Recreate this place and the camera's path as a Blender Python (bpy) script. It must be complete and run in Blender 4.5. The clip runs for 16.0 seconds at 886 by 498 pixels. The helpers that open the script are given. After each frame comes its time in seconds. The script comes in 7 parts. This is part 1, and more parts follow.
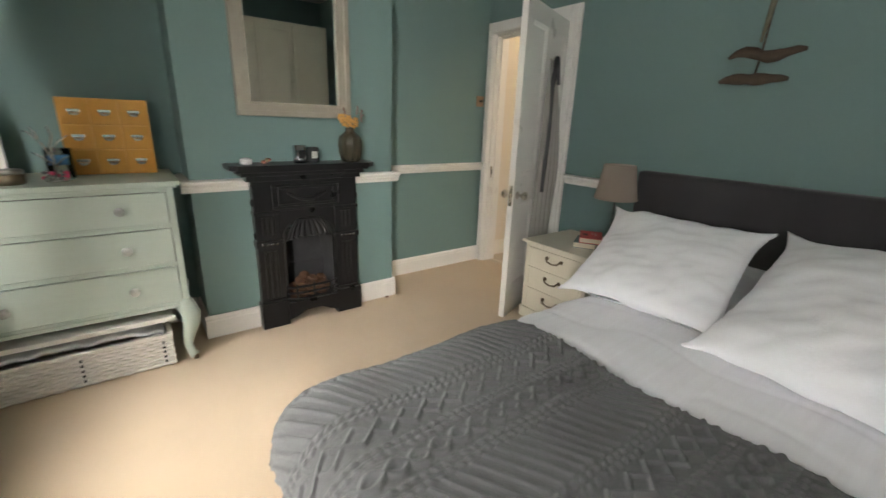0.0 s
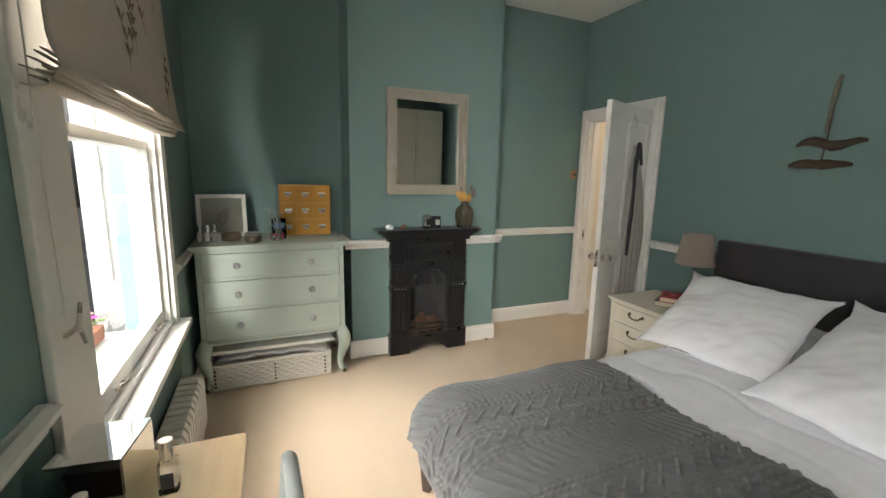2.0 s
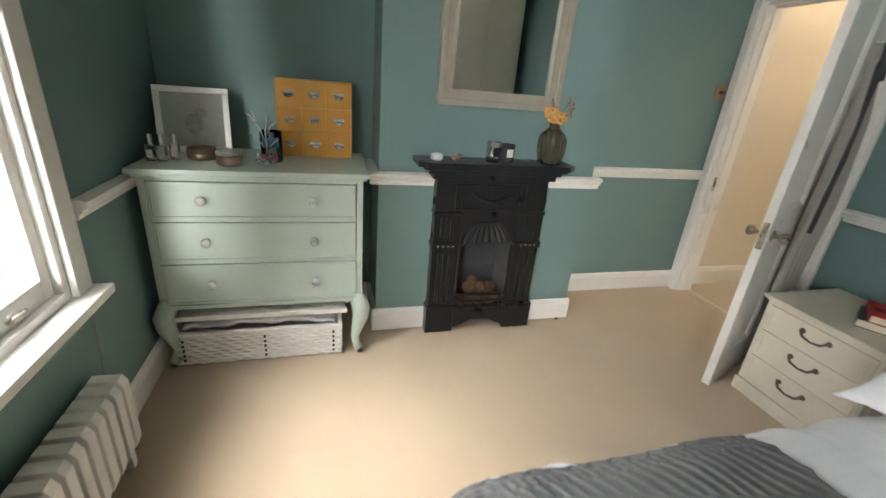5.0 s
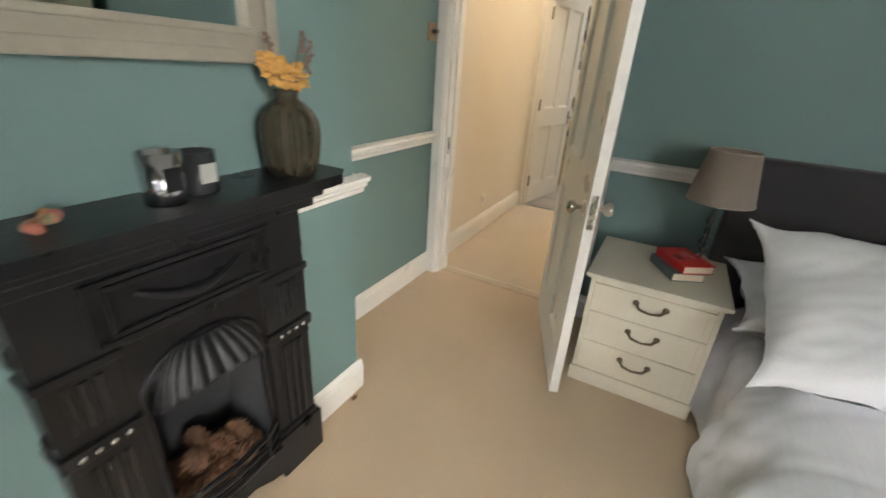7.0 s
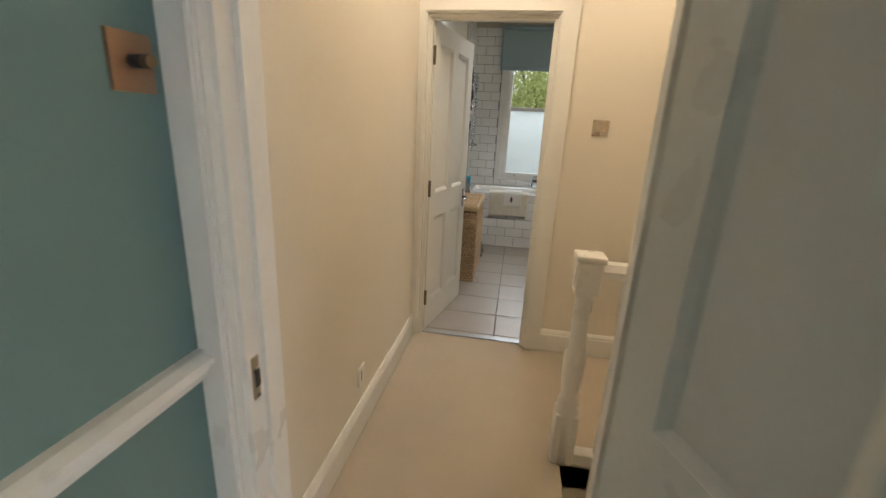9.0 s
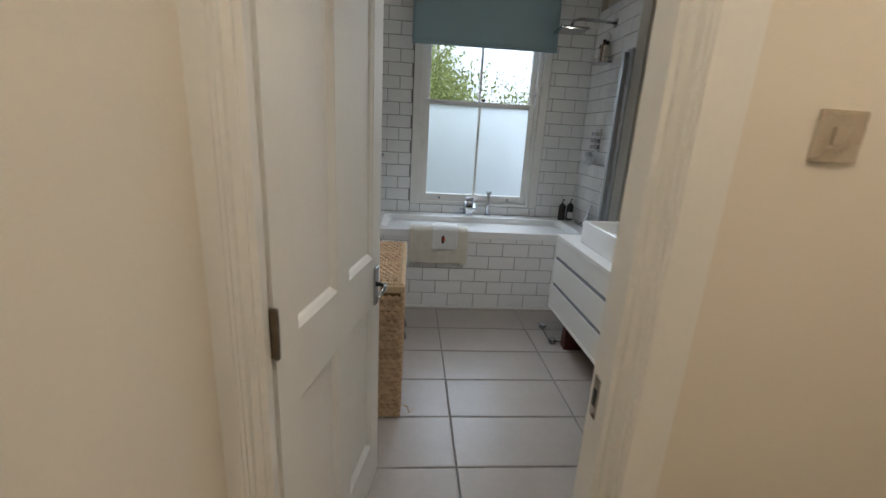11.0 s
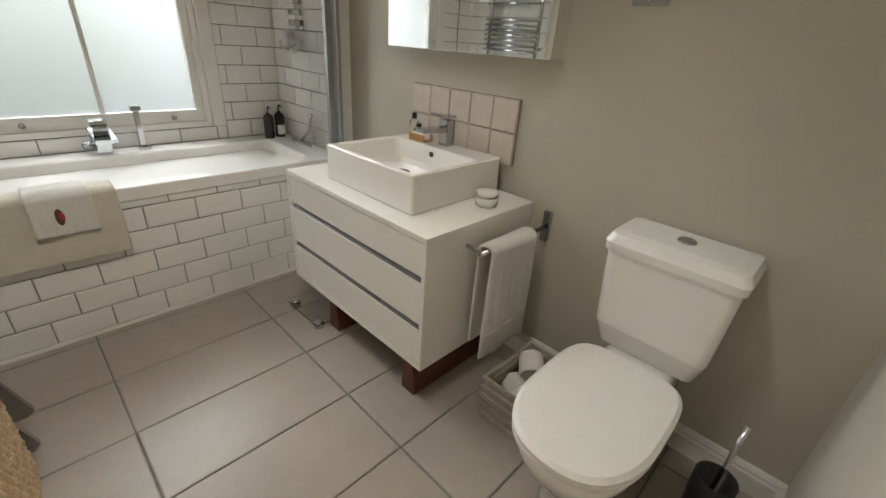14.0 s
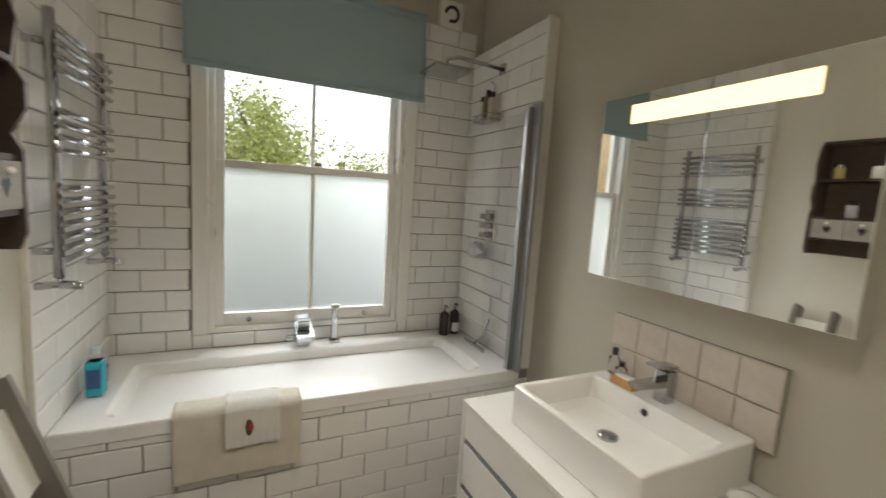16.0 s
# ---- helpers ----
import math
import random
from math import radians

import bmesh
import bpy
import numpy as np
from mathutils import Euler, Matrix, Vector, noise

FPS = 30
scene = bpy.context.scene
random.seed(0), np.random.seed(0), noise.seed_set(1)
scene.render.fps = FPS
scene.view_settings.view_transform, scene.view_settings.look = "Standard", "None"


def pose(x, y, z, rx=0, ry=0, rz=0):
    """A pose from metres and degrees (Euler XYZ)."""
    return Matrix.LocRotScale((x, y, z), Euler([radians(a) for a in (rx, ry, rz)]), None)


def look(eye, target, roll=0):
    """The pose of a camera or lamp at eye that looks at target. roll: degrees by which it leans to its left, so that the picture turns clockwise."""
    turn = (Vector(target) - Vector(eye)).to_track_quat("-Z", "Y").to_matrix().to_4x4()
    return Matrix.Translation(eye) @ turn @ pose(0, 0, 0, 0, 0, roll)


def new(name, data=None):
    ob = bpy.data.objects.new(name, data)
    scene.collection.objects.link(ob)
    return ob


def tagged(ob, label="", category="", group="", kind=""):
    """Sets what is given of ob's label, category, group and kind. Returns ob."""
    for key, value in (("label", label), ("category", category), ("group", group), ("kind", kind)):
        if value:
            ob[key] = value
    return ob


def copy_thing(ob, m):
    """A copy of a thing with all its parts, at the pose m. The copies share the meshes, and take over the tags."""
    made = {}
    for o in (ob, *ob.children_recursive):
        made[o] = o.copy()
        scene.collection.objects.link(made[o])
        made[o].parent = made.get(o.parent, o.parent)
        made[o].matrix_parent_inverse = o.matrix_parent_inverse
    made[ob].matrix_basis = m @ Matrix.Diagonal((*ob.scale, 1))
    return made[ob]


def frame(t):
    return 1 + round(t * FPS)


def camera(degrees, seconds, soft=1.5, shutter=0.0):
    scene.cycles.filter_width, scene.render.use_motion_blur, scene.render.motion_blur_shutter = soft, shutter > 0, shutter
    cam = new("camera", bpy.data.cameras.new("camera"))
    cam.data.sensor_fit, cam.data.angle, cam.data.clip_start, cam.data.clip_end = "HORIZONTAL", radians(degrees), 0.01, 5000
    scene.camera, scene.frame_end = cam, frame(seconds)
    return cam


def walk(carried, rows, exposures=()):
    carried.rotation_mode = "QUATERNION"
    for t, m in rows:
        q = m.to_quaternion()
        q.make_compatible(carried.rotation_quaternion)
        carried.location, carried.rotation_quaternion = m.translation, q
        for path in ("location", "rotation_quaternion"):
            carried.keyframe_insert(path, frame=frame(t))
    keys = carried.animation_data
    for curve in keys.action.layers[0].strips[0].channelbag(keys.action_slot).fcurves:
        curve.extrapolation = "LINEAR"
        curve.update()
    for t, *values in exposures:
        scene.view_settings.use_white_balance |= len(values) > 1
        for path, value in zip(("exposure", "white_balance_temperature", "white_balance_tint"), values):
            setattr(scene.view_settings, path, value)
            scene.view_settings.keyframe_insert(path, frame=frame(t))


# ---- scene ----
cam = camera(93.4, 16.0, shutter=0.3)
PATH = [
    (0, (0.654, 0.022, 1.29), (1.803, 1.55, 0.706), 2.0),
    (0.5, (0.545, -0.128, 1.299), (1.431, 1.582, 0.757), 2.9),
    (1, (0.463, -0.318, 1.34), (1.202, 1.479, 0.865), 2.9),
    (1.5, (0.386, -0.433, 1.407), (1.123, 1.384, 1.012), 1.8),
    (2, (0.313, -0.479, 1.438), (1.091, 1.33, 1.089), 1.3),
    (2.5, (0.284, -0.481, 1.438), (1.113, 1.304, 1.087), 1.3),
    (3, (0.289, -0.474, 1.424), (1.147, 1.283, 1.006), 1.7),
    (3.2, (0.303, -0.448, 1.411), (1.168, 1.297, 0.955), 2.0),
    (5.3, (0.695, 0.732, 1.383), (1.19, 2.516, 0.626), 5.3),
    (5.5, (0.707, 0.879, 1.369), (1.205, 2.661, 0.612), 5.5),
    (6, (0.654, 1.253, 1.346), (1.435, 2.917, 0.557), 4.8),
    (6.5, (0.754, 1.51, 1.324), (2.025, 2.81, 0.49), 3.5),
    (7, (1.029, 1.692, 1.312), (2.656, 2.528, 0.504), 4.0),
    (7.5, (1.374, 1.864, 1.341), (3.173, 2.38, 0.636), 4.1),
    (8, (1.776, 2.015, 1.354), (3.635, 2.436, 0.75), 4.3),
    (8.5, (2.2, 2.162, 1.376), (4.067, 2.586, 0.796), 4.3),
    (9, (2.626, 2.38, 1.398), (4.52, 2.687, 0.834), 2.9),
    (9.2, (2.803, 2.448, 1.396), (4.711, 2.701, 0.851), 2.8),
    (11.3, (4.761, 2.691, 1.399), (6.668, 2.442, 0.849), 3.1),
    (11.5, (4.919, 2.708, 1.397), (6.815, 2.399, 0.839), 3.0),
    (12, (5.282, 2.656, 1.394), (7.139, 2.184, 0.819), 3.5),
    (12.5, (5.484, 2.562, 1.406), (7.149, 1.66, 0.763), 3.3),
    (13, (5.541, 2.469, 1.378), (6.908, 1.233, 0.602), 3.5),
    (13.5, (5.554, 2.446, 1.332), (6.775, 1.142, 0.433), 3.9),
    (14, (5.561, 2.453, 1.312), (6.779, 1.14, 0.422), 4.3),
    (14.5, (5.58, 2.433, 1.394), (6.873, 1.07, 0.709), 4.3),
    (15, (5.654, 2.419, 1.491), (7.055, 1.06, 1.057), 3.5),
    (15.5, (5.79, 2.393, 1.542), (7.353, 1.177, 1.263), 2.7),
    (16, (5.944, 2.42, 1.55), (7.735, 1.562, 1.311), 3.7),
]
walk(cam, [(t, look(eye, target, roll)) for t, eye, target, roll in PATH],
     exposures=[(0, 0.05, 6600, 10), (3.0, 0.0, 6500, 10), (5.3, 0.28, 6300, 10), (6.0, 0.4, 6300, 10), (7.0, 0.32, 6500, 10), (8.0, 0.42, 6700, 10), (8.6, 0.1, 6300, 10), (9.0, -0.1, 6200, 10),
                (11.3, -0.3, 5500, 10), (12.0, -0.1, 5900, 10), (12.5, 0.0, 6200, 10), (13.5, 0.15, 6500, 10), (14.5, 0.1, 6600, 10), (15.5, -0.1, 6600, 10), (16, 0.1, 6700, 10)])

# ---- world and lights ----
world = bpy.data.worlds.new("sky")
scene.world = world
world.use_nodes = True
wn = world.node_tree.nodes
sky = wn.new("ShaderNodeTexSky")
sky.sky_type = "NISHITA"
sky.sun_disc = False
sky.sun_elevation, sky.sun_rotation = radians(42), radians(250)
sky.air_density, sky.dust_density = 1.0, 4.0
cloud = wn.new("ShaderNodeHueSaturation")
cloud.inputs["Saturation"].default_value = 0.22     # overcast
world.node_tree.links.new(sky.outputs[0], cloud.inputs["Color"])
world.node_tree.links.new(cloud.outputs[0], wn["Background"].inputs[0])
wn["Background"].inputs[1].default_value = 0.10


def lamp(name, kind, m, energy, colour, size=0.1, size_y=None):
    data = bpy.data.lights.new(name, kind)
    data.energy, data.color = energy, colour
    if kind == "AREA":
        data.shape, data.size, data.size_y = "RECTANGLE", size, size_y or size
    elif kind == "SUN":
        data.angle = size
    else:
        data.shadow_soft_size = size
    ob = new(name, data)
    ob.matrix_basis = m
    return ob


lamp("sun", "SUN", look((-6, -4, 8), (0, 0, 0)), 1.1, (1.0, 0.96, 0.9), radians(25))
lamp("sky_light_bedroom", "AREA", look((-1.94, 1.5, 3.2), (0.6, 1.3, 0.45)), 740, (1.0, 0.98, 0.95), 3.6, 2.5)
lamp("sky_light_bay", "AREA", look((-0.72, -1.35, 1.6), (0.75, 2.4, 0.7)), 58, (1.0, 0.98, 0.95), 1.1, 1.2)
lamp("sky_light_street", "AREA", look((-1.27, -3.5, 2.4), (0.6, 2.6, 1.1)), 740, (1.0, 0.97, 0.92), 2.0, 1.6)
lamp("sky_light_bathroom", "AREA", look((9.9, 2.0, 3.3), (7.0, 2.05, 0.9)), 104, (0.94, 0.98, 1.0), 2.6, 1.8)
# landing lamps out of view, assumed from the warm light there
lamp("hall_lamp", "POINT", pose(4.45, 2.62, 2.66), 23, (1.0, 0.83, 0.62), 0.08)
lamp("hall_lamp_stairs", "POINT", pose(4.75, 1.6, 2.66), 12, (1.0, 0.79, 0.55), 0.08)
lamp("mirror_lamp", "AREA", look((6.83, 1.13, 1.91), (6.83, 3.0, 1.75)), 5, (1.0, 0.86, 0.62), 0.56, 0.05)
# unseen spot added as fill for the bathroom floor and walls
spot = lamp("bathroom_fill", "SPOT", look((6.3, 2.4, 2.84), (6.3, 2.5, 0)), 58, (1.0, 0.98, 0.94), 0.2)
spot.data.spot_size, spot.data.spot_blend = radians(112), 0.7


# ---- materials ----
def surface(name, col, rough=0.6, metal=0.0, var=0.10, scale=2.5, fine=90.0, bump=0.15, dist=0.002, rnd=0.0,
            stretch=(1, 1, 1), stain=None, transmission=0.0, coat=0.0, sheen=0.0, rvar=0.08, uv=False, spec=0.5):
    """Principled surface with broad tone variation, fine grain and relief."""
    m = bpy.data.materials.new(name)
    m.use_nodes = True
    n, lk = m.node_tree.nodes, m.node_tree.links
    b = n["Principled BSDF"]
    tc = n.new("ShaderNodeTexCoord")
    mp = n.new("ShaderNodeMapping")
    mp.inputs["Scale"].default_value = stretch
    lk.new(tc.outputs["UV" if uv else "Object"], mp.inputs[0])
    big, small = n.new("ShaderNodeTexNoise"), n.new("ShaderNodeTexNoise")
    big.inputs["Scale"].default_value, big.inputs["Detail"].default_value = scale, 4
    small.inputs["Scale"].default_value, small.inputs["Detail"].default_value = fine, 3
    lk.new(mp.outputs[0], big.inputs[0])
    lk.new(mp.outputs[0], small.inputs[0])
    mix = n.new("ShaderNodeMix")
    mix.data_type = "RGBA"
    dark = stain or tuple(c * (1 - var) for c in col)
    mix.inputs["A"].default_value = (*dark, 1)
    mix.inputs["B"].default_value = (*[min(1, c * (1 + var)) for c in col], 1)
    lk.new(big.outputs[0], mix.inputs["Factor"])
    hsv = n.new("ShaderNodeHueSaturation")
    lk.new(mix.outputs["Result"], hsv.inputs["Color"])
    ma = n.new("ShaderNodeMath")
    ma.operation = "MULTIPLY_ADD"
    ma.inputs[1].default_value, ma.inputs[2].default_value = var * 1.2, 1 - var * 0.6
    lk.new(small.outputs[0], ma.inputs[0])
    if rnd:
        oi = n.new("ShaderNodeObjectInfo")
        mb = n.new("ShaderNodeMath")
        mb.operation = "MULTIPLY_ADD"
        mb.inputs[1].default_value = rnd
        lk.new(oi.outputs["Random"], mb.inputs[0])
        lk.new(ma.outputs[0], mb.inputs[2])
        ma = mb
    lk.new(ma.outputs[0], hsv.inputs["Value"])
    lk.new(hsv.outputs[0], b.inputs["Base Color"])
    rr = n.new("ShaderNodeMapRange")
    rr.inputs[3].default_value, rr.inputs[4].default_value = max(0.02, rough - rvar), min(1, rough + rvar)
    lk.new(big.outputs[0], rr.inputs[0])
    lk.new(rr.outputs[0], b.inputs["Roughness"])
    b.inputs["Metallic"].default_value = metal
    b.inputs["Transmission Weight"].default_value = transmission
    b.inputs["Coat Weight"].default_value = coat
    b.inputs["Sheen Weight"].default_value = sheen
    b.inputs["Specular IOR Level"].default_value = spec
    if bump:
        bp = n.new("ShaderNodeBump")
        bp.inputs["Strength"].default_value, bp.inputs["Distance"].default_value = bump, dist
        lk.new(small.outputs[0], bp.inputs["Height"])
        lk.new(bp.outputs[0], b.inputs["Normal"])
    return m


def glass(name, col=(1, 1, 1), rough=0.0, ior=1.45):
    m = bpy.data.materials.new(name)
    m.use_nodes = True
    b = m.node_tree.nodes["Principled BSDF"]
    b.inputs["Base Color"].default_value = (*col, 1)
    b.inputs["Roughness"].default_value, b.inputs["Transmission Weight"].default_value, b.inputs["IOR"].default_value = rough, 1, ior
    return m


def glow(name, col, strength):
    m = bpy.data.materials.new(name)
    m.use_nodes = True
    b = m.node_tree.nodes["Principled BSDF"]
    b.inputs["Base Color"].default_value = (*col, 1)
    b.inputs["Emission Color"].default_value, b.inputs["Emission Strength"].default_value = (*col, 1), strength
    return m


TEAL = surface("teal wall paint", (0.148, 0.228, 0.217), 0.75, var=0.05, scale=1.2, fine=160, bump=0.08, dist=0.001)
CREAM_WALL = surface("warm white wall paint", (0.72, 0.66, 0.56), 0.7, var=0.04, scale=1.5, fine=140, bump=0.08, dist=0.001)
TAUPE = surface("stone grey bathroom paint", (0.50, 0.465, 0.385), 0.5, var=0.04, scale=1.5, fine=140, bump=0.08, dist=0.001)
IVORY = surface("ivory bathroom paint", (0.70, 0.67, 0.60), 0.5, var=0.04, bump=0.08)
CEIL = surface("ceiling paint", (0.80, 0.79, 0.76), 0.8, var=0.03, bump=0.06, dist=0.001)
WHITE = surface("white gloss paint", (0.78, 0.76, 0.72), 0.3, var=0.05, scale=5, fine=50, bump=0.06, dist=0.001)
WHITE2 = surface("white eggshell paint", (0.76, 0.74, 0.69), 0.42, var=0.05, scale=5, fine=60, bump=0.06, dist=0.001)
CARPET = surface("beige carpet", (0.56, 0.43, 0.29), 0.95, var=0.12, scale=3, fine=420, bump=0.9, dist=0.006, sheen=0.3, spec=0.1)
HALLCARPET = surface("oatmeal hall carpet", (0.54, 0.45, 0.33), 0.95, var=0.12, scale=3, fine=420, bump=0.9, dist=0.006, sheen=0.3, spec=0.1)
FTILE = surface("grey porcelain floor tile", (0.335, 0.295, 0.255), 0.30, var=0.09, scale=5, fine=45, bump=0.25, dist=0.002, rnd=0.04, rvar=0.06)
GROUT = surface("grey grout", (0.17, 0.16, 0.15), 0.9, var=0.15, fine=200)
GROUT2 = surface("pale grey tile grout", (0.24, 0.235, 0.225), 0.9, var=0.15, fine=200)
MTILE = surface("white glazed metro tile", (0.80, 0.79, 0.77), 0.10, var=0.03, scale=4, fine=14, bump=0.12, dist=0.003, rnd=0.04, rvar=0.05)
IRON = surface("black cast iron", (0.009, 0.009, 0.010), 0.30, spec=0.35, metal=0.0, var=0.3, scale=9, fine=130, bump=0.4, dist=0.002)
SOOT = surface("sooty iron", (0.045, 0.045, 0.047), 0.85, var=0.4, scale=12, fine=60, bump=0.6, dist=0.003)
CHESTP = surface("sage painted wood", (0.43, 0.49, 0.43), 0.45, var=0.05, scale=6, fine=70, bump=0.1, dist=0.001, stretch=(1, 6, 6))
CREAMP = surface("cream painted wood", (0.66, 0.61, 0.50), 0.42, var=0.05, scale=6, fine=70, bump=0.1, dist=0.001)
ORANGE = surface("ochre painted drawers", (0.62, 0.30, 0.045), 0.5, var=0.08, scale=6, fine=80, bump=0.1, dist=0.001)
CHROME = surface("chrome", (0.52, 0.53, 0.55), 0.10, metal=1, var=0.02, bump=0, rvar=0.04)
BRASSD = surface("aged bronze", (0.17, 0.13, 0.09), 0.38, metal=0.9, var=0.25, scale=20, fine=120)
NICKEL = surface("brushed nickel", (0.55, 0.50, 0.43), 0.28, metal=1, var=0.08, scale=15, fine=120)
MIRROR = surface("mirror silver", (0.90, 0.92, 0.91), 0.015, metal=1, var=0.0, bump=0, rvar=0.0)
FRAMEW = surface("limed wood mirror frame", (0.29, 0.265, 0.215), 0.6, var=0.18, scale=4, fine=45, bump=0.3, stretch=(4, 4, 4))
HEADB = surface("charcoal woven upholstery", (0.036, 0.033, 0.036), 0.95, var=0.35, scale=6, fine=380, bump=0.9, dist=0.003, sheen=0.2)
BEDBASE = surface("mauve grey upholstery", (0.16, 0.14, 0.145), 0.95, var=0.15, fine=300, bump=0.6)
COTTON = surface("white cotton", (0.82, 0.82, 0.85), 0.85, var=0.03, scale=6, fine=60, bump=0.25, dist=0.003, sheen=0.2)
KNIT = surface("charcoal cable knit wool", (0.070, 0.071, 0.071), 0.95, var=0.25, scale=10, fine=420, bump=1.0, dist=0.004, sheen=0.3)
SHADE = surface("pleated beige lampshade", (0.44, 0.37, 0.31), 0.85, var=0.06, fine=250, bump=0.3)
CLEAR = glass("clear glass", (1, 1, 1), 0.0, 1.25)
DGLASS = surface("smoky ribbed glass", (0.05, 0.044, 0.028), 0.15, var=0.5, scale=25, fine=60, bump=0.1, transmission=0.2)
PANE = glass("window pane", (1, 1, 1), 0.0, 1.05)
FROST = glass("frosted window pane", (0.88, 0.92, 0.92), 0.75, 1.3)
CUTGLASS = surface("cut glass knob", (0.70, 0.70, 0.67), 0.12, var=0.25, scale=60, fine=90, transmission=0.5, bump=0.3)
BLACK = surface("black lacquer", (0.012, 0.012, 0.013), 0.3, var=0.2)
SEAGRASS = surface("woven seagrass", (0.47, 0.335, 0.205), 0.85, var=0.42, scale=38, fine=170, bump=0.8, dist=0.003, rnd=0.22)
CANE = surface("flat wrapped cane", (0.52, 0.38, 0.22), 0.7, var=0.25, scale=22, fine=120, bump=0.5, stretch=(1, 1, 6))
WEAVESHADE = surface("shade brown behind seagrass strands", (0.15, 0.095, 0.05), 0.95, var=0.3, scale=30)
WICKER = surface("white painted wicker", (0.80, 0.77, 0.72), 0.6, var=0.06, scale=30, fine=150, bump=0.4)
CERAMIC = surface("white glazed ceramic", (0.82, 0.805, 0.77), 0.08, var=0.015, bump=0, rvar=0.03, coat=0.3)
ACRYLIC = surface("white bath acrylic", (0.84, 0.83, 0.81), 0.12, var=0.015, bump=0, rvar=0.04)
VANITY = surface("white lacquer", (0.80, 0.785, 0.74), 0.38, var=0.02, bump=0.03, dist=0.001, rvar=0.02)
ALU = surface("satin aluminium", (0.42, 0.43, 0.44), 0.35, metal=1, var=0.05, fine=200, bump=0.1)
REDWOOD = surface("dark red stained wood", (0.10, 0.028, 0.016), 0.4, var=0.3, scale=8, fine=50, stretch=(2, 10, 10))
DARKWOOD = surface("dark brown stained wood", (0.055, 0.036, 0.026), 0.4, var=0.3, scale=8, fine=60, stretch=(3, 3, 10))
OAK = surface("pale oak veneer", (0.58, 0.43, 0.25), 0.35, var=0.13, scale=4, fine=30, stretch=(12, 1.2, 12), bump=0.15)
GREYP = surface("grey painted chair wood", (0.36, 0.39, 0.38), 0.4, var=0.06, fine=70)
GREYS = surface("taupe grey painted wood", (0.20, 0.185, 0.165), 0.5, var=0.06, fine=70)
TOWEL = surface("cream terry towel", (0.72, 0.67, 0.56), 0.95, var=0.10, scale=20, fine=300, bump=1.0, dist=0.006, sheen=0.4)
TOWELW = surface("white terry towel", (0.80, 0.78, 0.74), 0.95, var=0.06, scale=20, fine=300, bump=1.0, dist=0.006, sheen=0.4)
BLUEBLIND = surface("pale blue roller blind fabric", (0.30, 0.40, 0.44), 0.85, var=0.05, fine=260, bump=0.3)
STONETILE = surface("tumbled stone tile", (0.56, 0.49, 0.42), 0.55, var=0.12, scale=12, fine=60, bump=0.35, dist=0.002, rnd=0.08)
RED = surface("red paper cover", (0.55, 0.018, 0.02), 0.35, var=0.08)
PAPER = surface("book page edges", (0.68, 0.60, 0.46), 0.9, var=0.12, scale=4, fine=180, stretch=(1, 1, 20))
GREENBK = surface("green grey paper cover", (0.07, 0.12, 0.12), 0.4, var=0.5, scale=25)
BARK = surface("driftwood", (0.075, 0.052, 0.036), 0.85, var=0.45, scale=12, fine=70, bump=0.8, dist=0.006)
CONE = surface("pine cone", (0.14, 0.070, 0.036), 0.6, var=0.55, scale=30, fine=120)
FLOWER = surface("dried orange petals", (0.60, 0.33, 0.09), 0.85, var=0.35, scale=40)
SILVER = surface("silver", (0.72, 0.72, 0.73), 0.22, metal=1, var=0.1)
BLUE = surface("turquoise liquid", (0.02, 0.42, 0.58), 0.1, var=0.05)
RENDER = surface("white pebble dash", (0.30, 0.30, 0.295), 0.9, var=0.2, scale=5, fine=32, bump=1.0, dist=0.03)
ASPHALT = surface("asphalt", (0.065, 0.066, 0.07), 0.85, var=0.2, scale=1, fine=60)
LEAF = surface("spring leaves", (0.12, 0.17, 0.045), 0.7, var=0.45, scale=3, fine=9, rnd=0.2)
BRICK = surface("yellow stock brick", (0.36, 0.26, 0.15), 0.9, var=0.3, scale=9, fine=40)


# ---- building helpers ----
WM = {}


def thing(name, label, category, at=(0, 0, 0), rz=0, group="", kind=""):
    ob = new(name)
    ob.empty_display_size = 0.05
    ob.matrix_basis = pose(*at, 0, 0, rz)
    WM[ob] = ob.matrix_basis.copy()
    return tagged(ob, label, category, group, kind)


def part(name, bm, mat, parent, label="", smooth=False, local=False):
    """Links a bmesh as one mesh under a thing or part; its points are in world metres unless local."""
    if not local:
        bm.transform(WM[parent].inverted())
    me = bpy.data.meshes.new(name)
    bm.normal_update()
    bm.to_mesh(me)
    bm.free()
    me.materials.append(mat)
    if smooth:
        me.polygons.foreach_set("use_smooth", [True] * len(me.polygons))
    ob = new(name, me)
    ob.parent = parent
    WM[ob] = WM[parent]
    return tagged(ob, label)


def pieces(name, rows, mat, parent, bev=0.0, label="", local=False):
    """One part for each box of rows."""
    return [part(name, box(*r, bev=bev), mat, parent, label, local=local) for r in rows]


def solid(name, bm, mat, label, category="", kind="", group="", smooth=False):
    """A thing of one mesh, its origin at the middle of its foot."""
    co = np.array([v.co for v in bm.verts])
    lo, hi = co.min(0), co.max(0)
    at = Vector(((lo[0] + hi[0]) / 2, (lo[1] + hi[1]) / 2, lo[2]))
    bm.transform(Matrix.Translation(-at))
    me = bpy.data.meshes.new(name)
    bm.normal_update()
    bm.to_mesh(me)
    bm.free()
    me.materials.append(mat)
    if smooth:
        me.polygons.foreach_set("use_smooth", [True] * len(me.polygons))
    ob = new(name, me)
    ob.location = at
    WM[ob] = Matrix.Translation(at)
    return tagged(ob, label, category, group, kind)


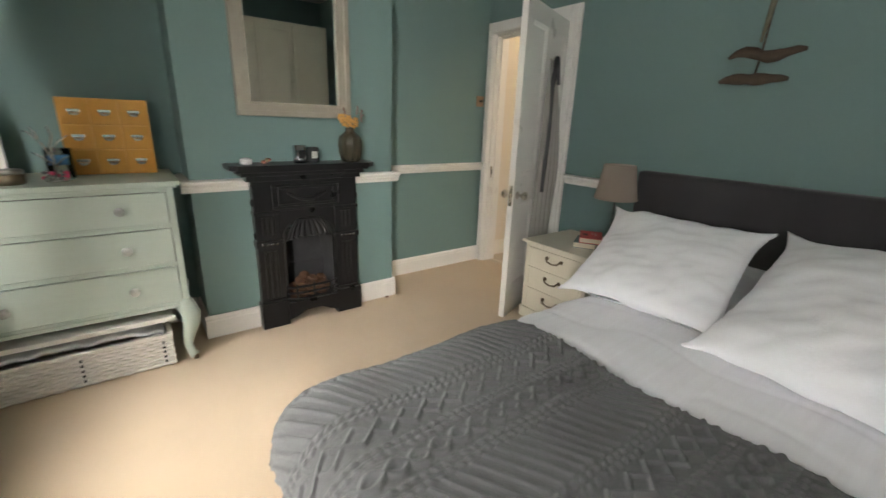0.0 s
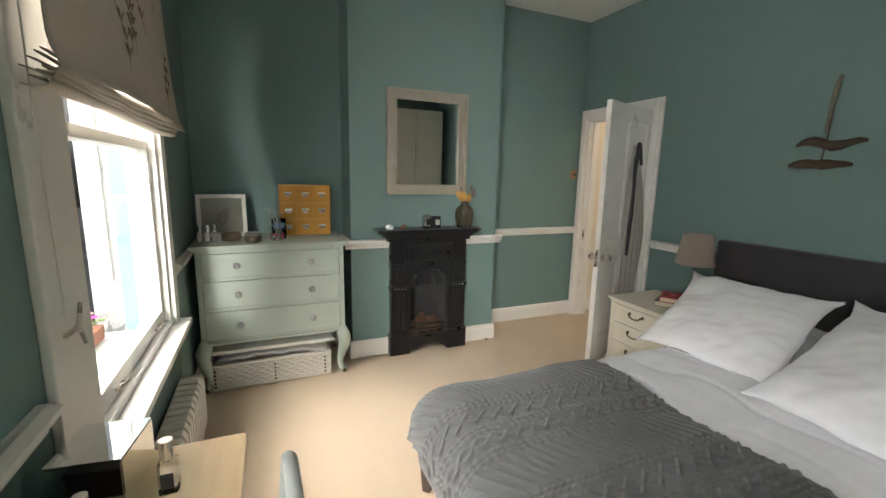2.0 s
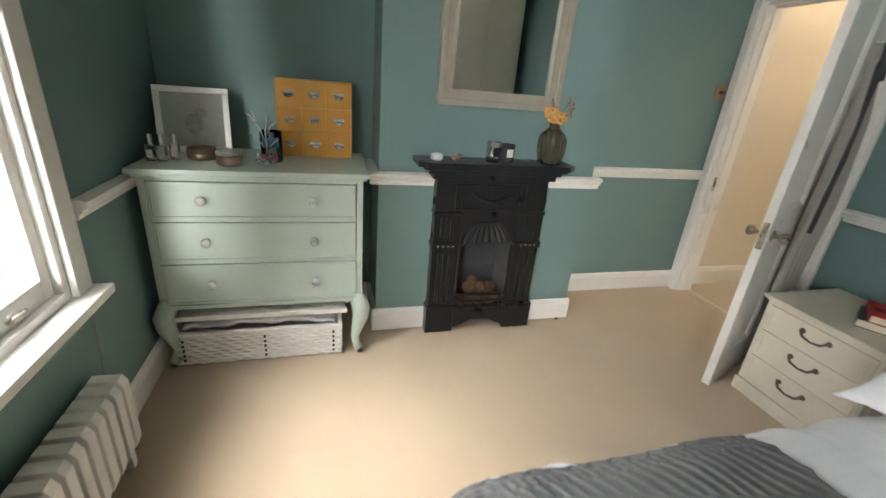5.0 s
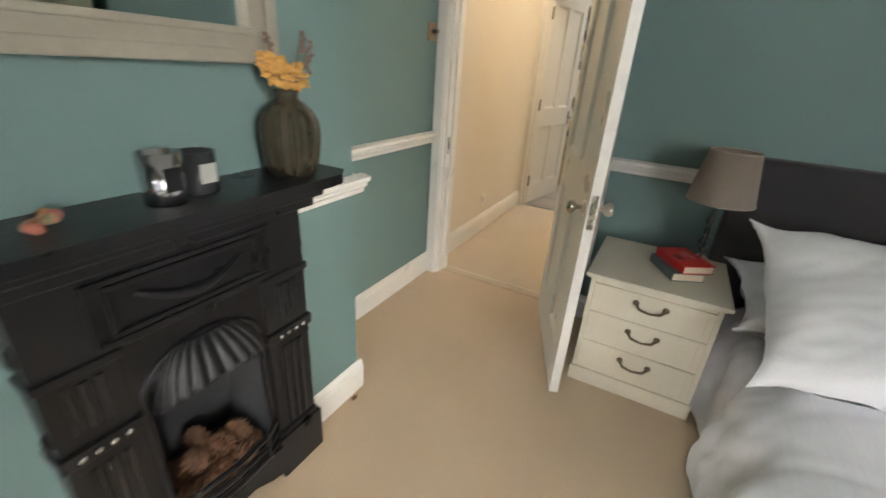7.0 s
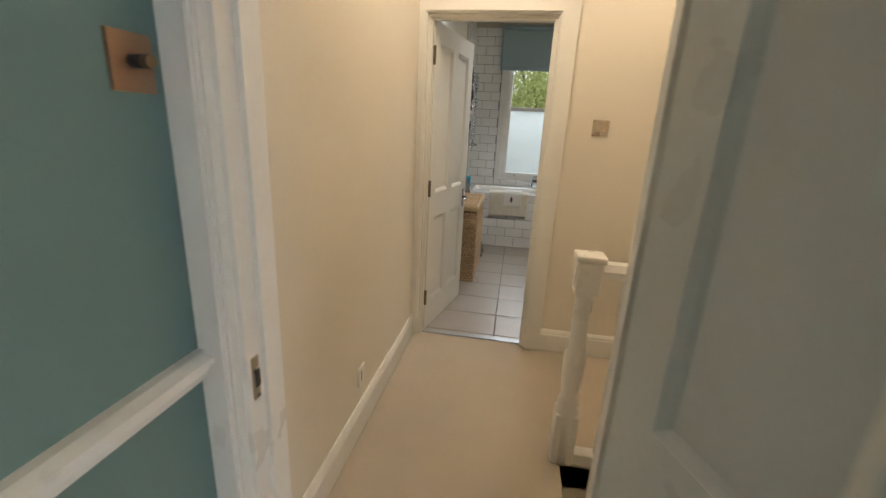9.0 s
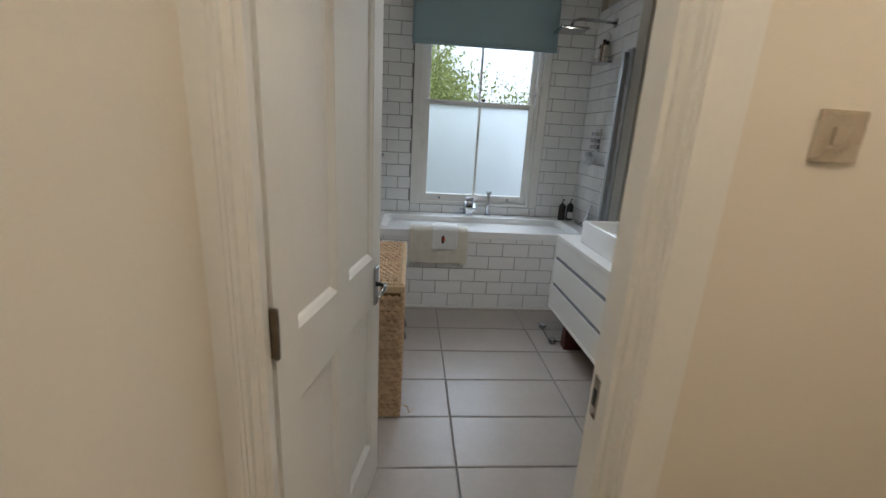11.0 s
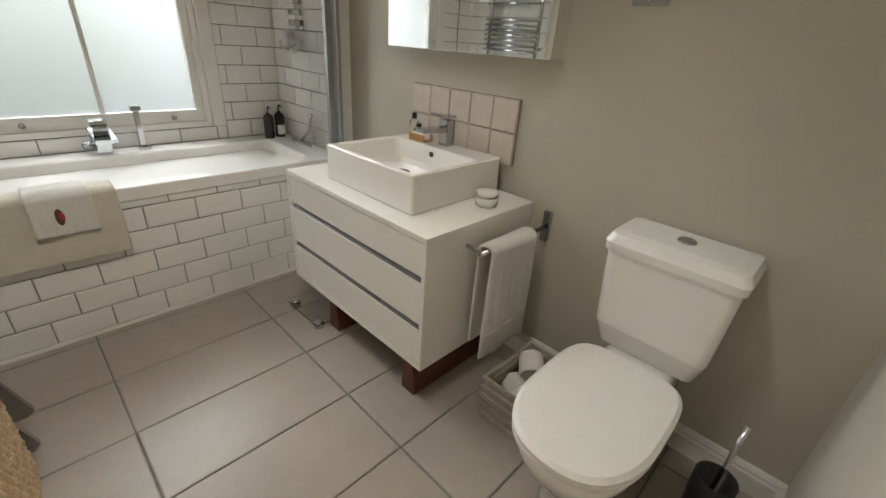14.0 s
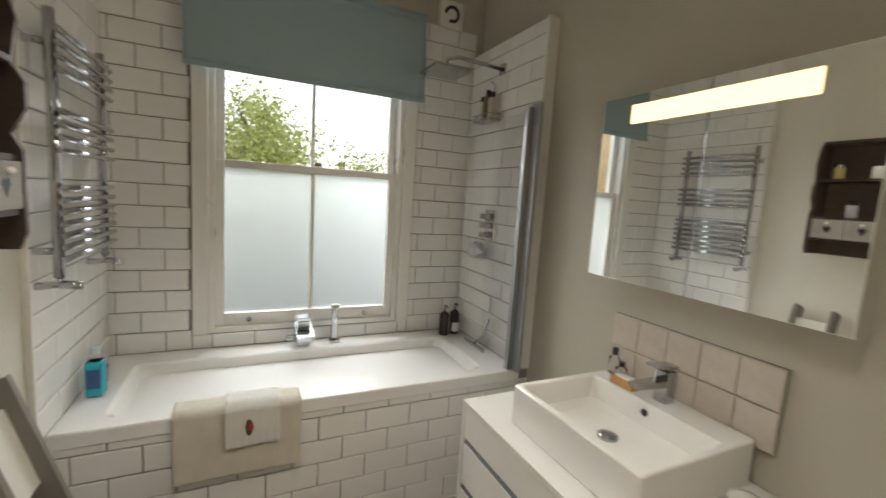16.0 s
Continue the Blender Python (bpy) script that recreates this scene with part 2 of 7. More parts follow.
def box(x0, x1, y0, y1, z0, z1, bev=0.0, bm=None, seg=2):
    bm = bm or bmesh.new()
    made = bmesh.ops.create_cube(bm, size=1, matrix=Matrix.Translation(((x0 + x1) / 2, (y0 + y1) / 2, (z0 + z1) / 2))
                                 @ Matrix.Diagonal((abs(x1 - x0), abs(y1 - y0), abs(z1 - z0), 1)))
    if bev:
        edges = list({e for v in made["verts"] for e in v.link_edges})
        bmesh.ops.bevel(bm, geom=edges, offset=bev, segments=seg, profile=0.6, affect="EDGES", clamp_overlap=True)
    return bm


def boxes(rows, bev=0.0):
    bm = bmesh.new()
    for r in rows:
        box(*r, bev=bev, bm=bm)
    return bm


def lathe(profile, at=(0, 0, 0), seg=28, axis="z", bm=None):
    """Turns (radius, height) rows round an axis through at."""
    bm = bm or bmesh.new()
    rings = []
    for r, h in profile:
        ring = []
        for k in range(seg):
            a = 2 * math.pi * k / seg
            p = (r * math.cos(a), r * math.sin(a), h)
            p = p if axis == "z" else ((h, p[0], p[1]) if axis == "x" else (p[0], h, p[1]))
            ring.append(bm.verts.new((at[0] + p[0], at[1] + p[1], at[2] + p[2])))
        rings.append(ring)
    flip = axis == "y"
    for a, b in zip(rings, rings[1:]):
        for k in range(seg):
            q = [a[k], a[(k + 1) % seg], b[(k + 1) % seg], b[k]]
            bm.faces.new(q[::-1] if flip else q)
    bm.faces.new(rings[0] if flip else rings[0][::-1])
    bm.faces.new(rings[-1][::-1] if flip else rings[-1])
    return bm


def tube(points, radius, seg=8, bm=None):
    """A round bar along points; radius is one number or one for each point."""
    bm = bm or bmesh.new()
    pts = [Vector(p) for p in points]
    rad = radius if isinstance(radius, (list, tuple)) else [radius] * len(pts)
    side = None
    rings = []
    for i, p in enumerate(pts):
        d = (pts[min(i + 1, len(pts) - 1)] - pts[max(i - 1, 0)]).normalized()
        if side is None:
            side = d.orthogonal().normalized()
        side = (side - d * side.dot(d)).normalized()
        up = d.cross(side)
        rings.append([bm.verts.new(p + rad[i] * (math.cos(2 * math.pi * k / seg) * side + math.sin(2 * math.pi * k / seg) * up)) for k in range(seg)])
    for a, b in zip(rings, rings[1:]):
        for k in range(seg):
            bm.faces.new((a[k], a[(k + 1) % seg], b[(k + 1) % seg], b[k]))
    bm.faces.new(rings[0][::-1])
    bm.faces.new(rings[-1])
    return bm


def prism(poly, a0, a1, axis, bm=None):
    """Extrudes a polygon of two coordinates along an axis: x takes (y, z), y takes (x, z), z takes (x, y)."""
    bm = bm or bmesh.new()
    put = {"x": lambda p, a: (a, p[0], p[1]), "y": lambda p, a: (p[0], a, p[1]), "z": lambda p, a: (p[0], p[1], a)}[axis]
    lo = [bm.verts.new(put(p, a0)) for p in poly]
    hi = [bm.verts.new(put(p, a1)) for p in poly]
    n = len(poly)
    made = [bm.faces.new(lo), bm.faces.new(hi)] + [bm.faces.new((lo[k], lo[(k + 1) % n], hi[(k + 1) % n], hi[k])) for k in range(n)]
    bmesh.ops.recalc_face_normals(bm, faces=made)
    return bm


def sheet(fn, nu, nv, thick=0.0):
    """A cloth from fn(u, v), u and v from 0 to 1; thick gives it a back, set off along its normals."""
    bm = bmesh.new()
    g = [[bm.verts.new(fn(i / nu, j / nv)) for j in range(nv + 1)] for i in range(nu + 1)]
    for i in range(nu):
        for j in range(nv):
            bm.faces.new((g[i][j], g[i + 1][j], g[i + 1][j + 1], g[i][j + 1]))
    if thick:
        bm.normal_update()
        k = [[bm.verts.new(v.co - v.normal * thick) for v in row] for row in g]
        for i in range(nu):
            for j in range(nv):
                bm.faces.new((k[i][j], k[i][j + 1], k[i + 1][j + 1], k[i + 1][j]))
        rim = [(i, 0) for i in range(nu)] + [(nu, j) for j in range(nv)] + [(i, nv) for i in range(nu, 0, -1)] + [(0, j) for j in range(nv, 0, -1)]
        for p, q in zip(rim, rim[1:] + rim[:1]):
            bm.faces.new((g[p[0]][p[1]], k[p[0]][p[1]], k[q[0]][q[1]], g[q[0]][q[1]]))
    bmesh.ops.recalc_face_normals(bm, faces=bm.faces[:])
    return bm


def ball(at, r, squash=(1, 1, 1), sub=2, bm=None):
    bm = bm or bmesh.new()
    bmesh.ops.create_icosphere(bm, subdivisions=sub, radius=1, matrix=Matrix.Translation(at) @ Matrix.Diagonal((r * squash[0], r * squash[1], r * squash[2], 1)))
    return bm


def pierced(axis, t0, t1, a0, a1, z0, z1, holes):
    """Wall slabs round openings (a0, a1, z0, z1); axis is the wall's normal."""
    rows = []
    at = a0
    for h0, h1, b, c in sorted(holes):
        rows += [(at, h0, z0, z1), (h0, h1, z0, b), (h0, h1, c, z1)]
        at = h1
    rows.append((at, a1, z0, z1))
    bm = bmesh.new()
    for p, q, b, c in rows:
        if q - p > 1e-4 and c - b > 1e-4:
            box(*((t0, t1, p, q) if axis == "x" else (p, q, t0, t1)), b, c, bm=bm)
    return bm


def structure(name, bm, mat, label):
    return solid(name, bm, mat, label, kind="structure")


# ---- setting: bedroom, landing, bathroom ----
CEIL_Z = 2.92
WX, WWX, ALC, BREAST = 3.31, -0.15, 2.985, 2.64      # headboard wall, window wall, alcove wall, chimney breast
HALL_L, BATH_X, BATH_L, BATH_R, BATH_END = 2.995, 5.21, 3.05, 1.0, 8.49

structure("floor_bedroom", box(WWX - 0.2, WX + 0.06, -1.77, ALC + 0.1, -0.12, 0), CARPET, "pale beige wool carpet over the bedroom floor")
structure("floor_landing", boxes([(WX + 0.06, BATH_X + 0.05, 2.07, HALL_L + 0.1, -0.12, -0.004), (4.2, BATH_X + 0.05, 0.95, 2.07, -0.12, -0.004)]),
          HALLCARPET, "oatmeal carpet over the landing")
structure("floor_bathroom", box(BATH_X + 0.05, 8.75, 0.9, 3.25, -0.12, -0.008), GROUT, "grey grout bed under the bathroom floor tiles")
structure("wall_window", pierced("x", WWX - 0.2, WWX, -1.77, ALC + 0.12, 0, CEIL_Z, [(0.865, 1.955, 0.64, 2.40), (-1.32, -0.24, 0.74, 2.40)]), TEAL,
          "muted teal painted bedroom wall round the sash window")
structure("wall_alcove", box(WWX, WX + 0.12, ALC, ALC + 0.12, 0, CEIL_Z), TEAL, "muted teal painted alcove wall beside the fireplace")
structure("chimney_breast", boxes([(0.90, 1.34, BREAST, ALC, 0, CEIL_Z), (1.68, 2.145, BREAST, ALC, 0, CEIL_Z), (1.34, 1.68, BREAST, ALC, 0.62, CEIL_Z)]),
          TEAL, "muted teal painted chimney breast")
structure("wall_headboard", pierced("x", WX, WX + 0.12, -1.77, ALC, 0, CEIL_Z, [(2.13, 2.91, 0, 2.01)]), TEAL, "muted teal painted wall behind the bed")
structure("wall_back", box(WWX, WX, -1.77, -1.65, 0, CEIL_Z), TEAL, "muted teal painted wall closing the bedroom")
structure("ceiling_bedroom", box(WWX - 0.2, WX + 0.12, -1.77, ALC + 0.12, CEIL_Z, CEIL_Z + 0.1), CEIL, "flat white bedroom ceiling")
structure("wall_landing_long", box(WX + 0.12, BATH_X + 0.1, HALL_L, HALL_L + 0.12, -0.1, CEIL_Z), CREAM_WALL, "warm white painted landing wall")
structure("wall_landing_inner", pierced("x", WX + 0.12, WX + 0.13, 0.9, HALL_L, -1.6, CEIL_Z, [(2.13, 2.91, 0, 2.01)]), CREAM_WALL, "warm white landing face of the bedroom wall")
structure("wall_landing_end", box(WX + 0.13, BATH_X, 0.88, 0.98, -1.6, CEIL_Z), CREAM_WALL, "warm white wall beyond the stairwell")
structure("wall_bathroom_door", pierced("x", BATH_X, BATH_X + 0.10, 0.88, HALL_L, 0, CEIL_Z, [(2.215, 2.955, 0, 2.01)]), CREAM_WALL, "warm cream wall round the bathroom door")
structure("ceiling_landing", box(WX + 0.12, BATH_X + 0.1, 0.88, HALL_L + 0.12, CEIL_Z, CEIL_Z + 0.1), CEIL, "flat white landing ceiling")
structure("wall_bathroom_inner", pierced("x", BATH_X + 0.10, BATH_X + 0.11, BATH_R, BATH_L, 0, CEIL_Z, [(2.215, 2.955, 0, 2.01)]), IVORY, "ivory painted bathroom face of the door wall")
structure("wall_bathroom_basin", box(BATH_X + 0.10, 8.75, BATH_R - 0.12, BATH_R, 0, CEIL_Z), TAUPE, "stone coloured painted wall behind basin and toilet")
structure("wall_bathroom_hamper", box(BATH_X + 0.10, 8.75, BATH_L, BATH_L + 0.12, 0, CEIL_Z), IVORY,
          "ivory painted wall behind the laundry hamper")
structure("wall_bathroom_window", pierced("x", BATH_END, BATH_END + 0.16, BATH_R, BATH_L, 0, CEIL_Z, [(1.515, 2.605, 0.72, 2.36)]), TAUPE, "stone painted wall round the bathroom window")
structure("ceiling_bathroom", box(BATH_X + 0.10, 8.78, 0.88, 3.24, CEIL_Z, CEIL_Z + 0.1), CEIL, "flat white bathroom ceiling")


def skirting(name, runs, height, mat, label):
    """Moulded board along runs (axis, a0, a1, face, outward sign)."""
    bm = bmesh.new()
    for axis, a0, a1, face, sign in runs:
        pr = [(0, 0), (0.019, 0), (0.019, height - 0.035), (0.014, height - 0.025), (0.016, height - 0.018), (0.006, height), (0, height)]
        prism([(face + sign * p, z) for p, z in pr], a0, a1, axis, bm)
    structure(name, bm, mat, label)


skirting("baseboard_breast", [("x", 0.88, 1.185, BREAST, -1), ("x", 1.835, 2.165, BREAST, -1), ("y", BREAST, ALC, 2.145, 1), ("y", BREAST, ALC, 0.90, -1)],
         0.136, WHITE, "white gloss skirting round the chimney breast")
skirting("baseboard_alcoves", [("x", 2.165, WX - 0.02, ALC, -1), ("x", WWX + 0.02, 0.88, ALC, -1)], 0.136, WHITE, "white gloss skirting in the alcoves")
skirting("baseboard_bedroom", [("y", -1.65, 2.04, WX, -1), ("y", -1.65, ALC, WWX, 1)], 0.136, WHITE, "white gloss skirting along the bedroom walls")
skirting("baseboard_landing", [("x", 3.44, BATH_X - 0.02, HALL_L, -1), ("y", 0.98, 2.12, BATH_X, -1)], 0.15, WHITE2, "cream white skirting on the landing")
skirting("baseboard_bathroom", [("x", BATH_X + 0.11, 7.70, BATH_R, 1), ("y", 1.02, 2.12, BATH_X + 0.11, 1), ("x", 6.0, 7.70, BATH_L, -1)], 0.11, WHITE2, "low white bathroom skirting")


def dado(name, runs, label):
    bm = bmesh.new()
    for axis, a0, a1, face, sign in runs:
        pr = [(0, 0.872), (0.012, 0.872), (0.016, 0.888), (0.030, 0.900), (0.030, 0.910), (0.045, 0.920), (0.045, 0.933), (0.02, 0.940), (0, 0.940)]
        prism([(face + sign * p, z) for p, z in pr], a0, a1, axis, bm)
    structure(name, bm, WHITE, label)


dado("trim_dado_breast", [("x", 0.855, 1.19, BREAST, -1), ("x", 1.815, 2.19, BREAST, -1), ("y", BREAST, ALC, 2.145, 1), ("y", BREAST, ALC, 0.90, -1)], "white dado rail across the chimney breast")
dado("trim_dado_alcoves", [("x", 2.19, WX - 0.02, ALC, -1), ("x", WWX + 0.045, 0.855, ALC, -1)], "white dado rail in the alcoves")
dado("trim_dado_walls", [("y", -1.65, 2.03, WX, -1), ("y", 2.06, ALC, WWX, 1), ("y", -0.14, 0.60, WWX, 1)], "white dado rail along the bedroom walls")


def architrave(name, face, sign, y0, y1, z1, w, mat, label, wl=None):
    """Moulded casing round a door opening in a wall that faces along x; wl: the width on the high-y side."""
    bm = bmesh.new()
    wl = wl or w
    for d, k, i in ((0.020, 1.0, 0.006), (0.028, 0.72, 0.000), (0.034, 0.30, -0.006)):
        f = sorted((face + sign * (d - 0.02), face + sign * d))
        box(*f, y0 - w * k, y0 + i, 0, z1 + w * k, bm=bm)
        box(*f, y1 - i, y1 + wl * k, 0, z1 + w * k, bm=bm)
        box(*f, y0 + i, y1 - i, z1 - i, z1 + w * k, bm=bm)
    return structure(name, bm, mat, label)


def lining(name, x0, x1, y0, y1, z1, mat, label, stop, xh=None):
    """Door lining with its planted stop."""
    rows = [(x0, x1, y0, y0 + 0.02, 0, z1), (x0, xh or x1, y1 - 0.02, y1, 0, z1), (x0, x1, y0 + 0.02, y1 - 0.02, z1 - 0.02, z1),
                (stop, stop + 0.035, y0 + 0.02, y0 + 0.032, 0, z1 - 0.02), (stop, stop + 0.035, y1 - 0.032, y1 - 0.02, 0, z1 - 0.02),
                (stop, stop + 0.035, y0 + 0.032, y1 - 0.032, z1 - 0.032, z1 - 0.02)]
    d = thing(name, label, "door lining", (x0, y0, 0), kind="structure")
    pieces("jamb", rows[:3], mat, d)
    pieces("door_stop", rows[3:], mat, d)
    return d


architrave("trim_bedroom_door", WX, -1, 2.13, 2.91, 2.01, 0.085, WHITE, "white moulded architrave round the bedroom door", 0.072)
architrave("trim_bedroom_door_landing", WX + 0.13, 1, 2.13, 2.91, 2.01, 0.08, WHITE2, "white architrave on the landing side", 0.08)
keep = lining("door_lining_bedroom", WX, WX + 0.13, 2.13, 2.91, 2.01, WHITE, "white painted bedroom door lining", WX + 0.05)
kp = part("strike_plate", boxes([(WX + 0.012, WX + 0.034, 2.885, 2.891, 0.81, 0.91)], 0.002), NICKEL, keep, "small metal latch keep")
part("latch_hole", box(WX + 0.016, WX + 0.030, 2.882, 2.886, 0.84, 0.88), BLACK, kp)
architrave("trim_bathroom_door", BATH_X, -1, 2.215, 2.955, 2.01, 0.095, WHITE2, "cream white moulded architrave round the bathroom door", 0.06)
architrave("trim_bathroom_door_inside", BATH_X + 0.11, 1, 2.215, 2.955, 2.01, 0.08, WHITE2, "white architrave inside the bathroom")
blin = lining("door_lining_bathroom", BATH_X, BATH_X + 0.11, 2.215, 2.955, 2.01, WHITE2, "cream white bathroom door lining", BATH_X + 0.012, BATH_X + 0.05)
kp = part("strike_plate", boxes([(BATH_X + 0.065, BATH_X + 0.09, 2.234, 2.240, 0.80, 0.90)], 0.002), NICKEL, blin, "small metal latch keep")
part("latch_hole", box(BATH_X + 0.07, BATH_X + 0.085, 2.238, 2.242, 0.83, 0.87), BLACK, kp)
structure("threshold_bathroom", box(BATH_X + 0.03, BATH_X + 0.07, 2.235, 2.935, -0.006, 0.006, 0.003), ALU, "metal threshold strip at the bathroom door")
structure("threshold_bedroom", box(WX + 0.045, WX + 0.075, 2.15, 2.89, -0.006, 0.006, 0.003), HALLCARPET, "carpet joint strip under the bedroom door")


def panel_door(name, label, at, rz, w, h, mat, t=0.038):
    """Four-panel leaf, hinged at its own x = 0."""
    d = thing(name, label, "door", at, rz, kind="structure")
    st, mid = 0.095, 0.09
    rails = [(0.0, 0.20), (0.80, 0.97), (h - 0.11, h)]
    pw = (w - 2 * st - mid) / 2
    cols = [(st, st + pw), (w - st - pw, w - st)]
    rows = [(-0.0, st, -t / 2, t / 2, 0.006, h), (w - st, w, -t / 2, t / 2, 0.006, h)]
    for z0, z1 in rails:
        rows.append((st, w - st, -t / 2, t / 2, max(z0, 0.006), z1))
    for z0, z1 in ((0.20, 0.80), (0.97, h - 0.11)):
        rows.append((st + pw, w - st - pw, -t / 2, t / 2, z0, z1))
    pieces("stile", rows[:2], mat, d, local=True)
    pieces("rail", rows[2:5], mat, d, local=True)
    pieces("muntin", rows[5:], mat, d, local=True)
    for x0, x1 in cols:
        for z0, z1 in ((0.20, 0.80), (0.97, h - 0.11)):
            bm = box(x0, x1, -0.006, 0.006, z0, z1)
            for s in (-1, 1):   # sloped bead and raised field on both faces
                for (ax, a0, a1, e, sg) in (("z", z0, z1, x0, 1), ("z", z0, z1, x1, -1)):
                    prism([(e, s * 0.006), (e + sg * 0.022, s * 0.006), (e + sg * 0.014, s * 0.012), (e, s * (t / 2 - 0.001))], a0, a1, "z", bm)
                for e, sg in ((z0, 1), (z1, -1)):
                    prism([(s * 0.006, e), (s * 0.006, e + sg * 0.022), (s * 0.012, e + sg * 0.014), (s * (t / 2 - 0.001), e)], x0, x1, "x", bm)
            part("panel", bm, mat, d, local=True)
    return d


ang = math.degrees(math.atan2(-0.27, -0.72))
bdoor = panel_door("door_bedroom", "open white panelled bedroom door with a hanging dressing gown", (3.298, 2.155, 0), ang, 0.770, 1.985, WHITE)
for s in (-1, 1):
    kn = part("rose", lathe([(0.0, 0), (0.026, 0), (0.026, 0.004), (0.018, 0.009), (0.0, 0.009)], (0.710, s * 0.019, 0.850), 20, "y") if s > 0 else
              lathe([(0.0, 0), (0.026, 0), (0.026, -0.004), (0.018, -0.009), (0.0, -0.009)], (0.710, -0.019, 0.850), 20, "y"), NICKEL, bdoor, local=True, smooth=True)
    part("knob", lathe([(0.0, 0), (0.009, 0), (0.009, s * 0.022), (0.022, s * 0.032), (0.028, s * 0.044), (0.024, s * 0.056), (0.010, s * 0.062), (0, s * 0.062)], (0.710, s * 0.026, 0.850), 20, "y"),
         NICKEL, bdoor, "aged metal door knob", local=True, smooth=True)
part("latch_plate", box(0.7695, 0.7725, -0.012, 0.012, 0.785, 0.915), NICKEL, bdoor, local=True)
for z in (0.22, 1.72):
    part("hinge", boxes([(-0.006, 0.002, -0.022, 0.019, z, z + 0.10)], 0.001), NICKEL, bdoor, local=True)
hook = part("hook", tube([(0.36, 0.020, 1.70), (0.36, 0.035, 1.70), (0.36, 0.050, 1.69), (0.36, 0.055, 1.715)], 0.005), NICKEL, bdoor, local=True)

tdoor = panel_door("door_bathroom", "open white four-panel bathroom door", (5.266, 2.934, 0), -11.6, 0.735, 1.985, WHITE2)
for z in (0.20, 0.955, 1.745):
    part("hinge", boxes([(-0.008, 0.0015, -0.024, 0.019, z, z + 0.105), (-0.012, -0.002, -0.030, -0.018, z, z + 0.105)], 0.001), BRASSD, tdoor, "tarnished butt hinge", local=True)
for s in (-1, 1):
    part("backplate", box(0.655, 0.695, s * 0.019, s * 0.027, 0.79, 0.93, 0.002), CHROME, tdoor, local=True)
    part("lever", tube([(0.675, s * 0.024, 0.865), (0.675, s * 0.058, 0.865), (0.650, s * 0.062, 0.863), (0.580, s * 0.060, 0.856)], [0.009, 0.009, 0.009, 0.007]), CHROME, tdoor, "chrome lever handle", local=True, smooth=True)

# dressing gown on the door's bed side
def gown(u, v):
    x = 0.36 + (u - 0.5) * (0.10 + 0.26 * min(1, v * 1.6)) + 0.012 * math.sin(v * 9)
    y = 0.038 + 0.022 * (1 + math.sin(u * 26 + v * 3)) * min(1, v * 3 + 0.2) + 0.012
    return (x, y, 1.69 - 1.19 * v)


dg = thing("dressing_gown", "pale grey cotton dressing gown hanging on the door hook", "dressing gown", (3.298, 2.155, 0), ang)
part("body", sheet(gown, 60, 40, 0.006), surface("grey waffle cotton", (0.34, 0.32, 0.29), 0.95, var=0.12, fine=200, bump=0.5), dg, local=True, smooth=True)
part("collar", tube([(0.30, 0.075, 1.55), (0.36, 0.070, 1.70), (0.43, 0.078, 1.52), (0.44, 0.088, 1.2), (0.45, 0.088, 0.85)], [0.012, 0.02, 0.018, 0.018, 0.012]), surface("dark piping", (0.05, 0.05, 0.055), 0.9), dg, "dark collar edge", local=True, smooth=True)

# landing: stairs, balustrade, switches
for k in range(6):
    structure("stair_step", box(WX + 0.13, 4.2, 2.07 - 0.235 * (k + 1), 2.07 - 0.235 * k + 0.02, -0.18 * (k + 1) - 0.18, -0.18 * (k + 1), 0.012), HALLCARPET, "carpeted stair tread going down")
structure("stairwell_side", box(4.2, 4.215, 0.98, 2.07, -1.6, -0.004), CREAM_WALL, "white side of the stairwell")
bal = thing("balustrade", "white painted turned stair balustrade on the landing", "balustrade", (4.24, 1.6, 0))
part("newel_post", lathe([(0.001, 0.0), (0.052, 0.0), (0.052, 0.26), (0.040, 0.28), (0.046, 0.30), (0.034, 0.33), (0.043, 0.42), (0.046, 0.50), (0.036, 0.58), (0.030, 0.64), (0.038, 0.66), (0.030, 0.68),
                          (0.036, 0.72), (0.034, 0.77), (0.047, 0.80)], (4.24, 2.065, 0), 20), WHITE, bal, smooth=True)
pieces("newel_block", [(4.192, 4.288, 2.017, 2.113, 0.0, 0.25), (4.192, 4.288, 2.017, 2.113, 0.80, 0.93)], WHITE, bal, 0.008)
part("newel_cap", box(4.184, 4.296, 2.009, 2.121, 0.93, 0.955, 0.008), WHITE, bal)
part("handrail", prism([(4.205, 0.87), (4.275, 0.87), (4.280, 0.90), (4.265, 0.925), (4.215, 0.925), (4.200, 0.90)], 0.98, 2.03, "y"), WHITE, bal)
part("base_rail", box(4.21, 4.27, 0.98, 2.02, 0.0, 0.05, 0.004), WHITE, bal)
for k in range(7):
    y = 1.91 - 0.13 * k
    part("baluster", lathe([(0.020, 0.05), (0.020, 0.22), (0.013, 0.25), (0.019, 0.40), (0.013, 0.60), (0.017, 0.66), (0.020, 0.70), (0.020, 0.87)], (4.24, y, 0), 10), WHITE, bal, smooth=True)


def plate(name, label, x, y, z, w, h, axis, sign, mat):
    o = thing(name, label, "wall plate", (x, y, z))
    bm = box(x - w / 2, x + w / 2, min(y, y + sign * 0.007), max(y, y + sign * 0.007), z, z + h, 0.002) if axis == "y" else \
        box(min(x, x + sign * 0.007), max(x, x + sign * 0.007), y - w / 2, y + w / 2, z, z + h, 0.002)
    part("plate", bm, mat, o)
    return o


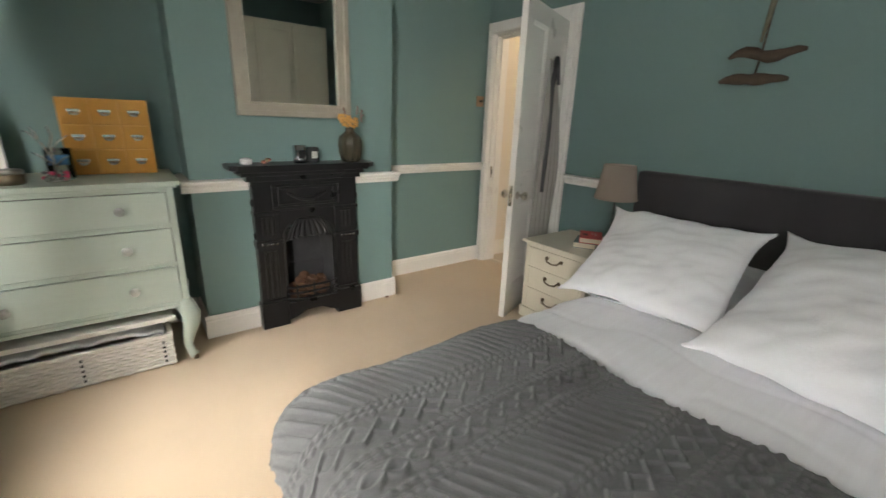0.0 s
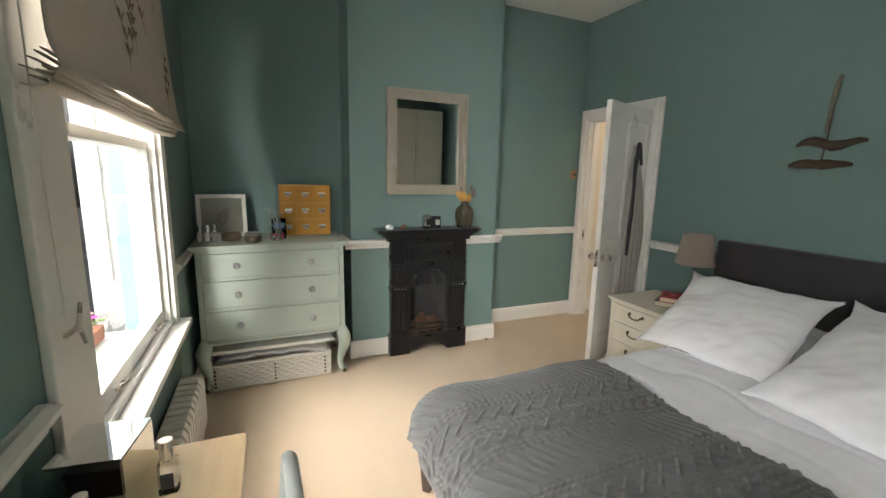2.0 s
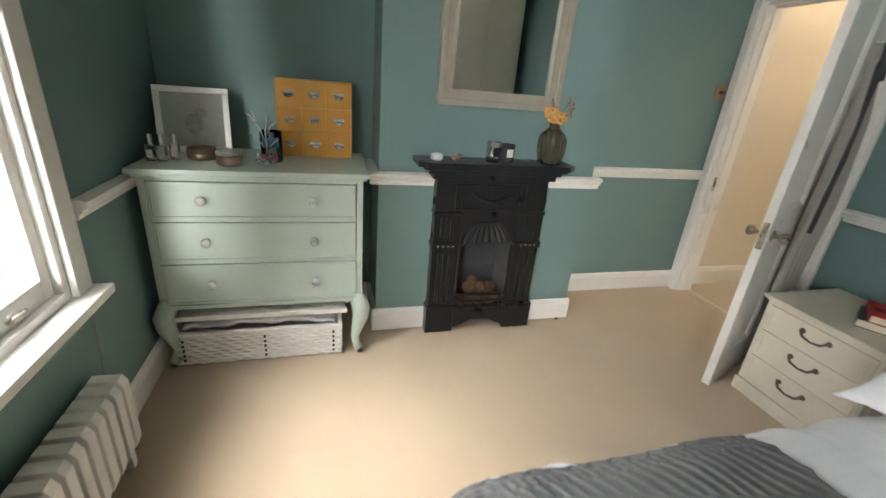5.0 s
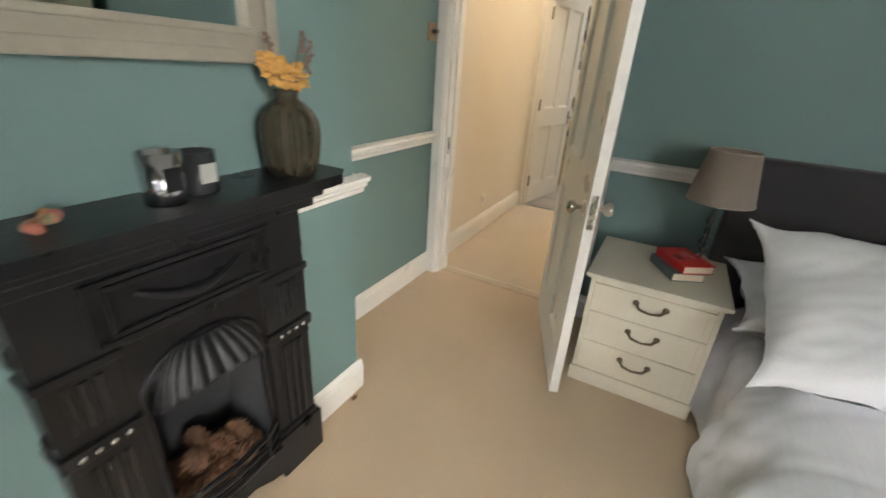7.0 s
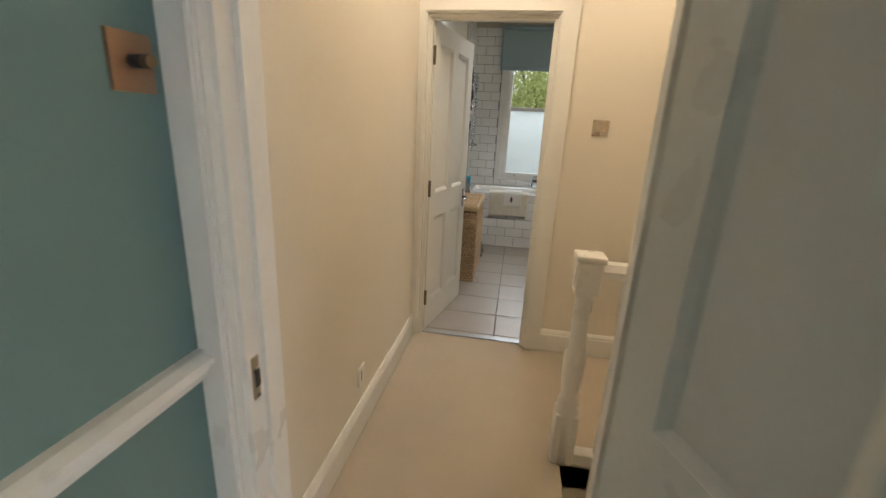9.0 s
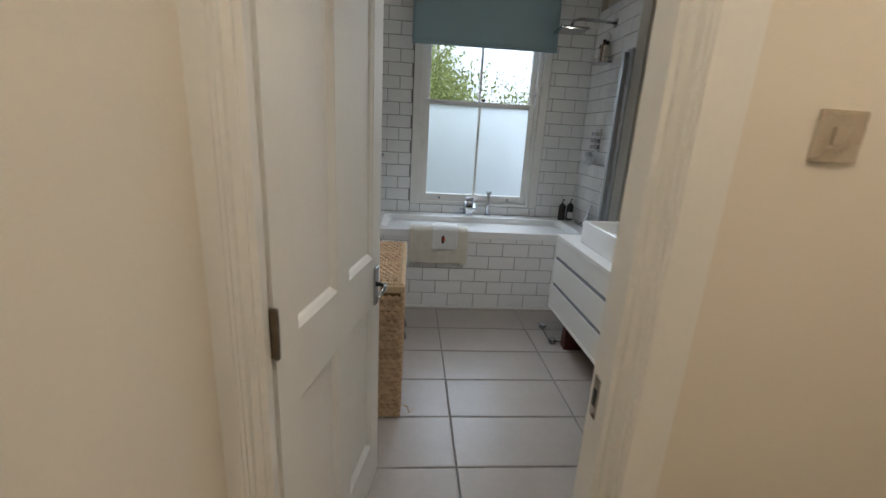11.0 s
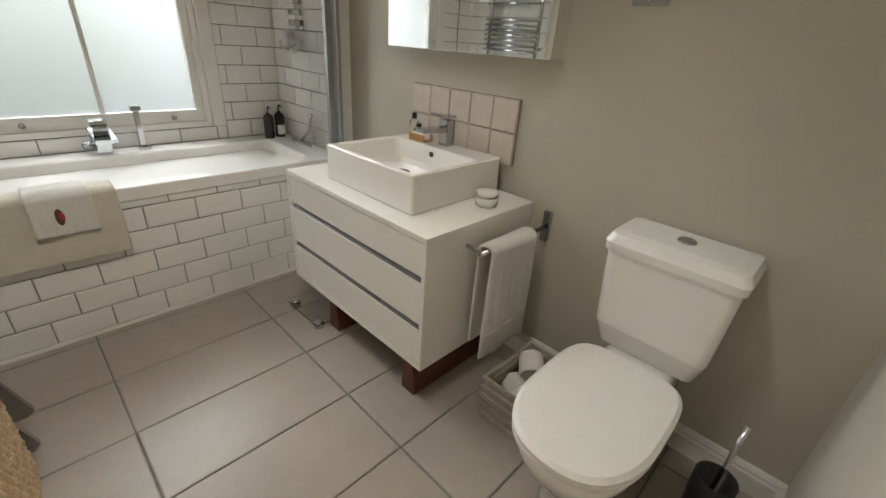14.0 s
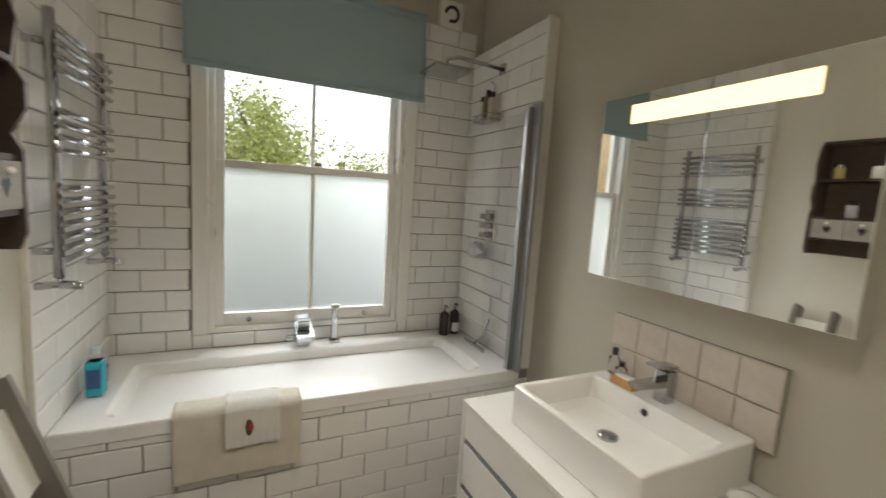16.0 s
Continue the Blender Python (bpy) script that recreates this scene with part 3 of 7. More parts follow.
o = plate("dimmer_switch", "brushed metal dimmer switch plate with a black and brass knob", 3.232, ALC, 1.425, 0.078, 0.088, "y", -1, surface("brushed copper steel", (0.36, 0.23, 0.15), 0.4, metal=0.9, fine=200))
kb = part("knob", lathe([(0, 0), (0.011, 0), (0.010, -0.022), (0, -0.022)], (3.232, ALC - 0.006, 1.471), 18, "y"), BLACK, o, "black knob", smooth=True)
part("knob_cap", lathe([(0.0105, -0.022), (0.0105, -0.034), (0, -0.034)], (3.232, ALC - 0.006, 1.471), 18, "y"), BRASSD, kb)
o = plate("light_switch", "brushed nickel light switch on the landing wall", BATH_X, 1.93, 1.385, 0.088, 0.088, "x", -1, NICKEL)
part("rocker", box(BATH_X - 0.012, BATH_X - 0.006, 1.915, 1.945, 1.415, 1.445, 0.001), NICKEL, o)
o = plate("wall_socket", "small white socket plate low on the landing wall", 4.23, HALL_L, 0.235, 0.07, 0.09, "y", -1, WHITE2)
part("slot", box(4.22, 4.225, HALL_L - 0.009, HALL_L - 0.006, 0.255, 0.305), BLACK, o)
# unseen fittings: the landing's are assumed, the bathroom's is added with its fill
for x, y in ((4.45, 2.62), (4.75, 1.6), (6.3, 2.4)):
    o = thing("ceiling_light", "assumed small recessed ceiling downlight, out of view", "ceiling light", (x, y, CEIL_Z - 0.012))
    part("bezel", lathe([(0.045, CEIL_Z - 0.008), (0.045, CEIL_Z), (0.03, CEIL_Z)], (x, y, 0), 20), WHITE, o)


# ---- windows ----
def sash(parent, x, y0, y1, z0, z1, mat, pane, bars=(), bottom=0.07):
    """One sash in a wall that faces along x, with its own panes."""
    s, d = 0.045, 0.02
    rows = [(x - d, x + d, y0, y0 + s, z0, z1), (x - d, x + d, y1 - s, y1, z0, z1), (x - d, x + d, y0 + s, y1 - s, z0, z0 + bottom), (x - d, x + d, y0 + s, y1 - s, z1 - 0.04, z1)]
    for b in bars:
        rows.append((x - d * 0.7, x + d * 0.7, b - 0.011, b + 0.011, z0 + bottom, z1 - 0.04))
    fr = part("sash_frame", boxes(rows, 0.004), mat, parent)
    ys = [y0 + s] + sorted(bars) + [y1 - s]
    for a, b in zip(ys, ys[1:]):
        g = part("pane", box(x - 0.002, x + 0.002, a - 0.004, b + 0.004, z0 + bottom - 0.004, z1 - 0.036), pane, fr)
        g.visible_shadow = False
    return fr


def sash_window(name, label, x, sign, y0, y1, z0, zm, z1, low, high, bars=(), casing=0.085, sill=0.06, near=None):
    """Box sash: casing on the room side (sign: the way into the room), frame, two sashes, sill."""
    w = thing(name, label, "window", (x, (y0 + y1) / 2, z0), kind="structure")
    f0, f1 = sorted((x, x + sign * 0.022))
    near = near or casing
    pieces("casing", [(f0, f1, y0 - near, y0, z0, z1 + casing), (f0, f1, y1, y1 + casing, z0, z1 + casing), (f0, f1, y0, y1, z1, z1 + casing)], WHITE, w, 0.005)
    a, b = sorted((x, x - sign * 0.13))
    pieces("box_frame", [(a, b, y0, y0 + 0.03, z0, z1), (a, b, y1 - 0.03, y1, z0, z1), (a, b, y0 + 0.03, y1 - 0.03, z1 - 0.03, z1), (a, b, y0 + 0.03, y1 - 0.03, z0, z0 + 0.03)], WHITE, w)
    xi, xo = x - sign * 0.045, x - sign * 0.09
    lo = sash(w, xi, y0 + 0.03, y1 - 0.03, z0 + 0.03, zm + 0.02, WHITE, low, bars)
    sash(w, xo, y0 + 0.03, y1 - 0.03, zm - 0.02, z1 - 0.03, WHITE, high, bars, 0.04)
    s0, s1 = sorted((x - sign * 0.02, x + sign * sill))
    if sill:
        part("window_sill", box(s0, s1, y0 - near - 0.02, y1 + casing + 0.02, z0 - 0.035, z0, 0.008), WHITE, w)
    return w, lo


w1, lo = sash_window("window_bedroom", "white painted sash window over the radiator", WWX, 1, 0.875, 1.945, 0.65, 1.54, 2.38, PANE, PANE, (), 0.085, 0.075, 0.235)
for y in (1.16, 1.73):
    part("sash_lift", tube([(WWX - 0.022, y - 0.03, 0.705), (WWX - 0.004, y - 0.02, 0.718), (WWX + 0.004, y, 0.72), (WWX - 0.004, y + 0.02, 0.718), (WWX - 0.022, y + 0.03, 0.705)], 0.006), NICKEL, lo, "pewter sash lift", smooth=True)
cl = part("cleat", tube([(WWX + 0.025, 0.70, 1.05), (WWX + 0.055, 0.70, 1.075), (WWX + 0.06, 0.70, 1.13)], [0.006, 0.007, 0.004]), NICKEL, w1, "pewter cord cleat", smooth=True)
part("arm", tube([(WWX + 0.052, 0.70, 1.08), (WWX + 0.062, 0.70, 1.03)], [0.006, 0.004]), NICKEL, cl)
part("blind_cord", tube([(WWX + 0.035, 0.69, 1.10), (WWX + 0.03, 0.69, 1.5), (WWX + 0.03, 0.695, 2.3)], 0.002, 6), WHITE2, w1)
sash_window("window_bay", "white painted sash window lighting the bedroom", WWX, 1, -1.31, -0.25, 0.75, 1.55, 2.38, PANE, PANE, (), 0.085, 0.075)

w2, lo = sash_window("window_bathroom", "white sash window with frosted lower panes above the bath", BATH_END - 0.012, -1, 1.525, 2.595, 0.735, 1.665, 2.34, FROST, PANE, (2.06,), 0.075, 0)
for y in (1.73, 2.395):
    part("sash_lift", lathe([(0, 0), (0.012, 0), (0.009, -0.012), (0.014, -0.022), (0, -0.026)], (BATH_END + 0.012, y, 0.80), 14, "x"), CHROME, lo, "chrome sash knob", smooth=True)
part("sash_catch", ball((BATH_END + 0.03, 2.03, 1.70), 0.014, (1, 1.6, 1)), BRASSD, lo, "small brass sash catch", smooth=True)

# roman blind at the bedroom window: patterned linen with stacked folds
LINEN = surface("natural linen", (0.47, 0.42, 0.35), 0.9, var=0.10, scale=6, fine=300, bump=0.4)
SPRIG = surface("brown printed sprigs", (0.20, 0.15, 0.11), 0.9, var=0.2)
bl = thing("roman_blind", "linen roman blind with a brown sprig print, part raised", "blind", (WWX + 0.06, 1.33, 1.60))


def blind_face(u, v):
    y, z = 0.63 + 1.37 * u, 2.52 - 0.89 * v
    bulge = 0.045 + 0.05 * v + 0.010 * math.sin(u * 9 + v * 4) * v + 0.004 * math.sin(u * 31)
    if v > 0.94:
        bulge += 0.02 * (v - 0.94) / 0.06
    return (WWX + bulge, y, z + 0.012 * math.sin(u * 5) * v)


part("front_panel", sheet(blind_face, 60, 40, 0.004), LINEN, bl, smooth=True)
for k in range(4):
    def fold(u, v, k=k):
        a = math.pi * v
        return (WWX + 0.035 + 0.012 * k + (0.045 - 0.004 * k) * math.sin(a) + 0.003 * math.sin(u * 23 + k), 0.64 + 1.35 * u, 1.615 + 0.012 * k + 0.016 * math.cos(a) - 0.010 * math.sin(a) + 0.006 * math.sin(u * 6 + k))
    part("fold", sheet(fold, 40, 8, 0.003), LINEN, bl, smooth=True)
rs = random.Random(4)
for k in range(17):
    y, z = 0.72 + 0.075 * k, 2.40 - 0.52 * rs.random()
    pts = []
    for i in range(9):
        t = i / 8
        zz = z - 0.20 * t
        v = min(0.93, max(0, (2.52 - zz) / 0.89))
        yy = y + 0.03 * math.sin(3.2 * t + k)
        pts.append(Vector(blind_face((yy - 0.63) / 1.37, v)) + Vector((0.003, 0, 0)))
    bm = tube(pts, 0.0022, 5)
    for j in (2, 4, 6):
        p = pts[j]
        for s in (-1, 1):
            tube([p, p + Vector((0.001, s * 0.022, 0.03)), p + Vector((0.001, s * 0.040, 0.032))], [0.002, 0.0035, 0.001], 5, bm)
    part("printed_sprig", bm, SPRIG, bl)

# outside the bedroom window: bay pier, street, parked cars, hedge and trees
structure("ground", box(-60, 60, -60, 60, -3.3, -3.2), ASPHALT, "grey street and ground outside")
structure("pavement", box(-4.2, -1.0, -40, 40, -3.2, -3.08), surface("paving", (0.30, 0.29, 0.28), 0.9, var=0.12, fine=40), "pale pavement below the window")
pier = thing("bay_pier", "white pebble-dashed pier of the next bay", "wall", (-0.75, 2.14, -3.2), kind="structure")
part("pier_wall", box(-0.515, -0.375, 2.10, 2.9, -3.2, 3.2), RENDER, pier)
fr = part("side_window_frame", boxes([(-0.435, -0.42, 2.075, 2.11, 0.75, 2.4), (-0.40, -0.375, 2.075, 2.11, 0.75, 2.4), (-0.42, -0.40, 2.075, 2.11, 2.3, 2.4), (-0.42, -0.40, 2.075, 2.11, 0.75, 0.86)], 0.003), WHITE, pier)
part("outer_sill", box(-0.56, -0.375, 0.95, 2.08, 0.52, 0.60, 0.01), WHITE, pier)
FL = surface("magenta petals", (0.62, 0.03, 0.28), 0.7, var=0.3)
wb = thing("window_box", "planter of magenta flowers on the outer ledge", "plant", (-0.50, 1.78, 0.60))
part("planter", box(-0.555, -0.45, 1.58, 2.00, 0.60, 0.67, 0.008), surface("terracotta", (0.30, 0.13, 0.08), 0.9), wb)
rs = random.Random(9)
bm = bmesh.new()
for k in range(60):
    p = Vector((-0.505 + rs.uniform(-0.06, 0.06), 1.79 + rs.uniform(-0.2, 0.2), 0.675 + rs.uniform(0, 0.06)))
    ball(p, rs.uniform(0.012, 0.022), (1, 1, 0.3), 1, bm)
    if k % 3 == 0:
        c = p + Vector((0, 0, 0.03))
        bf = bmesh.new()
        for i in range(5):
            ball(c + Vector((0.012 * math.cos(1.257 * i), 0.012 * math.sin(1.257 * i), 0)), 0.011, (1, 1, 0.4), 1, bf)
        part("flower", bf, FL, wb)
part("foliage", bm, LEAF, wb)


def car(at, rz, mat, label):
    c = thing("parked_car", label, "car", at, rz, "parked cars")
    side = [(-2.0, 0.35), (-2.0, 0.75), (-1.75, 0.86), (-1.15, 0.92), (-0.55, 1.38), (0.75, 1.42), (1.45, 0.95), (1.95, 0.85), (2.02, 0.45), (1.9, 0.30), (-1.9, 0.30)]
    bm = prism(side, -0.85, 0.85, "y")
    bmesh.ops.bevel(bm, geom=bm.edges[:], offset=0.07, segments=2, affect="EDGES")
    part("body", bm, mat, c, local=True, smooth=True)
    for s in (-1, 1):
        part("side_window", prism([(-0.98, 0.96), (-0.48, 1.30), (0.68, 1.33), (1.22, 0.97)], s * 0.852, s * 0.858, "y"), BLACK, c, local=True)
        for x in (-1.25, 1.3):
            wh = part("wheel", lathe([(0, -0.1), (0.30, -0.1), (0.32, -0.07), (0.32, 0.07), (0.30, 0.1), (0, 0.1)], (x, s * 0.80, 0.32), 20, "y"), BLACK, c, local=True, smooth=True)
            part("rim", lathe([(0, -0.105), (0.19, -0.105), (0.19, 0.105), (0, 0.105)], (x, s * 0.80, 0.32), 16, "y"), ALU, wh, local=True)
    return c


car((-7.6, 9.0, -3.2), 90, surface("pale blue car paint", (0.13, 0.30, 0.50), 0.2, var=0.03, coat=0.6, bump=0), "pale blue hatchback parked across the street")
car((-7.7, 14.2, -3.2), 90, surface("silver car paint", (0.42, 0.44, 0.46), 0.25, metal=0.5, var=0.03, coat=0.6, bump=0), "silver hatchback parked across the street")


def tree(at, height, crown, mat, label, seed, leaves=2600, leaf=0.085):
    rs = random.Random(seed)
    t = thing("tree", label, "tree", at)
    x, y, z = at
    bm = tube([(x, y, z), (x + 0.1, y, z + height * 0.3), (x, y + 0.1, z + height * 0.6), (x, y, z + height * 0.9)], [0.22, 0.17, 0.11, 0.03], 9)
    tips = []
    for k in range(16):
        a, h = rs.uniform(0, 6.28), rs.uniform(0.28, 0.8)
        s = Vector((x, y, z + height * h))
        r = crown * (1.1 - 0.6 * abs(h - 0.5)) * rs.uniform(0.6, 1.0)
        e = s + Vector((math.cos(a) * r, math.sin(a) * r, height * rs.uniform(0.08, 0.3)))
        tube([s, (s + e) / 2 + Vector((0, 0, 0.15)), e], [0.07, 0.045, 0.012], 6, bm)
        tips += [s + (e - s) * f for f in (0.5, 0.75, 1.0)]
    part("trunk", bm, BARK, t)
    verts, faces = [], []
    for k in range(leaves):
        c = Vector(rs.choice(tips)) + Vector([rs.gauss(0, crown * 0.17) for _ in range(3)])
        s = leaf * rs.uniform(0.6, 1.4)
        q = Euler((rs.uniform(0, 6), rs.uniform(0, 6), rs.uniform(0, 6))).to_matrix()
        i = len(verts)
        verts += [c + q @ Vector(p) for p in ((-s, 0, 0), (0, -s * 0.5, 0.01), (s, 0, 0), (0, s * 0.5, 0.01))]
        faces.append((i, i + 1, i + 2, i + 3))
    me = bpy.data.meshes.new("crown")
    me.from_pydata(verts, [], faces)
    me.materials.append(mat)
    ob = new("crown", me)
    ob.parent = t
    ob.matrix_basis = WM[t].inverted()
    return t


RUSSET = surface("russet leaves", (0.30, 0.13, 0.05), 0.8, var=0.5, scale=3, fine=9)
tree((-10.5, 13.0, -3.2), 5.0, 1.9, RUSSET, "russet leaved street tree", 3)
tree((-11.0, 8.0, -3.2), 4.4, 1.6, RUSSET, "russet leaved street tree by the cars", 5)
hs = thing("house", "brick terraced house across the street", "house", (-16, 14, -3.2))
part("wall", box(-20, -13.5, -4, 34, -3.2, 4.2), BRICK, hs)
part("roof", prism([(-20.3, 4.2), (-13.2, 4.2), (-16.7, 7.0)], -4.3, 34.3, "y"), surface("slate", (0.10, 0.10, 0.11), 0.7, var=0.2), hs)
for k in range(9):
    for z in (-2.2, 1.0):
        wdw = part("window", box(-13.52, -13.42, -2 + 4 * k, -0.7 + 4 * k, z, z + 1.7), WHITE, hs)
        part("pane", box(-13.42, -13.40, -1.9 + 4 * k, -0.8 + 4 * k, z + 0.1, z + 1.6), BLACK, wdw)

# outside the bathroom window
SPRING = surface("pale spring leaves", (0.44, 0.50, 0.17), 0.7, var=0.3, scale=2, fine=8)
tree((20.0, 1.9, -3.2), 7.2, 2.5, SPRING, "leafy green garden tree beyond the bathroom window", 11, 15000, 0.065)
tree((21.5, 4.0, -3.2), 7.2, 2.2, SPRING, "leafy green garden tree behind the first", 14, 8000, 0.06)
tree((20.5, -0.5, -3.2), 6.4, 2.0, SPRING, "lower thin leaved garden tree", 13, 5200, 0.055)
structure("neighbour_wall", box(9.2, 9.55, 3.22, 3.5, -3.2, 4.0), BRICK, "yellow stock brick wall of the house's side return")
CLOUD = glow("bright overcast sky", (0.93, 0.97, 1.0), 1.1)
HAZE = glow("pale overcast sky", (0.96, 0.98, 1.0), 0.8)
structure("backdrop_garden_sky", box(62, 62.2, -70, 70, -4, 60), CLOUD, "bright overcast sky beyond the garden")
structure("backdrop_street_sky", box(-62.2, -62, -70, 70, -4, 60), HAZE, "bright overcast sky beyond the street")


# ---- bedroom: fireplace ----
fp = thing("fireplace", "black cast-iron Victorian bedroom fireplace with a scalloped hood", "fireplace", (1.51, 2.60, 0))
FX0, FX1, FY = 1.195, 1.835, 2.575
part("mantel_shelf", prism([(1.07, 2.64), (1.07, 2.475), (1.11, 2.44), (1.87, 2.44), (1.915, 2.475), (1.915, 2.64)], 1.002, 1.028, "z"), IRON, fp)
part("mantel_moulding", boxes([(1.10, 1.88, 2.475, 2.64, 0.985, 1.002), (1.13, 1.86, 2.50, 2.64, 0.962, 0.985), (1.16, 1.845, 2.525, 2.64, 0.93, 0.962)], 0.004), IRON, fp)
part("frieze", boxes([(FX0, FX1, FY, 2.64, 0.74, 0.93)], 0.004), IRON, fp)
fr = [(1.30, 1.72, 0.755, 0.90), (1.335, 1.685, 0.77, 0.885)]
for i, (a, b, c, d) in enumerate(fr):
    w = 0.012
    part("frieze_bead", boxes([(a, b, FY - 0.012, FY, d - w, d), (a, b, FY - 0.012, FY, c, c + w), (a, a + w, FY - 0.012, FY, c + w, d - w), (b - w, b, FY - 0.012, FY, c + w, d - w)], 0.003), IRON, fp)
part("swag", tube([(1.39 + 0.03 * k, FY - 0.008, 0.85 - 0.045 * math.sin(math.pi * k / 8)) for k in range(9)], [0.006, 0.009, 0.011, 0.013, 0.014, 0.013, 0.011, 0.009, 0.006], 8), IRON, fp, smooth=True)
for s, x0, x1 in ((-1, FX0, 1.335), (1, 1.685, FX1)):
    j = part("jamb", boxes([(x0, x1, FY, 2.64, 0.16, 0.74)], 0.004), IRON, fp)
    m = (x0 + x1) / 2
    for k in (-1, 0, 1):
        part("flute", tube([(m + k * 0.030 + 0.012 * 0, FY - 0.002, 0.20), (m + k * 0.030, FY - 0.002, 0.50)], 0.009, 8), IRON, j)
        part("reed", tube([(m + k * 0.028, FY - 0.002, 0.60), (m + k * 0.028, FY - 0.002, 0.71)], 0.008, 8), IRON, j)
    pieces("cap", [(x0 - 0.008, x1 + 0.008, FY - 0.012, 2.64, 0.53, 0.565), (x0 - 0.006, x1 + 0.006, FY - 0.010, 2.64, 0.725, 0.745)], IRON, j, 0.004)
    for k in range(4):
        part("bead", ball((m - 0.042 + 0.028 * k, FY - 0.014, 0.548), 0.008, sub=1), SILVER, j, "small silver bead", smooth=True)
    part("scroll", ball((x0 if s < 0 else x1, FY + 0.02, 0.80), 0.022, (0.6, 0.8, 1.2)), IRON, j, smooth=True)
    part("scroll_low", ball((x0 if s < 0 else x1, FY + 0.02, 0.60), 0.020, (0.6, 0.8, 1.2)), IRON, j, smooth=True)
    part("plinth", prism([(x0 - 0.012, 2.64), (x0 - 0.012, FY - 0.018), (x1 + 0.012, FY - 0.018), (x1 + 0.012, 2.64)], 0.0, 0.165, "z"), IRON, j)
    part("plinth_moulding", boxes([(x0 - 0.004, x1 + 0.004, FY - 0.010, 2.64, 0.165, 0.185)], 0.006), IRON, j)
# register plate with arched opening, hood, grate
arch = [(1.335, 0.155), (1.335, 0.74), (1.685, 0.74), (1.685, 0.155), (1.668, 0.155), (1.668, 0.58)]
arch += [(1.51 + 0.158 * math.cos(a), 0.58 + 0.11 * math.sin(a)) for a in [math.pi * k / 12 for k in range(1, 12)]]
arch += [(1.352, 0.58), (1.352, 0.155)]
part("register_plate", prism(arch, FY + 0.008, FY + 0.03, "y"), IRON, fp)
part("arch_bead", tube([(1.666, FY + 0.004, 0.17), (1.666, FY + 0.004, 0.58)] + [(1.51 + 0.156 * math.cos(math.pi * k / 14), FY + 0.004, 0.58 + 0.108 * math.sin(math.pi * k / 14)) for k in range(15)]
                       + [(1.354, FY + 0.004, 0.58), (1.354, FY + 0.004, 0.17)], 0.007, 7), IRON, fp, smooth=True)


def hood(u, v):
    a = math.pi * (0.04 + 0.92 * u)
    out = 0.070 * math.sin(a) ** 0.6 * (0.15 + 0.85 * v)
    x = 1.51 - 0.156 * math.cos(a) * (0.35 + 0.65 * v ** 0.6)
    z = 0.685 - 0.125 * v + 0.035 * math.sin(a) * v - (0.014 * abs(math.sin(u * math.pi * 9)) * v ** 3)
    return (x, FY + 0.006 - out - 0.006 * math.cos(u * math.pi * 22) * v, z)


part("hood", sheet(hood, 88, 14, 0.005), IRON, fp, "scalloped cast hood", smooth=True)
part("firebox", boxes([(1.335, 1.35, FY + 0.03, 2.94, 0.02, 0.62), (1.67, 1.685, FY + 0.03, 2.94, 0.02, 0.62), (1.35, 1.67, 2.925, 2.94, 0.02, 0.62), (1.35, 1.67, FY + 0.03, 2.925, 0.60, 0.62), (1.35, 1.67, FY - 0.01, 2.925, 0.13, 0.15)]), SOOT, fp, "soot-grey iron firebox")
part("fire_back", prism([(2.92, 0.15), (2.80, 0.15), (2.78, 0.34), (2.90, 0.60), (2.92, 0.60)], 1.35, 1.67, "x"), SOOT, fp)
for k, z in enumerate((0.165, 0.205, 0.245)):
    part("grate_bar", tube([(1.345, FY + 0.0, z), (1.40, FY - 0.028, z), (1.51, FY - 0.036, z), (1.62, FY - 0.028, z), (1.675, FY + 0.0, z)], 0.008, 8), IRON, fp, smooth=True)
for x in (1.40, 1.51, 1.62):
    part("grate_post", tube([(x, FY - 0.03, 0.15), (x, FY - 0.032, 0.262)], 0.006, 6), IRON, fp)
part("ash_front", prism([(1.345, 0.145), (1.675, 0.145), (1.675, 0.03), (1.62, 0.045), (1.56, 0.075), (1.46, 0.075), (1.40, 0.045), (1.345, 0.03)], FY - 0.022, FY - 0.006, "y"), IRON, fp)

cone = thing("pine_cone", "open brown pine cone in the fire grate", "pine cone", (1.44, 2.64, 0.185), 0, "pine cones in the grate")
part("core", lathe([(0.006, -0.032), (0.015, -0.022), (0.018, 0.0), (0.012, 0.022), (0.004, 0.034)], (0, 0, 0), 10), CONE, cone, local=True)
bm = bmesh.new()
for k in range(46):
    z = -0.030 + 0.062 * k / 45
    a = k * 2.4
    r = 0.030 * math.sqrt(max(0.05, 1 - ((z + 0.006) / 0.040) ** 2))
    c = Vector((math.cos(a) * r * 0.92, math.sin(a) * r * 0.92, z + 0.008))
    m = Matrix.Translation(c) @ Euler((0, -0.75, a)).to_matrix().to_4x4() @ Matrix.Diagonal((0.0125, 0.0085, 0.0024, 1))
    bmesh.ops.create_icosphere(bm, subdivisions=1, radius=1, matrix=m)
tagged(part("scale", bm, CONE, cone, local=True), kind="stuff")

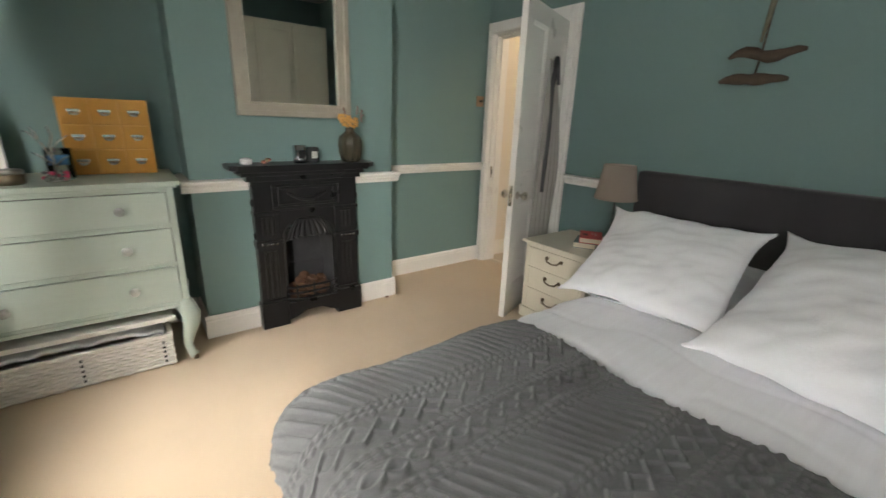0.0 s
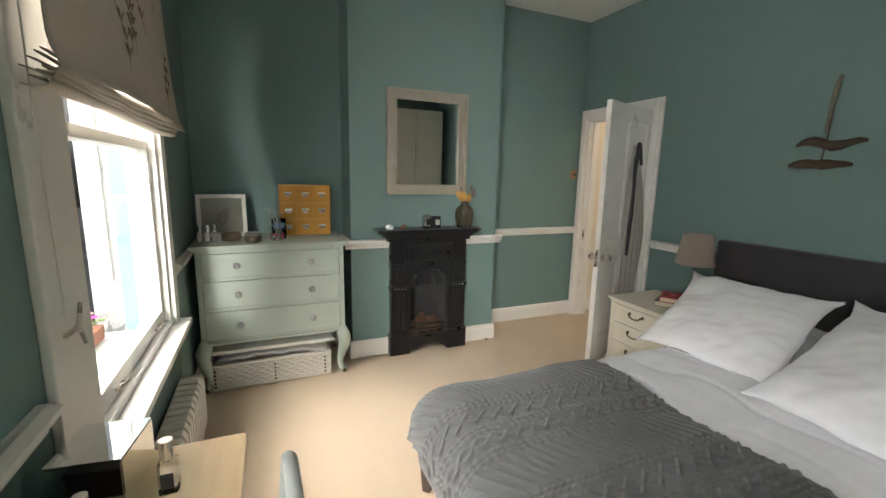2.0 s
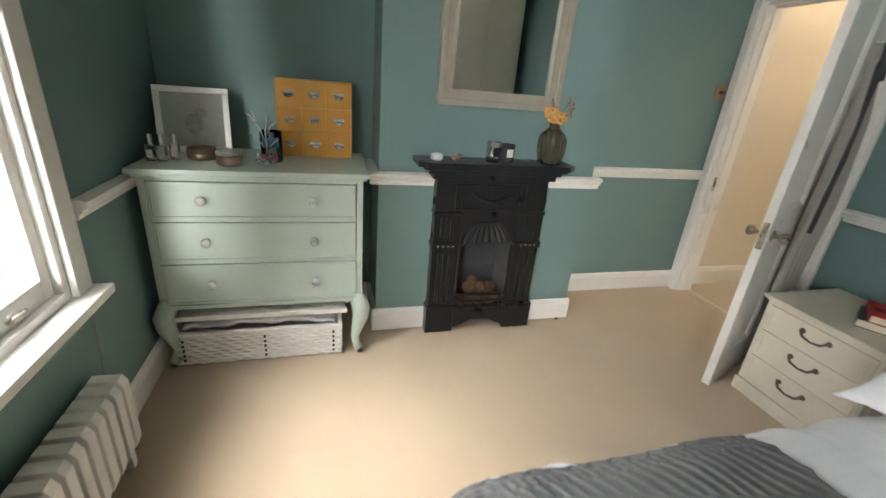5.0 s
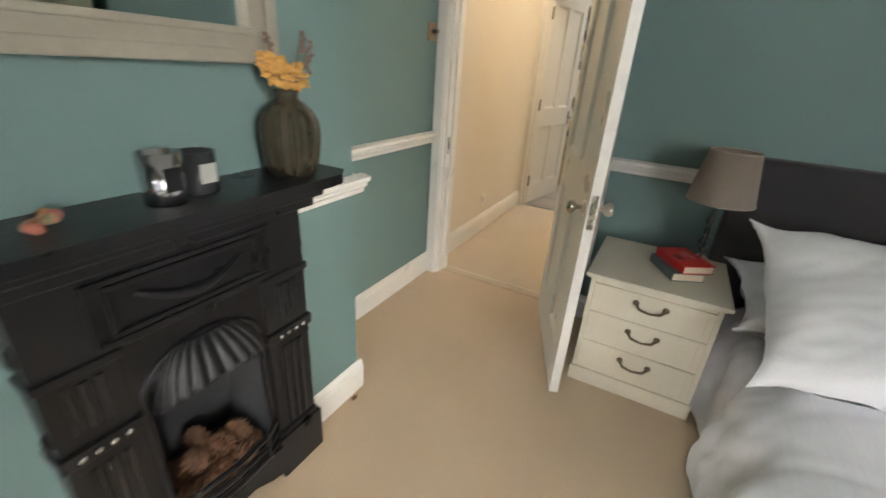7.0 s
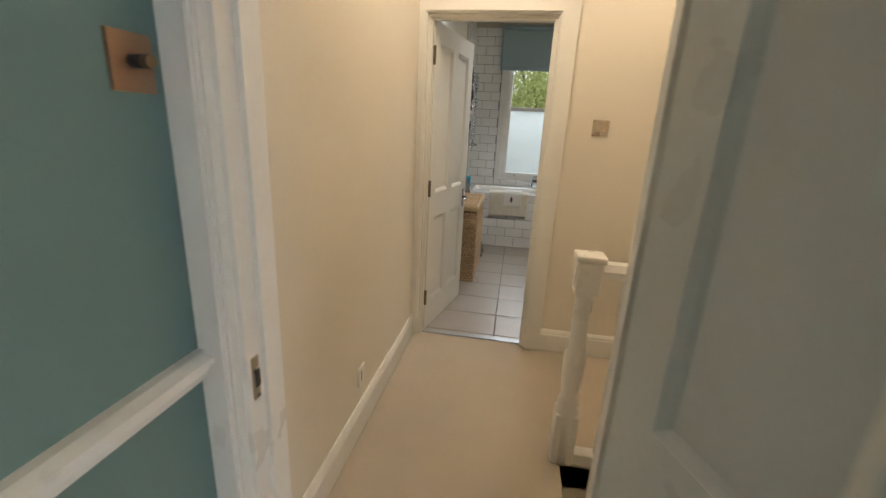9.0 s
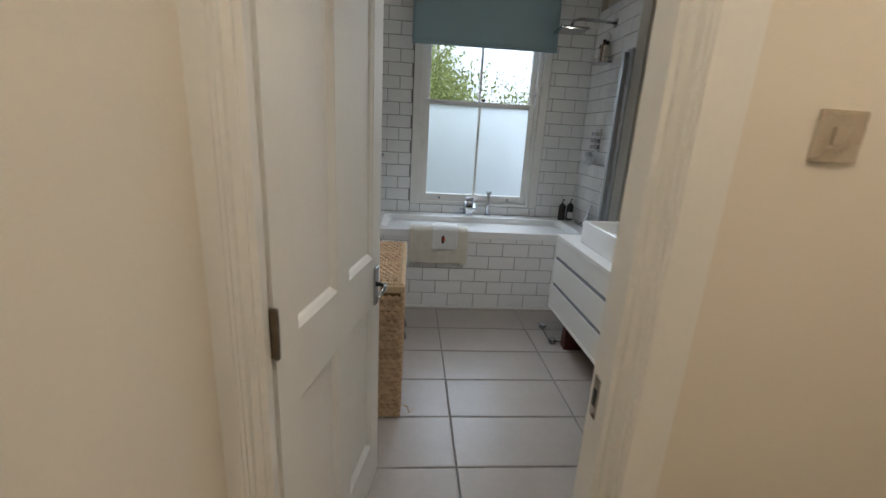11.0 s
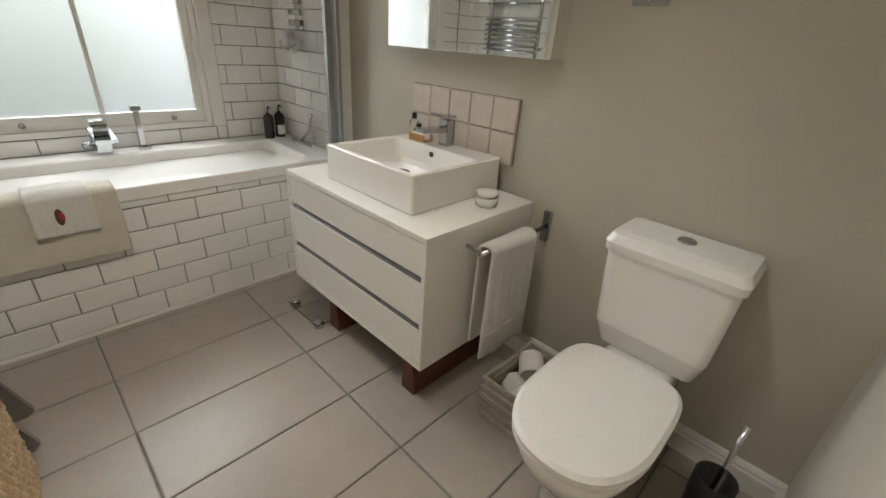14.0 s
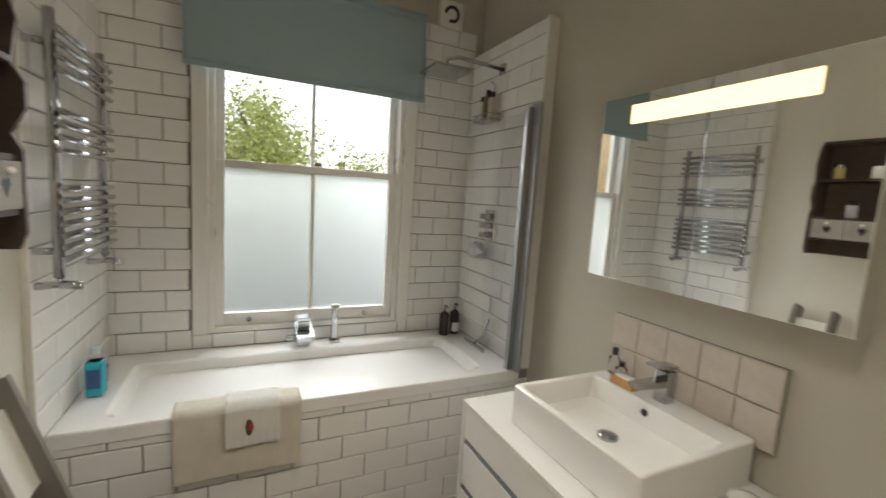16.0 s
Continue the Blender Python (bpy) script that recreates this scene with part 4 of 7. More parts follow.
rs = random.Random(2)
spots = [(1.405, 2.615, 0.185), (1.455, 2.600, 0.182), (1.515, 2.605, 0.185), (1.57, 2.61, 0.183), (1.62, 2.63, 0.19), (1.43, 2.67, 0.20), (1.50, 2.67, 0.205), (1.565, 2.68, 0.20), (1.46, 2.64, 0.245), (1.53, 2.645, 0.248), (1.50, 2.70, 0.25), (1.595, 2.66, 0.24)]
for x, y, z in spots:
    copy_thing(cone, pose(x, y, z, rs.uniform(40, 140), rs.uniform(-60, 60), rs.uniform(0, 360)))
cone.matrix_basis = pose(1.42, 2.72, 0.19, 80, 20, 30)

# unidentified dark speck by the skirting, made up as a small brown lump
solid("small_dark_object", ball((2.075, 2.598, 0.008), 0.011, (1.4, 0.8, 0.7), 2), CONE, "small dark unidentified object on the carpet by the skirting", "pine cone", smooth=True)

# mirror over the mantel
mr = thing("wall_mirror", "rectangular wall mirror in a limed wooden frame", "mirror", (1.49, 2.62, 1.285))


def frame_ring(x0, x1, z0, z1, w, y0, y1, bev=0.004):
    return boxes([(x0, x1, y0, y1, z1 - w, z1), (x0, x1, y0, y1, z0, z0 + w), (x0, x0 + w, y0, y1, z0 + w, z1 - w), (x1 - w, x1, y0, y1, z0 + w, z1 - w)], bev)


part("outer_frame", frame_ring(1.168, 1.824, 1.285, 2.058, 0.030, 2.585, 2.638), FRAMEW, mr)
part("mid_frame", frame_ring(1.195, 1.797, 1.312, 2.031, 0.036, 2.598, 2.636), FRAMEW, mr)
part("inner_bead", frame_ring(1.227, 1.765, 1.344, 1.999, 0.016, 2.592, 2.634), FRAMEW, mr)
part("glass", box(1.241, 1.751, 2.612, 2.618, 1.356, 1.987), MIRROR, mr, "silvered mirror glass")

# mantel ornaments
VX, VY = 1.785, 2.53
vz = thing("vase", "ribbed grey-green glass bottle vase holding dried orange flowers", "vase", (VX, VY, 1.028))
prof = [(0.0, 1.029), (0.050, 1.029), (0.057, 1.038), (0.064, 1.08), (0.069, 1.125), (0.067, 1.160), (0.056, 1.188), (0.038, 1.204), (0.027, 1.212), (0.026, 1.226), (0.031, 1.233), (0.026, 1.233), (0.022, 1.214), (0.050, 1.18), (0.060, 1.15), (0.056, 1.05), (0.0, 1.036)]
part("body", lathe(prof, (VX, VY, 0), 32), DGLASS, vz, smooth=True)
for k in range(14):
    a = 2 * math.pi * k / 14
    part("rib", tube([(VX + r * math.cos(a), VY + r * math.sin(a), z) for r, z in ((0.055, 1.036), (0.064, 1.08), (0.069, 1.125), (0.066, 1.160), (0.054, 1.188))], [0.004, 0.006, 0.006, 0.006, 0.003], 7), DGLASS, vz, smooth=True)
rs = random.Random(6)
GREYHEAD = surface("dried grey heads", (0.17, 0.11, 0.09), 0.9, var=0.4, scale=40)
for dx, dy, dz, r in ((-0.030, -0.01, 1.268, 0.032), (0.018, -0.02, 1.262, 0.030), (-0.004, 0.02, 1.285, 0.028), (-0.052, 0.0, 1.292, 0.022), (0.042, 0.01, 1.276, 0.020)):
    top = Vector((VX + dx, VY + dy, dz))
    stm = part("stem", tube([(VX, VY, 1.06), (VX + 0.2 * dx, VY + 0.2 * dy, 1.22), top], 0.0018, 5), BARK, vz)
    bm = bmesh.new()
    for i in range(46):
        v = Vector((rs.gauss(0, 1), rs.gauss(0, 1), rs.gauss(0, 1))).normalized()
        m = Matrix.Translation(top + v * r * rs.uniform(0.6, 1.0)) @ v.to_track_quat("Z", "Y").to_matrix().to_4x4() @ Matrix.Diagonal((r * 0.34, r * 0.16, r * 0.30, 1))
        bmesh.ops.create_icosphere(bm, subdivisions=1, radius=1, matrix=m)
    part("flower_head", bm, FLOWER, stm, "ruffled dried orange bloom")
for dx, dy, dz in ((0.045, -0.01, 1.345), (0.075, 0.0, 1.325), (-0.02, 0.02, 1.335), (0.082, 0.01, 1.298)):
    top = Vector((VX + dx, VY + dy, dz))
    stm = part("stem", tube([(VX, VY, 1.06), (VX + 0.25 * dx, VY + 0.25 * dy, 1.22), top], 0.0014, 5), BARK, vz)
    bm = bmesh.new()
    for i in range(7):
        c = top + Vector((0.12 * dx * i / 6, 0, -0.028 + 0.007 * i)) + Vector((rs.uniform(-0.006, 0.006), rs.uniform(-0.006, 0.006), 0))
        ball(c, 0.0065, (1, 1, 0.8), 1, bm)
    part("seed_spike", bm, GREYHEAD, stm)


def candle(name, label, x, y, z, r, h, mat, lab):
    c = thing(name, label, "candle", (x, y, z))
    part("tumbler", lathe([(0, z), (r * 0.94, z), (r, z + 0.006), (r, z + h), (r - 0.003, z + h), (r - 0.003, z + 0.02), (0, z + 0.02)], (x, y, 0), 26), mat, c, smooth=True)
    part("wax", lathe([(0, z + h * 0.55), (r - 0.0035, z + h * 0.55), (r - 0.0035, z + h * 0.57), (0, z + h * 0.57)], (x, y, 0), 20), WHITE, c)
    part("paper_label", boxes([(x - r * 0.45, x + r * 0.45, y - r - 0.001, y - r + 0.002, z + h * 0.3, z + h * 0.75)]), lab, c)
    return c


candle("candle_jar", "mirrored silver candle tumbler on the mantel shelf", 1.468, 2.535, 1.028, 0.038, 0.100, CHROME, BLACK)
candle("candle_jar", "dark smoked glass candle tumbler with a pale label", 1.552, 2.555, 1.028, 0.037, 0.088, surface("smoked glass", (0.03, 0.032, 0.033), 0.15), surface("pale label", (0.42, 0.42, 0.38), 0.8))
d = thing("trinket_dish", "small white lidded ceramic trinket pot on the mantel", "pot", (1.17, 2.53, 1.028))
part("pot", lathe([(0, 1.028), (0.026, 1.028), (0.032, 1.036), (0.032, 1.05), (0, 1.05)], (1.17, 2.53, 0), 22), CERAMIC, d, smooth=True)
part("lid", lathe([(0.033, 1.05), (0.030, 1.058), (0.012, 1.064), (0, 1.066)], (1.17, 2.53, 0), 22), CERAMIC, d, smooth=True)
d = thing("potpourri", "small heap of dried pink and brown seed heads", "dried flowers", (1.275, 2.54, 1.028))
rs = random.Random(3)
for k in range(9):
    part("seed_head", ball((1.275 + rs.uniform(-0.03, 0.03), 2.54 + rs.uniform(-0.022, 0.022), 1.038 + 0.012 * (k % 2)), 0.011, (1, 1, 0.9), 1), surface("seed head", (rs.uniform(0.2, 0.45), rs.uniform(0.1, 0.2), 0.10), 0.9, var=0.4, scale=60), d)

# ---- bedroom: chest of drawers in the alcove ----
ch = thing("chest_of_drawers", "sage painted chest of drawers on cabriole legs", "chest of drawers", (0.36, 2.66, 0))
CX0, CX1, CY0, CY1 = -0.095, 0.805, 2.415, 2.93
pieces("side_panel", [(CX0, CX0 + 0.03, CY0, CY1, 0.33, 0.94), (CX1 - 0.03, CX1, CY0, CY1, 0.33, 0.94), (CX0 + 0.03, CX1 - 0.03, CY1 - 0.015, CY1, 0.33, 0.94)], CHESTP, ch, 0.003)
pieces("drawer_rail", [(CX0 + 0.03, CX1 - 0.03, CY0, CY1 - 0.015, 0.33, 0.352), (CX0 + 0.03, CX1 - 0.03, CY0, CY0 + 0.03, 0.547, 0.565), (CX0 + 0.03, CX1 - 0.03, CY0, CY0 + 0.03, 0.744, 0.763), (CX0 + 0.03, CX1 - 0.03, CY0, CY1 - 0.015, 0.922, 0.94)], CHESTP, ch, 0.003)
part("top", boxes([(CX0 - 0.03, CX1 + 0.03, CY0 - 0.03, CY1 + 0.01, 0.953, 0.975), (CX0 - 0.016, CX1 + 0.016, CY0 - 0.016, CY1, 0.94, 0.953)], 0.006), CHESTP, ch)
part("apron_moulding", boxes([(CX0 - 0.008, CX1 + 0.008, CY0 - 0.010, CY0, 0.325, 0.345)], 0.004), CHESTP, ch)
for z0, z1 in ((0.356, 0.543), (0.569, 0.740), (0.767, 0.918)):
    dr = part("drawer", boxes([(CX0 + 0.036, CX1 - 0.036, CY0 - 0.004, CY0 + 0.02, z0, z1)], 0.006), CHESTP, ch)
    part("cock_bead", frame_ring(CX0 + 0.034, CX1 - 0.034, z0 - 0.002, z1 + 0.002, 0.007, CY0 - 0.009, CY0, 0.002), CHESTP, dr)
    part("drawer_box", boxes([(CX0 + 0.05, CX1 - 0.05, CY0 + 0.02, CY1 - 0.05, z0 + 0.01, z1 - 0.02)]), DARKWOOD, dr)
    for x in (0.135, 0.585):
        zc = (z0 + z1) / 2 + 0.004
        part("knob", lathe([(0, 0), (0.013, 0), (0.009, -0.010), (0.014, -0.020), (0.021, -0.028), (0.020, -0.036), (0.010, -0.042), (0, -0.043)], (x, CY0 - 0.004, zc), 20, "y"), CUTGLASS, dr, "cut glass and white knob", smooth=True)
for sx, x in ((-1, CX0 + 0.03), (1, CX1 - 0.03)):
    for sy, y in ((-1, CY0 + 0.03), (1, CY1 - 0.03)):
        pts = [(x, y, 0.350), (x + sx * 0.012, y + sy * 0.014, 0.315), (x + sx * 0.026, y + sy * 0.026, 0.275), (x + sx * 0.024, y + sy * 0.026, 0.225), (x + sx * 0.006, y + sy * 0.010, 0.150), (x - sx * 0.004, y - sy * 0.002, 0.085), (x + sx * 0.006, y + sy * 0.012, 0.045), (x + sx * 0.018, y + sy * 0.026, 0.026)]
        lg = part("leg", tube(pts, [0.036, 0.043, 0.046, 0.040, 0.029, 0.021, 0.021, 0.025], 14), CHESTP, ch, smooth=True)
        part("castor", lathe([(0, -0.012), (0.016, -0.012), (0.018, 0), (0.016, 0.012), (0, 0.012)], (x + sx * 0.02, y + sy * 0.02, 0.018), 14, "x"), BRASSD, lg)

# woven storage basket below it
bk = thing("storage_basket", "low white wicker storage basket filled with linen", "basket", (0.31, 2.63, 0))
BX0, BX1, BY0, BY1, BZ = -0.07, 0.70, 2.425, 2.86, 0.165
part("inner_shell", boxes([(BX0 + 0.012, BX1 - 0.012, BY0 + 0.012, BY1 - 0.012, 0.006, 0.016), (BX0 + 0.006, BX1 - 0.006, BY0 + 0.010, BY0 + 0.016, 0.01, BZ - 0.01), (BX1 - 0.016, BX1 - 0.010, BY0 + 0.012, BY1, 0.01, BZ), (BX0 + 0.010, BX0 + 0.016, BY0 + 0.012, BY1, 0.01, BZ), (BX0, BX1, BY1 - 0.012, BY1, 0.01, BZ)]), WICKER, bk)
for k in range(9):
    z = 0.012 + 0.0178 * k
    pts = [(BX0 + (BX1 - BX0) * i / 96, BY0 + 0.006 + 0.0045 * math.sin(math.pi * (i / 4 + k)), z) for i in range(97)]
    part("weaver", tube(pts, 0.0088, 6), WICKER, bk, smooth=True)
    pts = [(BX1 - 0.004 + 0.004 * math.sin(math.pi * (i / 4 + k)), BY0 + (BY1 - BY0) * i / 52, z) for i in range(53)]
    part("weaver", tube(pts, 0.0088, 6), WICKER, bk, smooth=True)
part("rim", boxes([(BX0 - 0.006, BX1 + 0.006, BY0 - 0.006, BY0 + 0.018, BZ, BZ + 0.018), (BX1 - 0.018, BX1 + 0.006, BY0 + 0.018, BY1, BZ, BZ + 0.018), (BX0 - 0.006, BX0 + 0.018, BY0 + 0.018, BY1, BZ, BZ + 0.018)], 0.006), WICKER, bk)
for x in (BX0 + 0.03, BX0 + 0.395, BX1 - 0.045):
    for k in range(5):
        part("peg_hole", box(x, x + 0.010, BY0 - 0.0085, BY0 - 0.004, 0.028 + 0.027 * k, 0.040 + 0.027 * k), BLACK, bk)
ln = solid("folded_linen", sheet(lambda u, v: (BX0 + 0.03 + (BX1 - BX0 - 0.06) * u, BY0 + 0.03 + 0.38 * v, 0.190 + 0.055 * math.sin(math.pi * min(1, u * 1.02)) ** 0.4 * math.sin(math.pi * (0.15 + 0.8 * v)) + 0.006 * math.sin(u * 19 + v * 5) + 0.004 * math.sin(u * 41 - v * 13)), 70, 30, 0.02), COTTON, "white folded bed linen heaped in the basket", "linen", smooth=True)
lid = thing("basket_lid", "thin white framed lid resting over the basket", "lid", (0.31, 2.62, 0.27))
part("board", prism([(2.43, 0.262), (2.43, 0.275), (2.84, 0.318), (2.84, 0.305)], BX0 + 0.01, BX1 + 0.02, "x"), WHITE2, lid)
part("edge", box(BX0, BX1 + 0.03, 2.412, 2.432, 0.256, 0.280, 0.004), WHITE, lid)

# on the chest
PEWTER = surface("bright worn pewter", (0.62, 0.61, 0.60), 0.24, metal=1, var=0.2, scale=40)
od = thing("small_drawers", "ochre nine-drawer desktop cabinet with metal cup pulls", "cabinet", (0.594, 2.865, 0.975), -1)
part("carcass", boxes([(-0.180, 0.180, -0.10, 0.10, 0.0, 0.366)], 0.004), ORANGE, od, local=True)
for i in range(3):
    for k in range(3):
        x0, z0 = -0.174 + 0.117 * i, 0.008 + 0.118 * k
        dw = part("drawer", box(x0, x0 + 0.113, -0.107, -0.09, z0, z0 + 0.114, 0.003), ORANGE, od, local=True)
        xc, zc = x0 + 0.0565, z0 + 0.056
        part("label_holder", boxes([(xc - 0.026, xc + 0.026, -0.109, -0.107, zc, zc + 0.014)], 0.001), PEWTER, dw, local=True)
        part("cup_pull", sheet(lambda u, v: (xc + 0.022 * math.cos(math.pi * u), -0.107 - 0.020 * math.sin(math.pi * u) * math.sin(math.pi * v * 0.5), zc + 0.004 - 0.020 * v * math.sin(math.pi * u) ** 0.6), 14, 6, 0.002), PEWTER, dw, local=True, smooth=True)

pf = thing("picture_frame", "white box picture frame leaning on the wall, pale print inside", "picture frame", (0.04, 2.80, 0.975), 6)
lean = Matrix.Rotation(radians(-9), 4, "X")


def leant(bm):
    bm.transform(lean)
    return bm


part("frame", leant(frame_ring(-0.155, 0.155, 0.0, 0.295, 0.026, -0.03, 0.0)), WHITE, pf, local=True)
part("mount", leant(box(-0.13, 0.13, -0.012, -0.008, 0.025, 0.27)), surface("pale grey print", (0.42, 0.43, 0.39), 0.4, var=0.25, scale=9), pf, local=True)
for x, z, w, h in ((0.0, 0.10, 0.085, 0.10), (0.03, 0.15, 0.05, 0.045)):
    part("printed_shape", leant(ball((x, -0.0125, z + 0.03), 1, (w / 2, 0.0006, h / 2), 2)), surface("faint sketch", (0.34, 0.34, 0.31), 0.6, var=0.4, scale=30), pf, local=True)
part("glazing", leant(box(-0.129, 0.129, -0.020, -0.018, 0.026, 0.269)), PANE, pf, local=True)


def bottle(label, x, y, z, s, body=CLEAR, cap=SILVER, lab=None):
    b = thing("perfume_bottle", label, "perfume bottle", (x, y, z), 0, "perfume bottles")
    part("flask", box(x - 0.016 * s, x + 0.016 * s, y - 0.016 * s, y + 0.016 * s, z, z + 0.062 * s, 0.004), body, b)
    part("collar", lathe([(0, z + 0.062 * s), (0.008 * s, z + 0.062 * s), (0.008 * s, z + 0.068 * s), (0, z + 0.068 * s)], (x, y, 0), 14), SILVER, b)
    part("cap", lathe([(0, z + 0.068 * s), (0.012 * s, z + 0.068 * s), (0.012 * s, z + 0.105 * s), (0, z + 0.105 * s)], (x, y, 0), 16), cap, b)
    part("paper_label", box(x - 0.011 * s, x + 0.011 * s, y - 0.0172 * s, y - 0.0165 * s, z + 0.014 * s, z + 0.045 * s), lab or surface("cream label", (0.72, 0.68, 0.58), 0.7), b)


for x, y in ((-0.075, 2.56), (-0.030, 2.55), (0.005, 2.60)):
    bottle("slim clear perfume bottle with a silver cap and cream label", x, y, 0.975, 1.065)
d = thing("trinket_box", "dark oval metal trinket box", "box", (0.10, 2.64, 0.975))
part("box_body", lathe([(0, 0.975), (0.058, 0.975), (0.062, 0.99), (0.060, 1.013), (0, 1.013)], (0.10, 2.64, 0), 26), BRASSD, d, smooth=True)
part("lid", lathe([(0.063, 1.013), (0.058, 1.025), (0.02, 1.033), (0, 1.033)], (0.10, 2.64, 0), 26), BRASSD, d, smooth=True)
d = thing("jar", "dark pewter round lidded jar", "jar", (0.235, 2.52, 0.975))
part("jar_body", lathe([(0, 0.975), (0.048, 0.975), (0.052, 0.983), (0.052, 1.015), (0.047, 1.019), (0.0, 1.019)], (0.235, 2.52, 0), 26), BRASSD, d, smooth=True)
part("lid", lathe([(0.052, 1.019), (0.052, 1.033), (0.045, 1.037), (0, 1.037)], (0.235, 2.52, 0), 26), surface("grey marbled lid", (0.22, 0.22, 0.19), 0.3, var=0.4, scale=20), d, smooth=True)
d = thing("glass_beaker", "clear glass beaker with a blue pattern behind the jewellery tree", "glass", (0.40, 2.62, 0.975))
part("beaker", lathe([(0, 0.975), (0.045, 0.975), (0.048, 0.98), (0.048, 1.115), (0.045, 1.115), (0.045, 0.985), (0, 0.983)], (0.40, 2.62, 0), 26), CLEAR, d, smooth=True)
part("pattern_band", sheet(lambda u, v: (0.40 + 0.0490 * math.cos(math.pi * (1.25 + 0.5 * u)), 2.62 + 0.0490 * math.sin(math.pi * (1.25 + 0.5 * u)), 1.045 + 0.045 * v), 10, 3, 0.0004), surface("blue print", (0.06, 0.20, 0.42), 0.4, var=0.4, scale=40), d, smooth=True)
d = thing("jewellery_tree", "silver branching jewellery tree with pink and dark beads", "jewellery stand", (0.385, 2.56, 0.975))
part("foot", lathe([(0, 0.975), (0.04, 0.975), (0.036, 0.983), (0.006, 0.989), (0, 0.989)], (0.385, 2.56, 0), 20), SILVER, d, smooth=True)
part("stem", tube([(0.385, 2.56, 0.985), (0.388, 2.56, 1.065), (0.384, 2.56, 1.135)], [0.006, 0.005, 0.004], 7), SILVER, d, smooth=True)
for pts in ([(0.386, 2.56, 1.065), (0.36, 2.56, 1.135), (0.33, 2.55, 1.185), (0.305, 2.55, 1.195)], [(0.386, 2.56, 1.095), (0.41, 2.55, 1.145), (0.45, 2.55, 1.175)], [(0.385, 2.56, 1.125), (0.395, 2.57, 1.175), (0.385, 2.57, 1.215)], [(0.35, 2.555, 1.15), (0.345, 2.555, 1.185), (0.33, 2.555, 1.21)],
            [(0.387, 2.56, 1.035), (0.42, 2.55, 1.075), (0.44, 2.55, 1.085)], [(0.387, 2.56, 1.045), (0.35, 2.55, 1.085), (0.32, 2.55, 1.105)]):
    part("branch", tube(pts, [0.004] * (len(pts) - 1) + [0.0025], 6), SILVER, d, smooth=True)
rs = random.Random(8)
PINK, GREY = surface("pink bead", (0.62, 0.05, 0.16), 0.3), surface("slate bead", (0.10, 0.11, 0.13), 0.3)
for k in range(22):
    a, r = rs.uniform(0, 6.28), rs.uniform(0.012, 0.055)
    part("bead", ball((0.385 + r * math.cos(a), 2.55 + 0.6 * r * math.sin(a), 0.985 + rs.uniform(0, 0.035)), rs.uniform(0.007, 0.012), sub=2), (PINK, GREY, SILVER)[k % 3], d, smooth=True)

# ---- bedroom: bed ----
bd = thing("bed", "king-size bed with a charcoal upholstered headboard and grey base", "bed", (2.0, 0.42, 0))
part("headboard", box(3.195, 3.288, -0.52, 1.41, 0.05, 1.038, 0.022, seg=3), HEADB, bd, "charcoal woven headboard")
for row, ys in ((0.80, (-0.32, 0.03, 0.38, 0.73, 1.08)), (0.60, (-0.15, 0.2, 0.55, 0.9))):
    for y in ys:
        part("button", ball((3.205, y, row), 0.016, (0.3, 1, 1), 2), HEADB, bd, smooth=True)
part("base", box(0.905, 3.19, -0.33, 1.15, 0.12, 0.29, 0.025), BEDBASE, bd)
for x in (0.945, 3.10):
    for y in (-0.28, 1.11):
        part("leg", lathe([(0, 0), (0.024, 0), (0.036, 0.12), (0, 0.12)], (x, y, 0), 4), DARKWOOD, bd)
mt = thing("mattress", "white mattress on the bed base", "mattress", (2.0, 0.40, 0.29))
part("ticking", box(0.95, 3.18, -0.31, 1.19, 0.29, 0.43, 0.05, seg=4), COTTON, mt, smooth=True)
part("piping", tube([(0.955, -0.28, 0.415), (0.955, 1.16, 0.415), (0.98, 1.185, 0.415), (3.14, 1.185, 0.415)], 0.006, 6), COTTON, mt)


def draped(a, b, lift=0.0, top=0.455, x_in=1.06, y_in=1.10, r=0.17):
    """A point of cloth laid over the bed's foot and side; a and b are its flat coordinates."""
    dx, dy = max(0.0, x_in - a), max(0.0, b - y_in)
    d = math.hypot(dx, dy)
    if d < 1e-9:
        return Vector((a, b, top + lift)), 0.0
    nx, ny = -dx / d, dy / d
    if d < r * math.pi / 2:
        out, drop = (r + lift) * math.sin(d / r), r - (r + lift) * math.cos(d / r)
    else:
        e = d - r * math.pi / 2
        wave = 0.016 * math.sin(7 * math.atan2(dy, dx) + 9 * (a + b)) * min(1, e * 6)
        out, drop = r + lift + 0.10 * e + wave, r + e
    return Vector((min(a, x_in) + dx + nx * out if dx else a, min(b, y_in) + ny * out, top - drop)), d


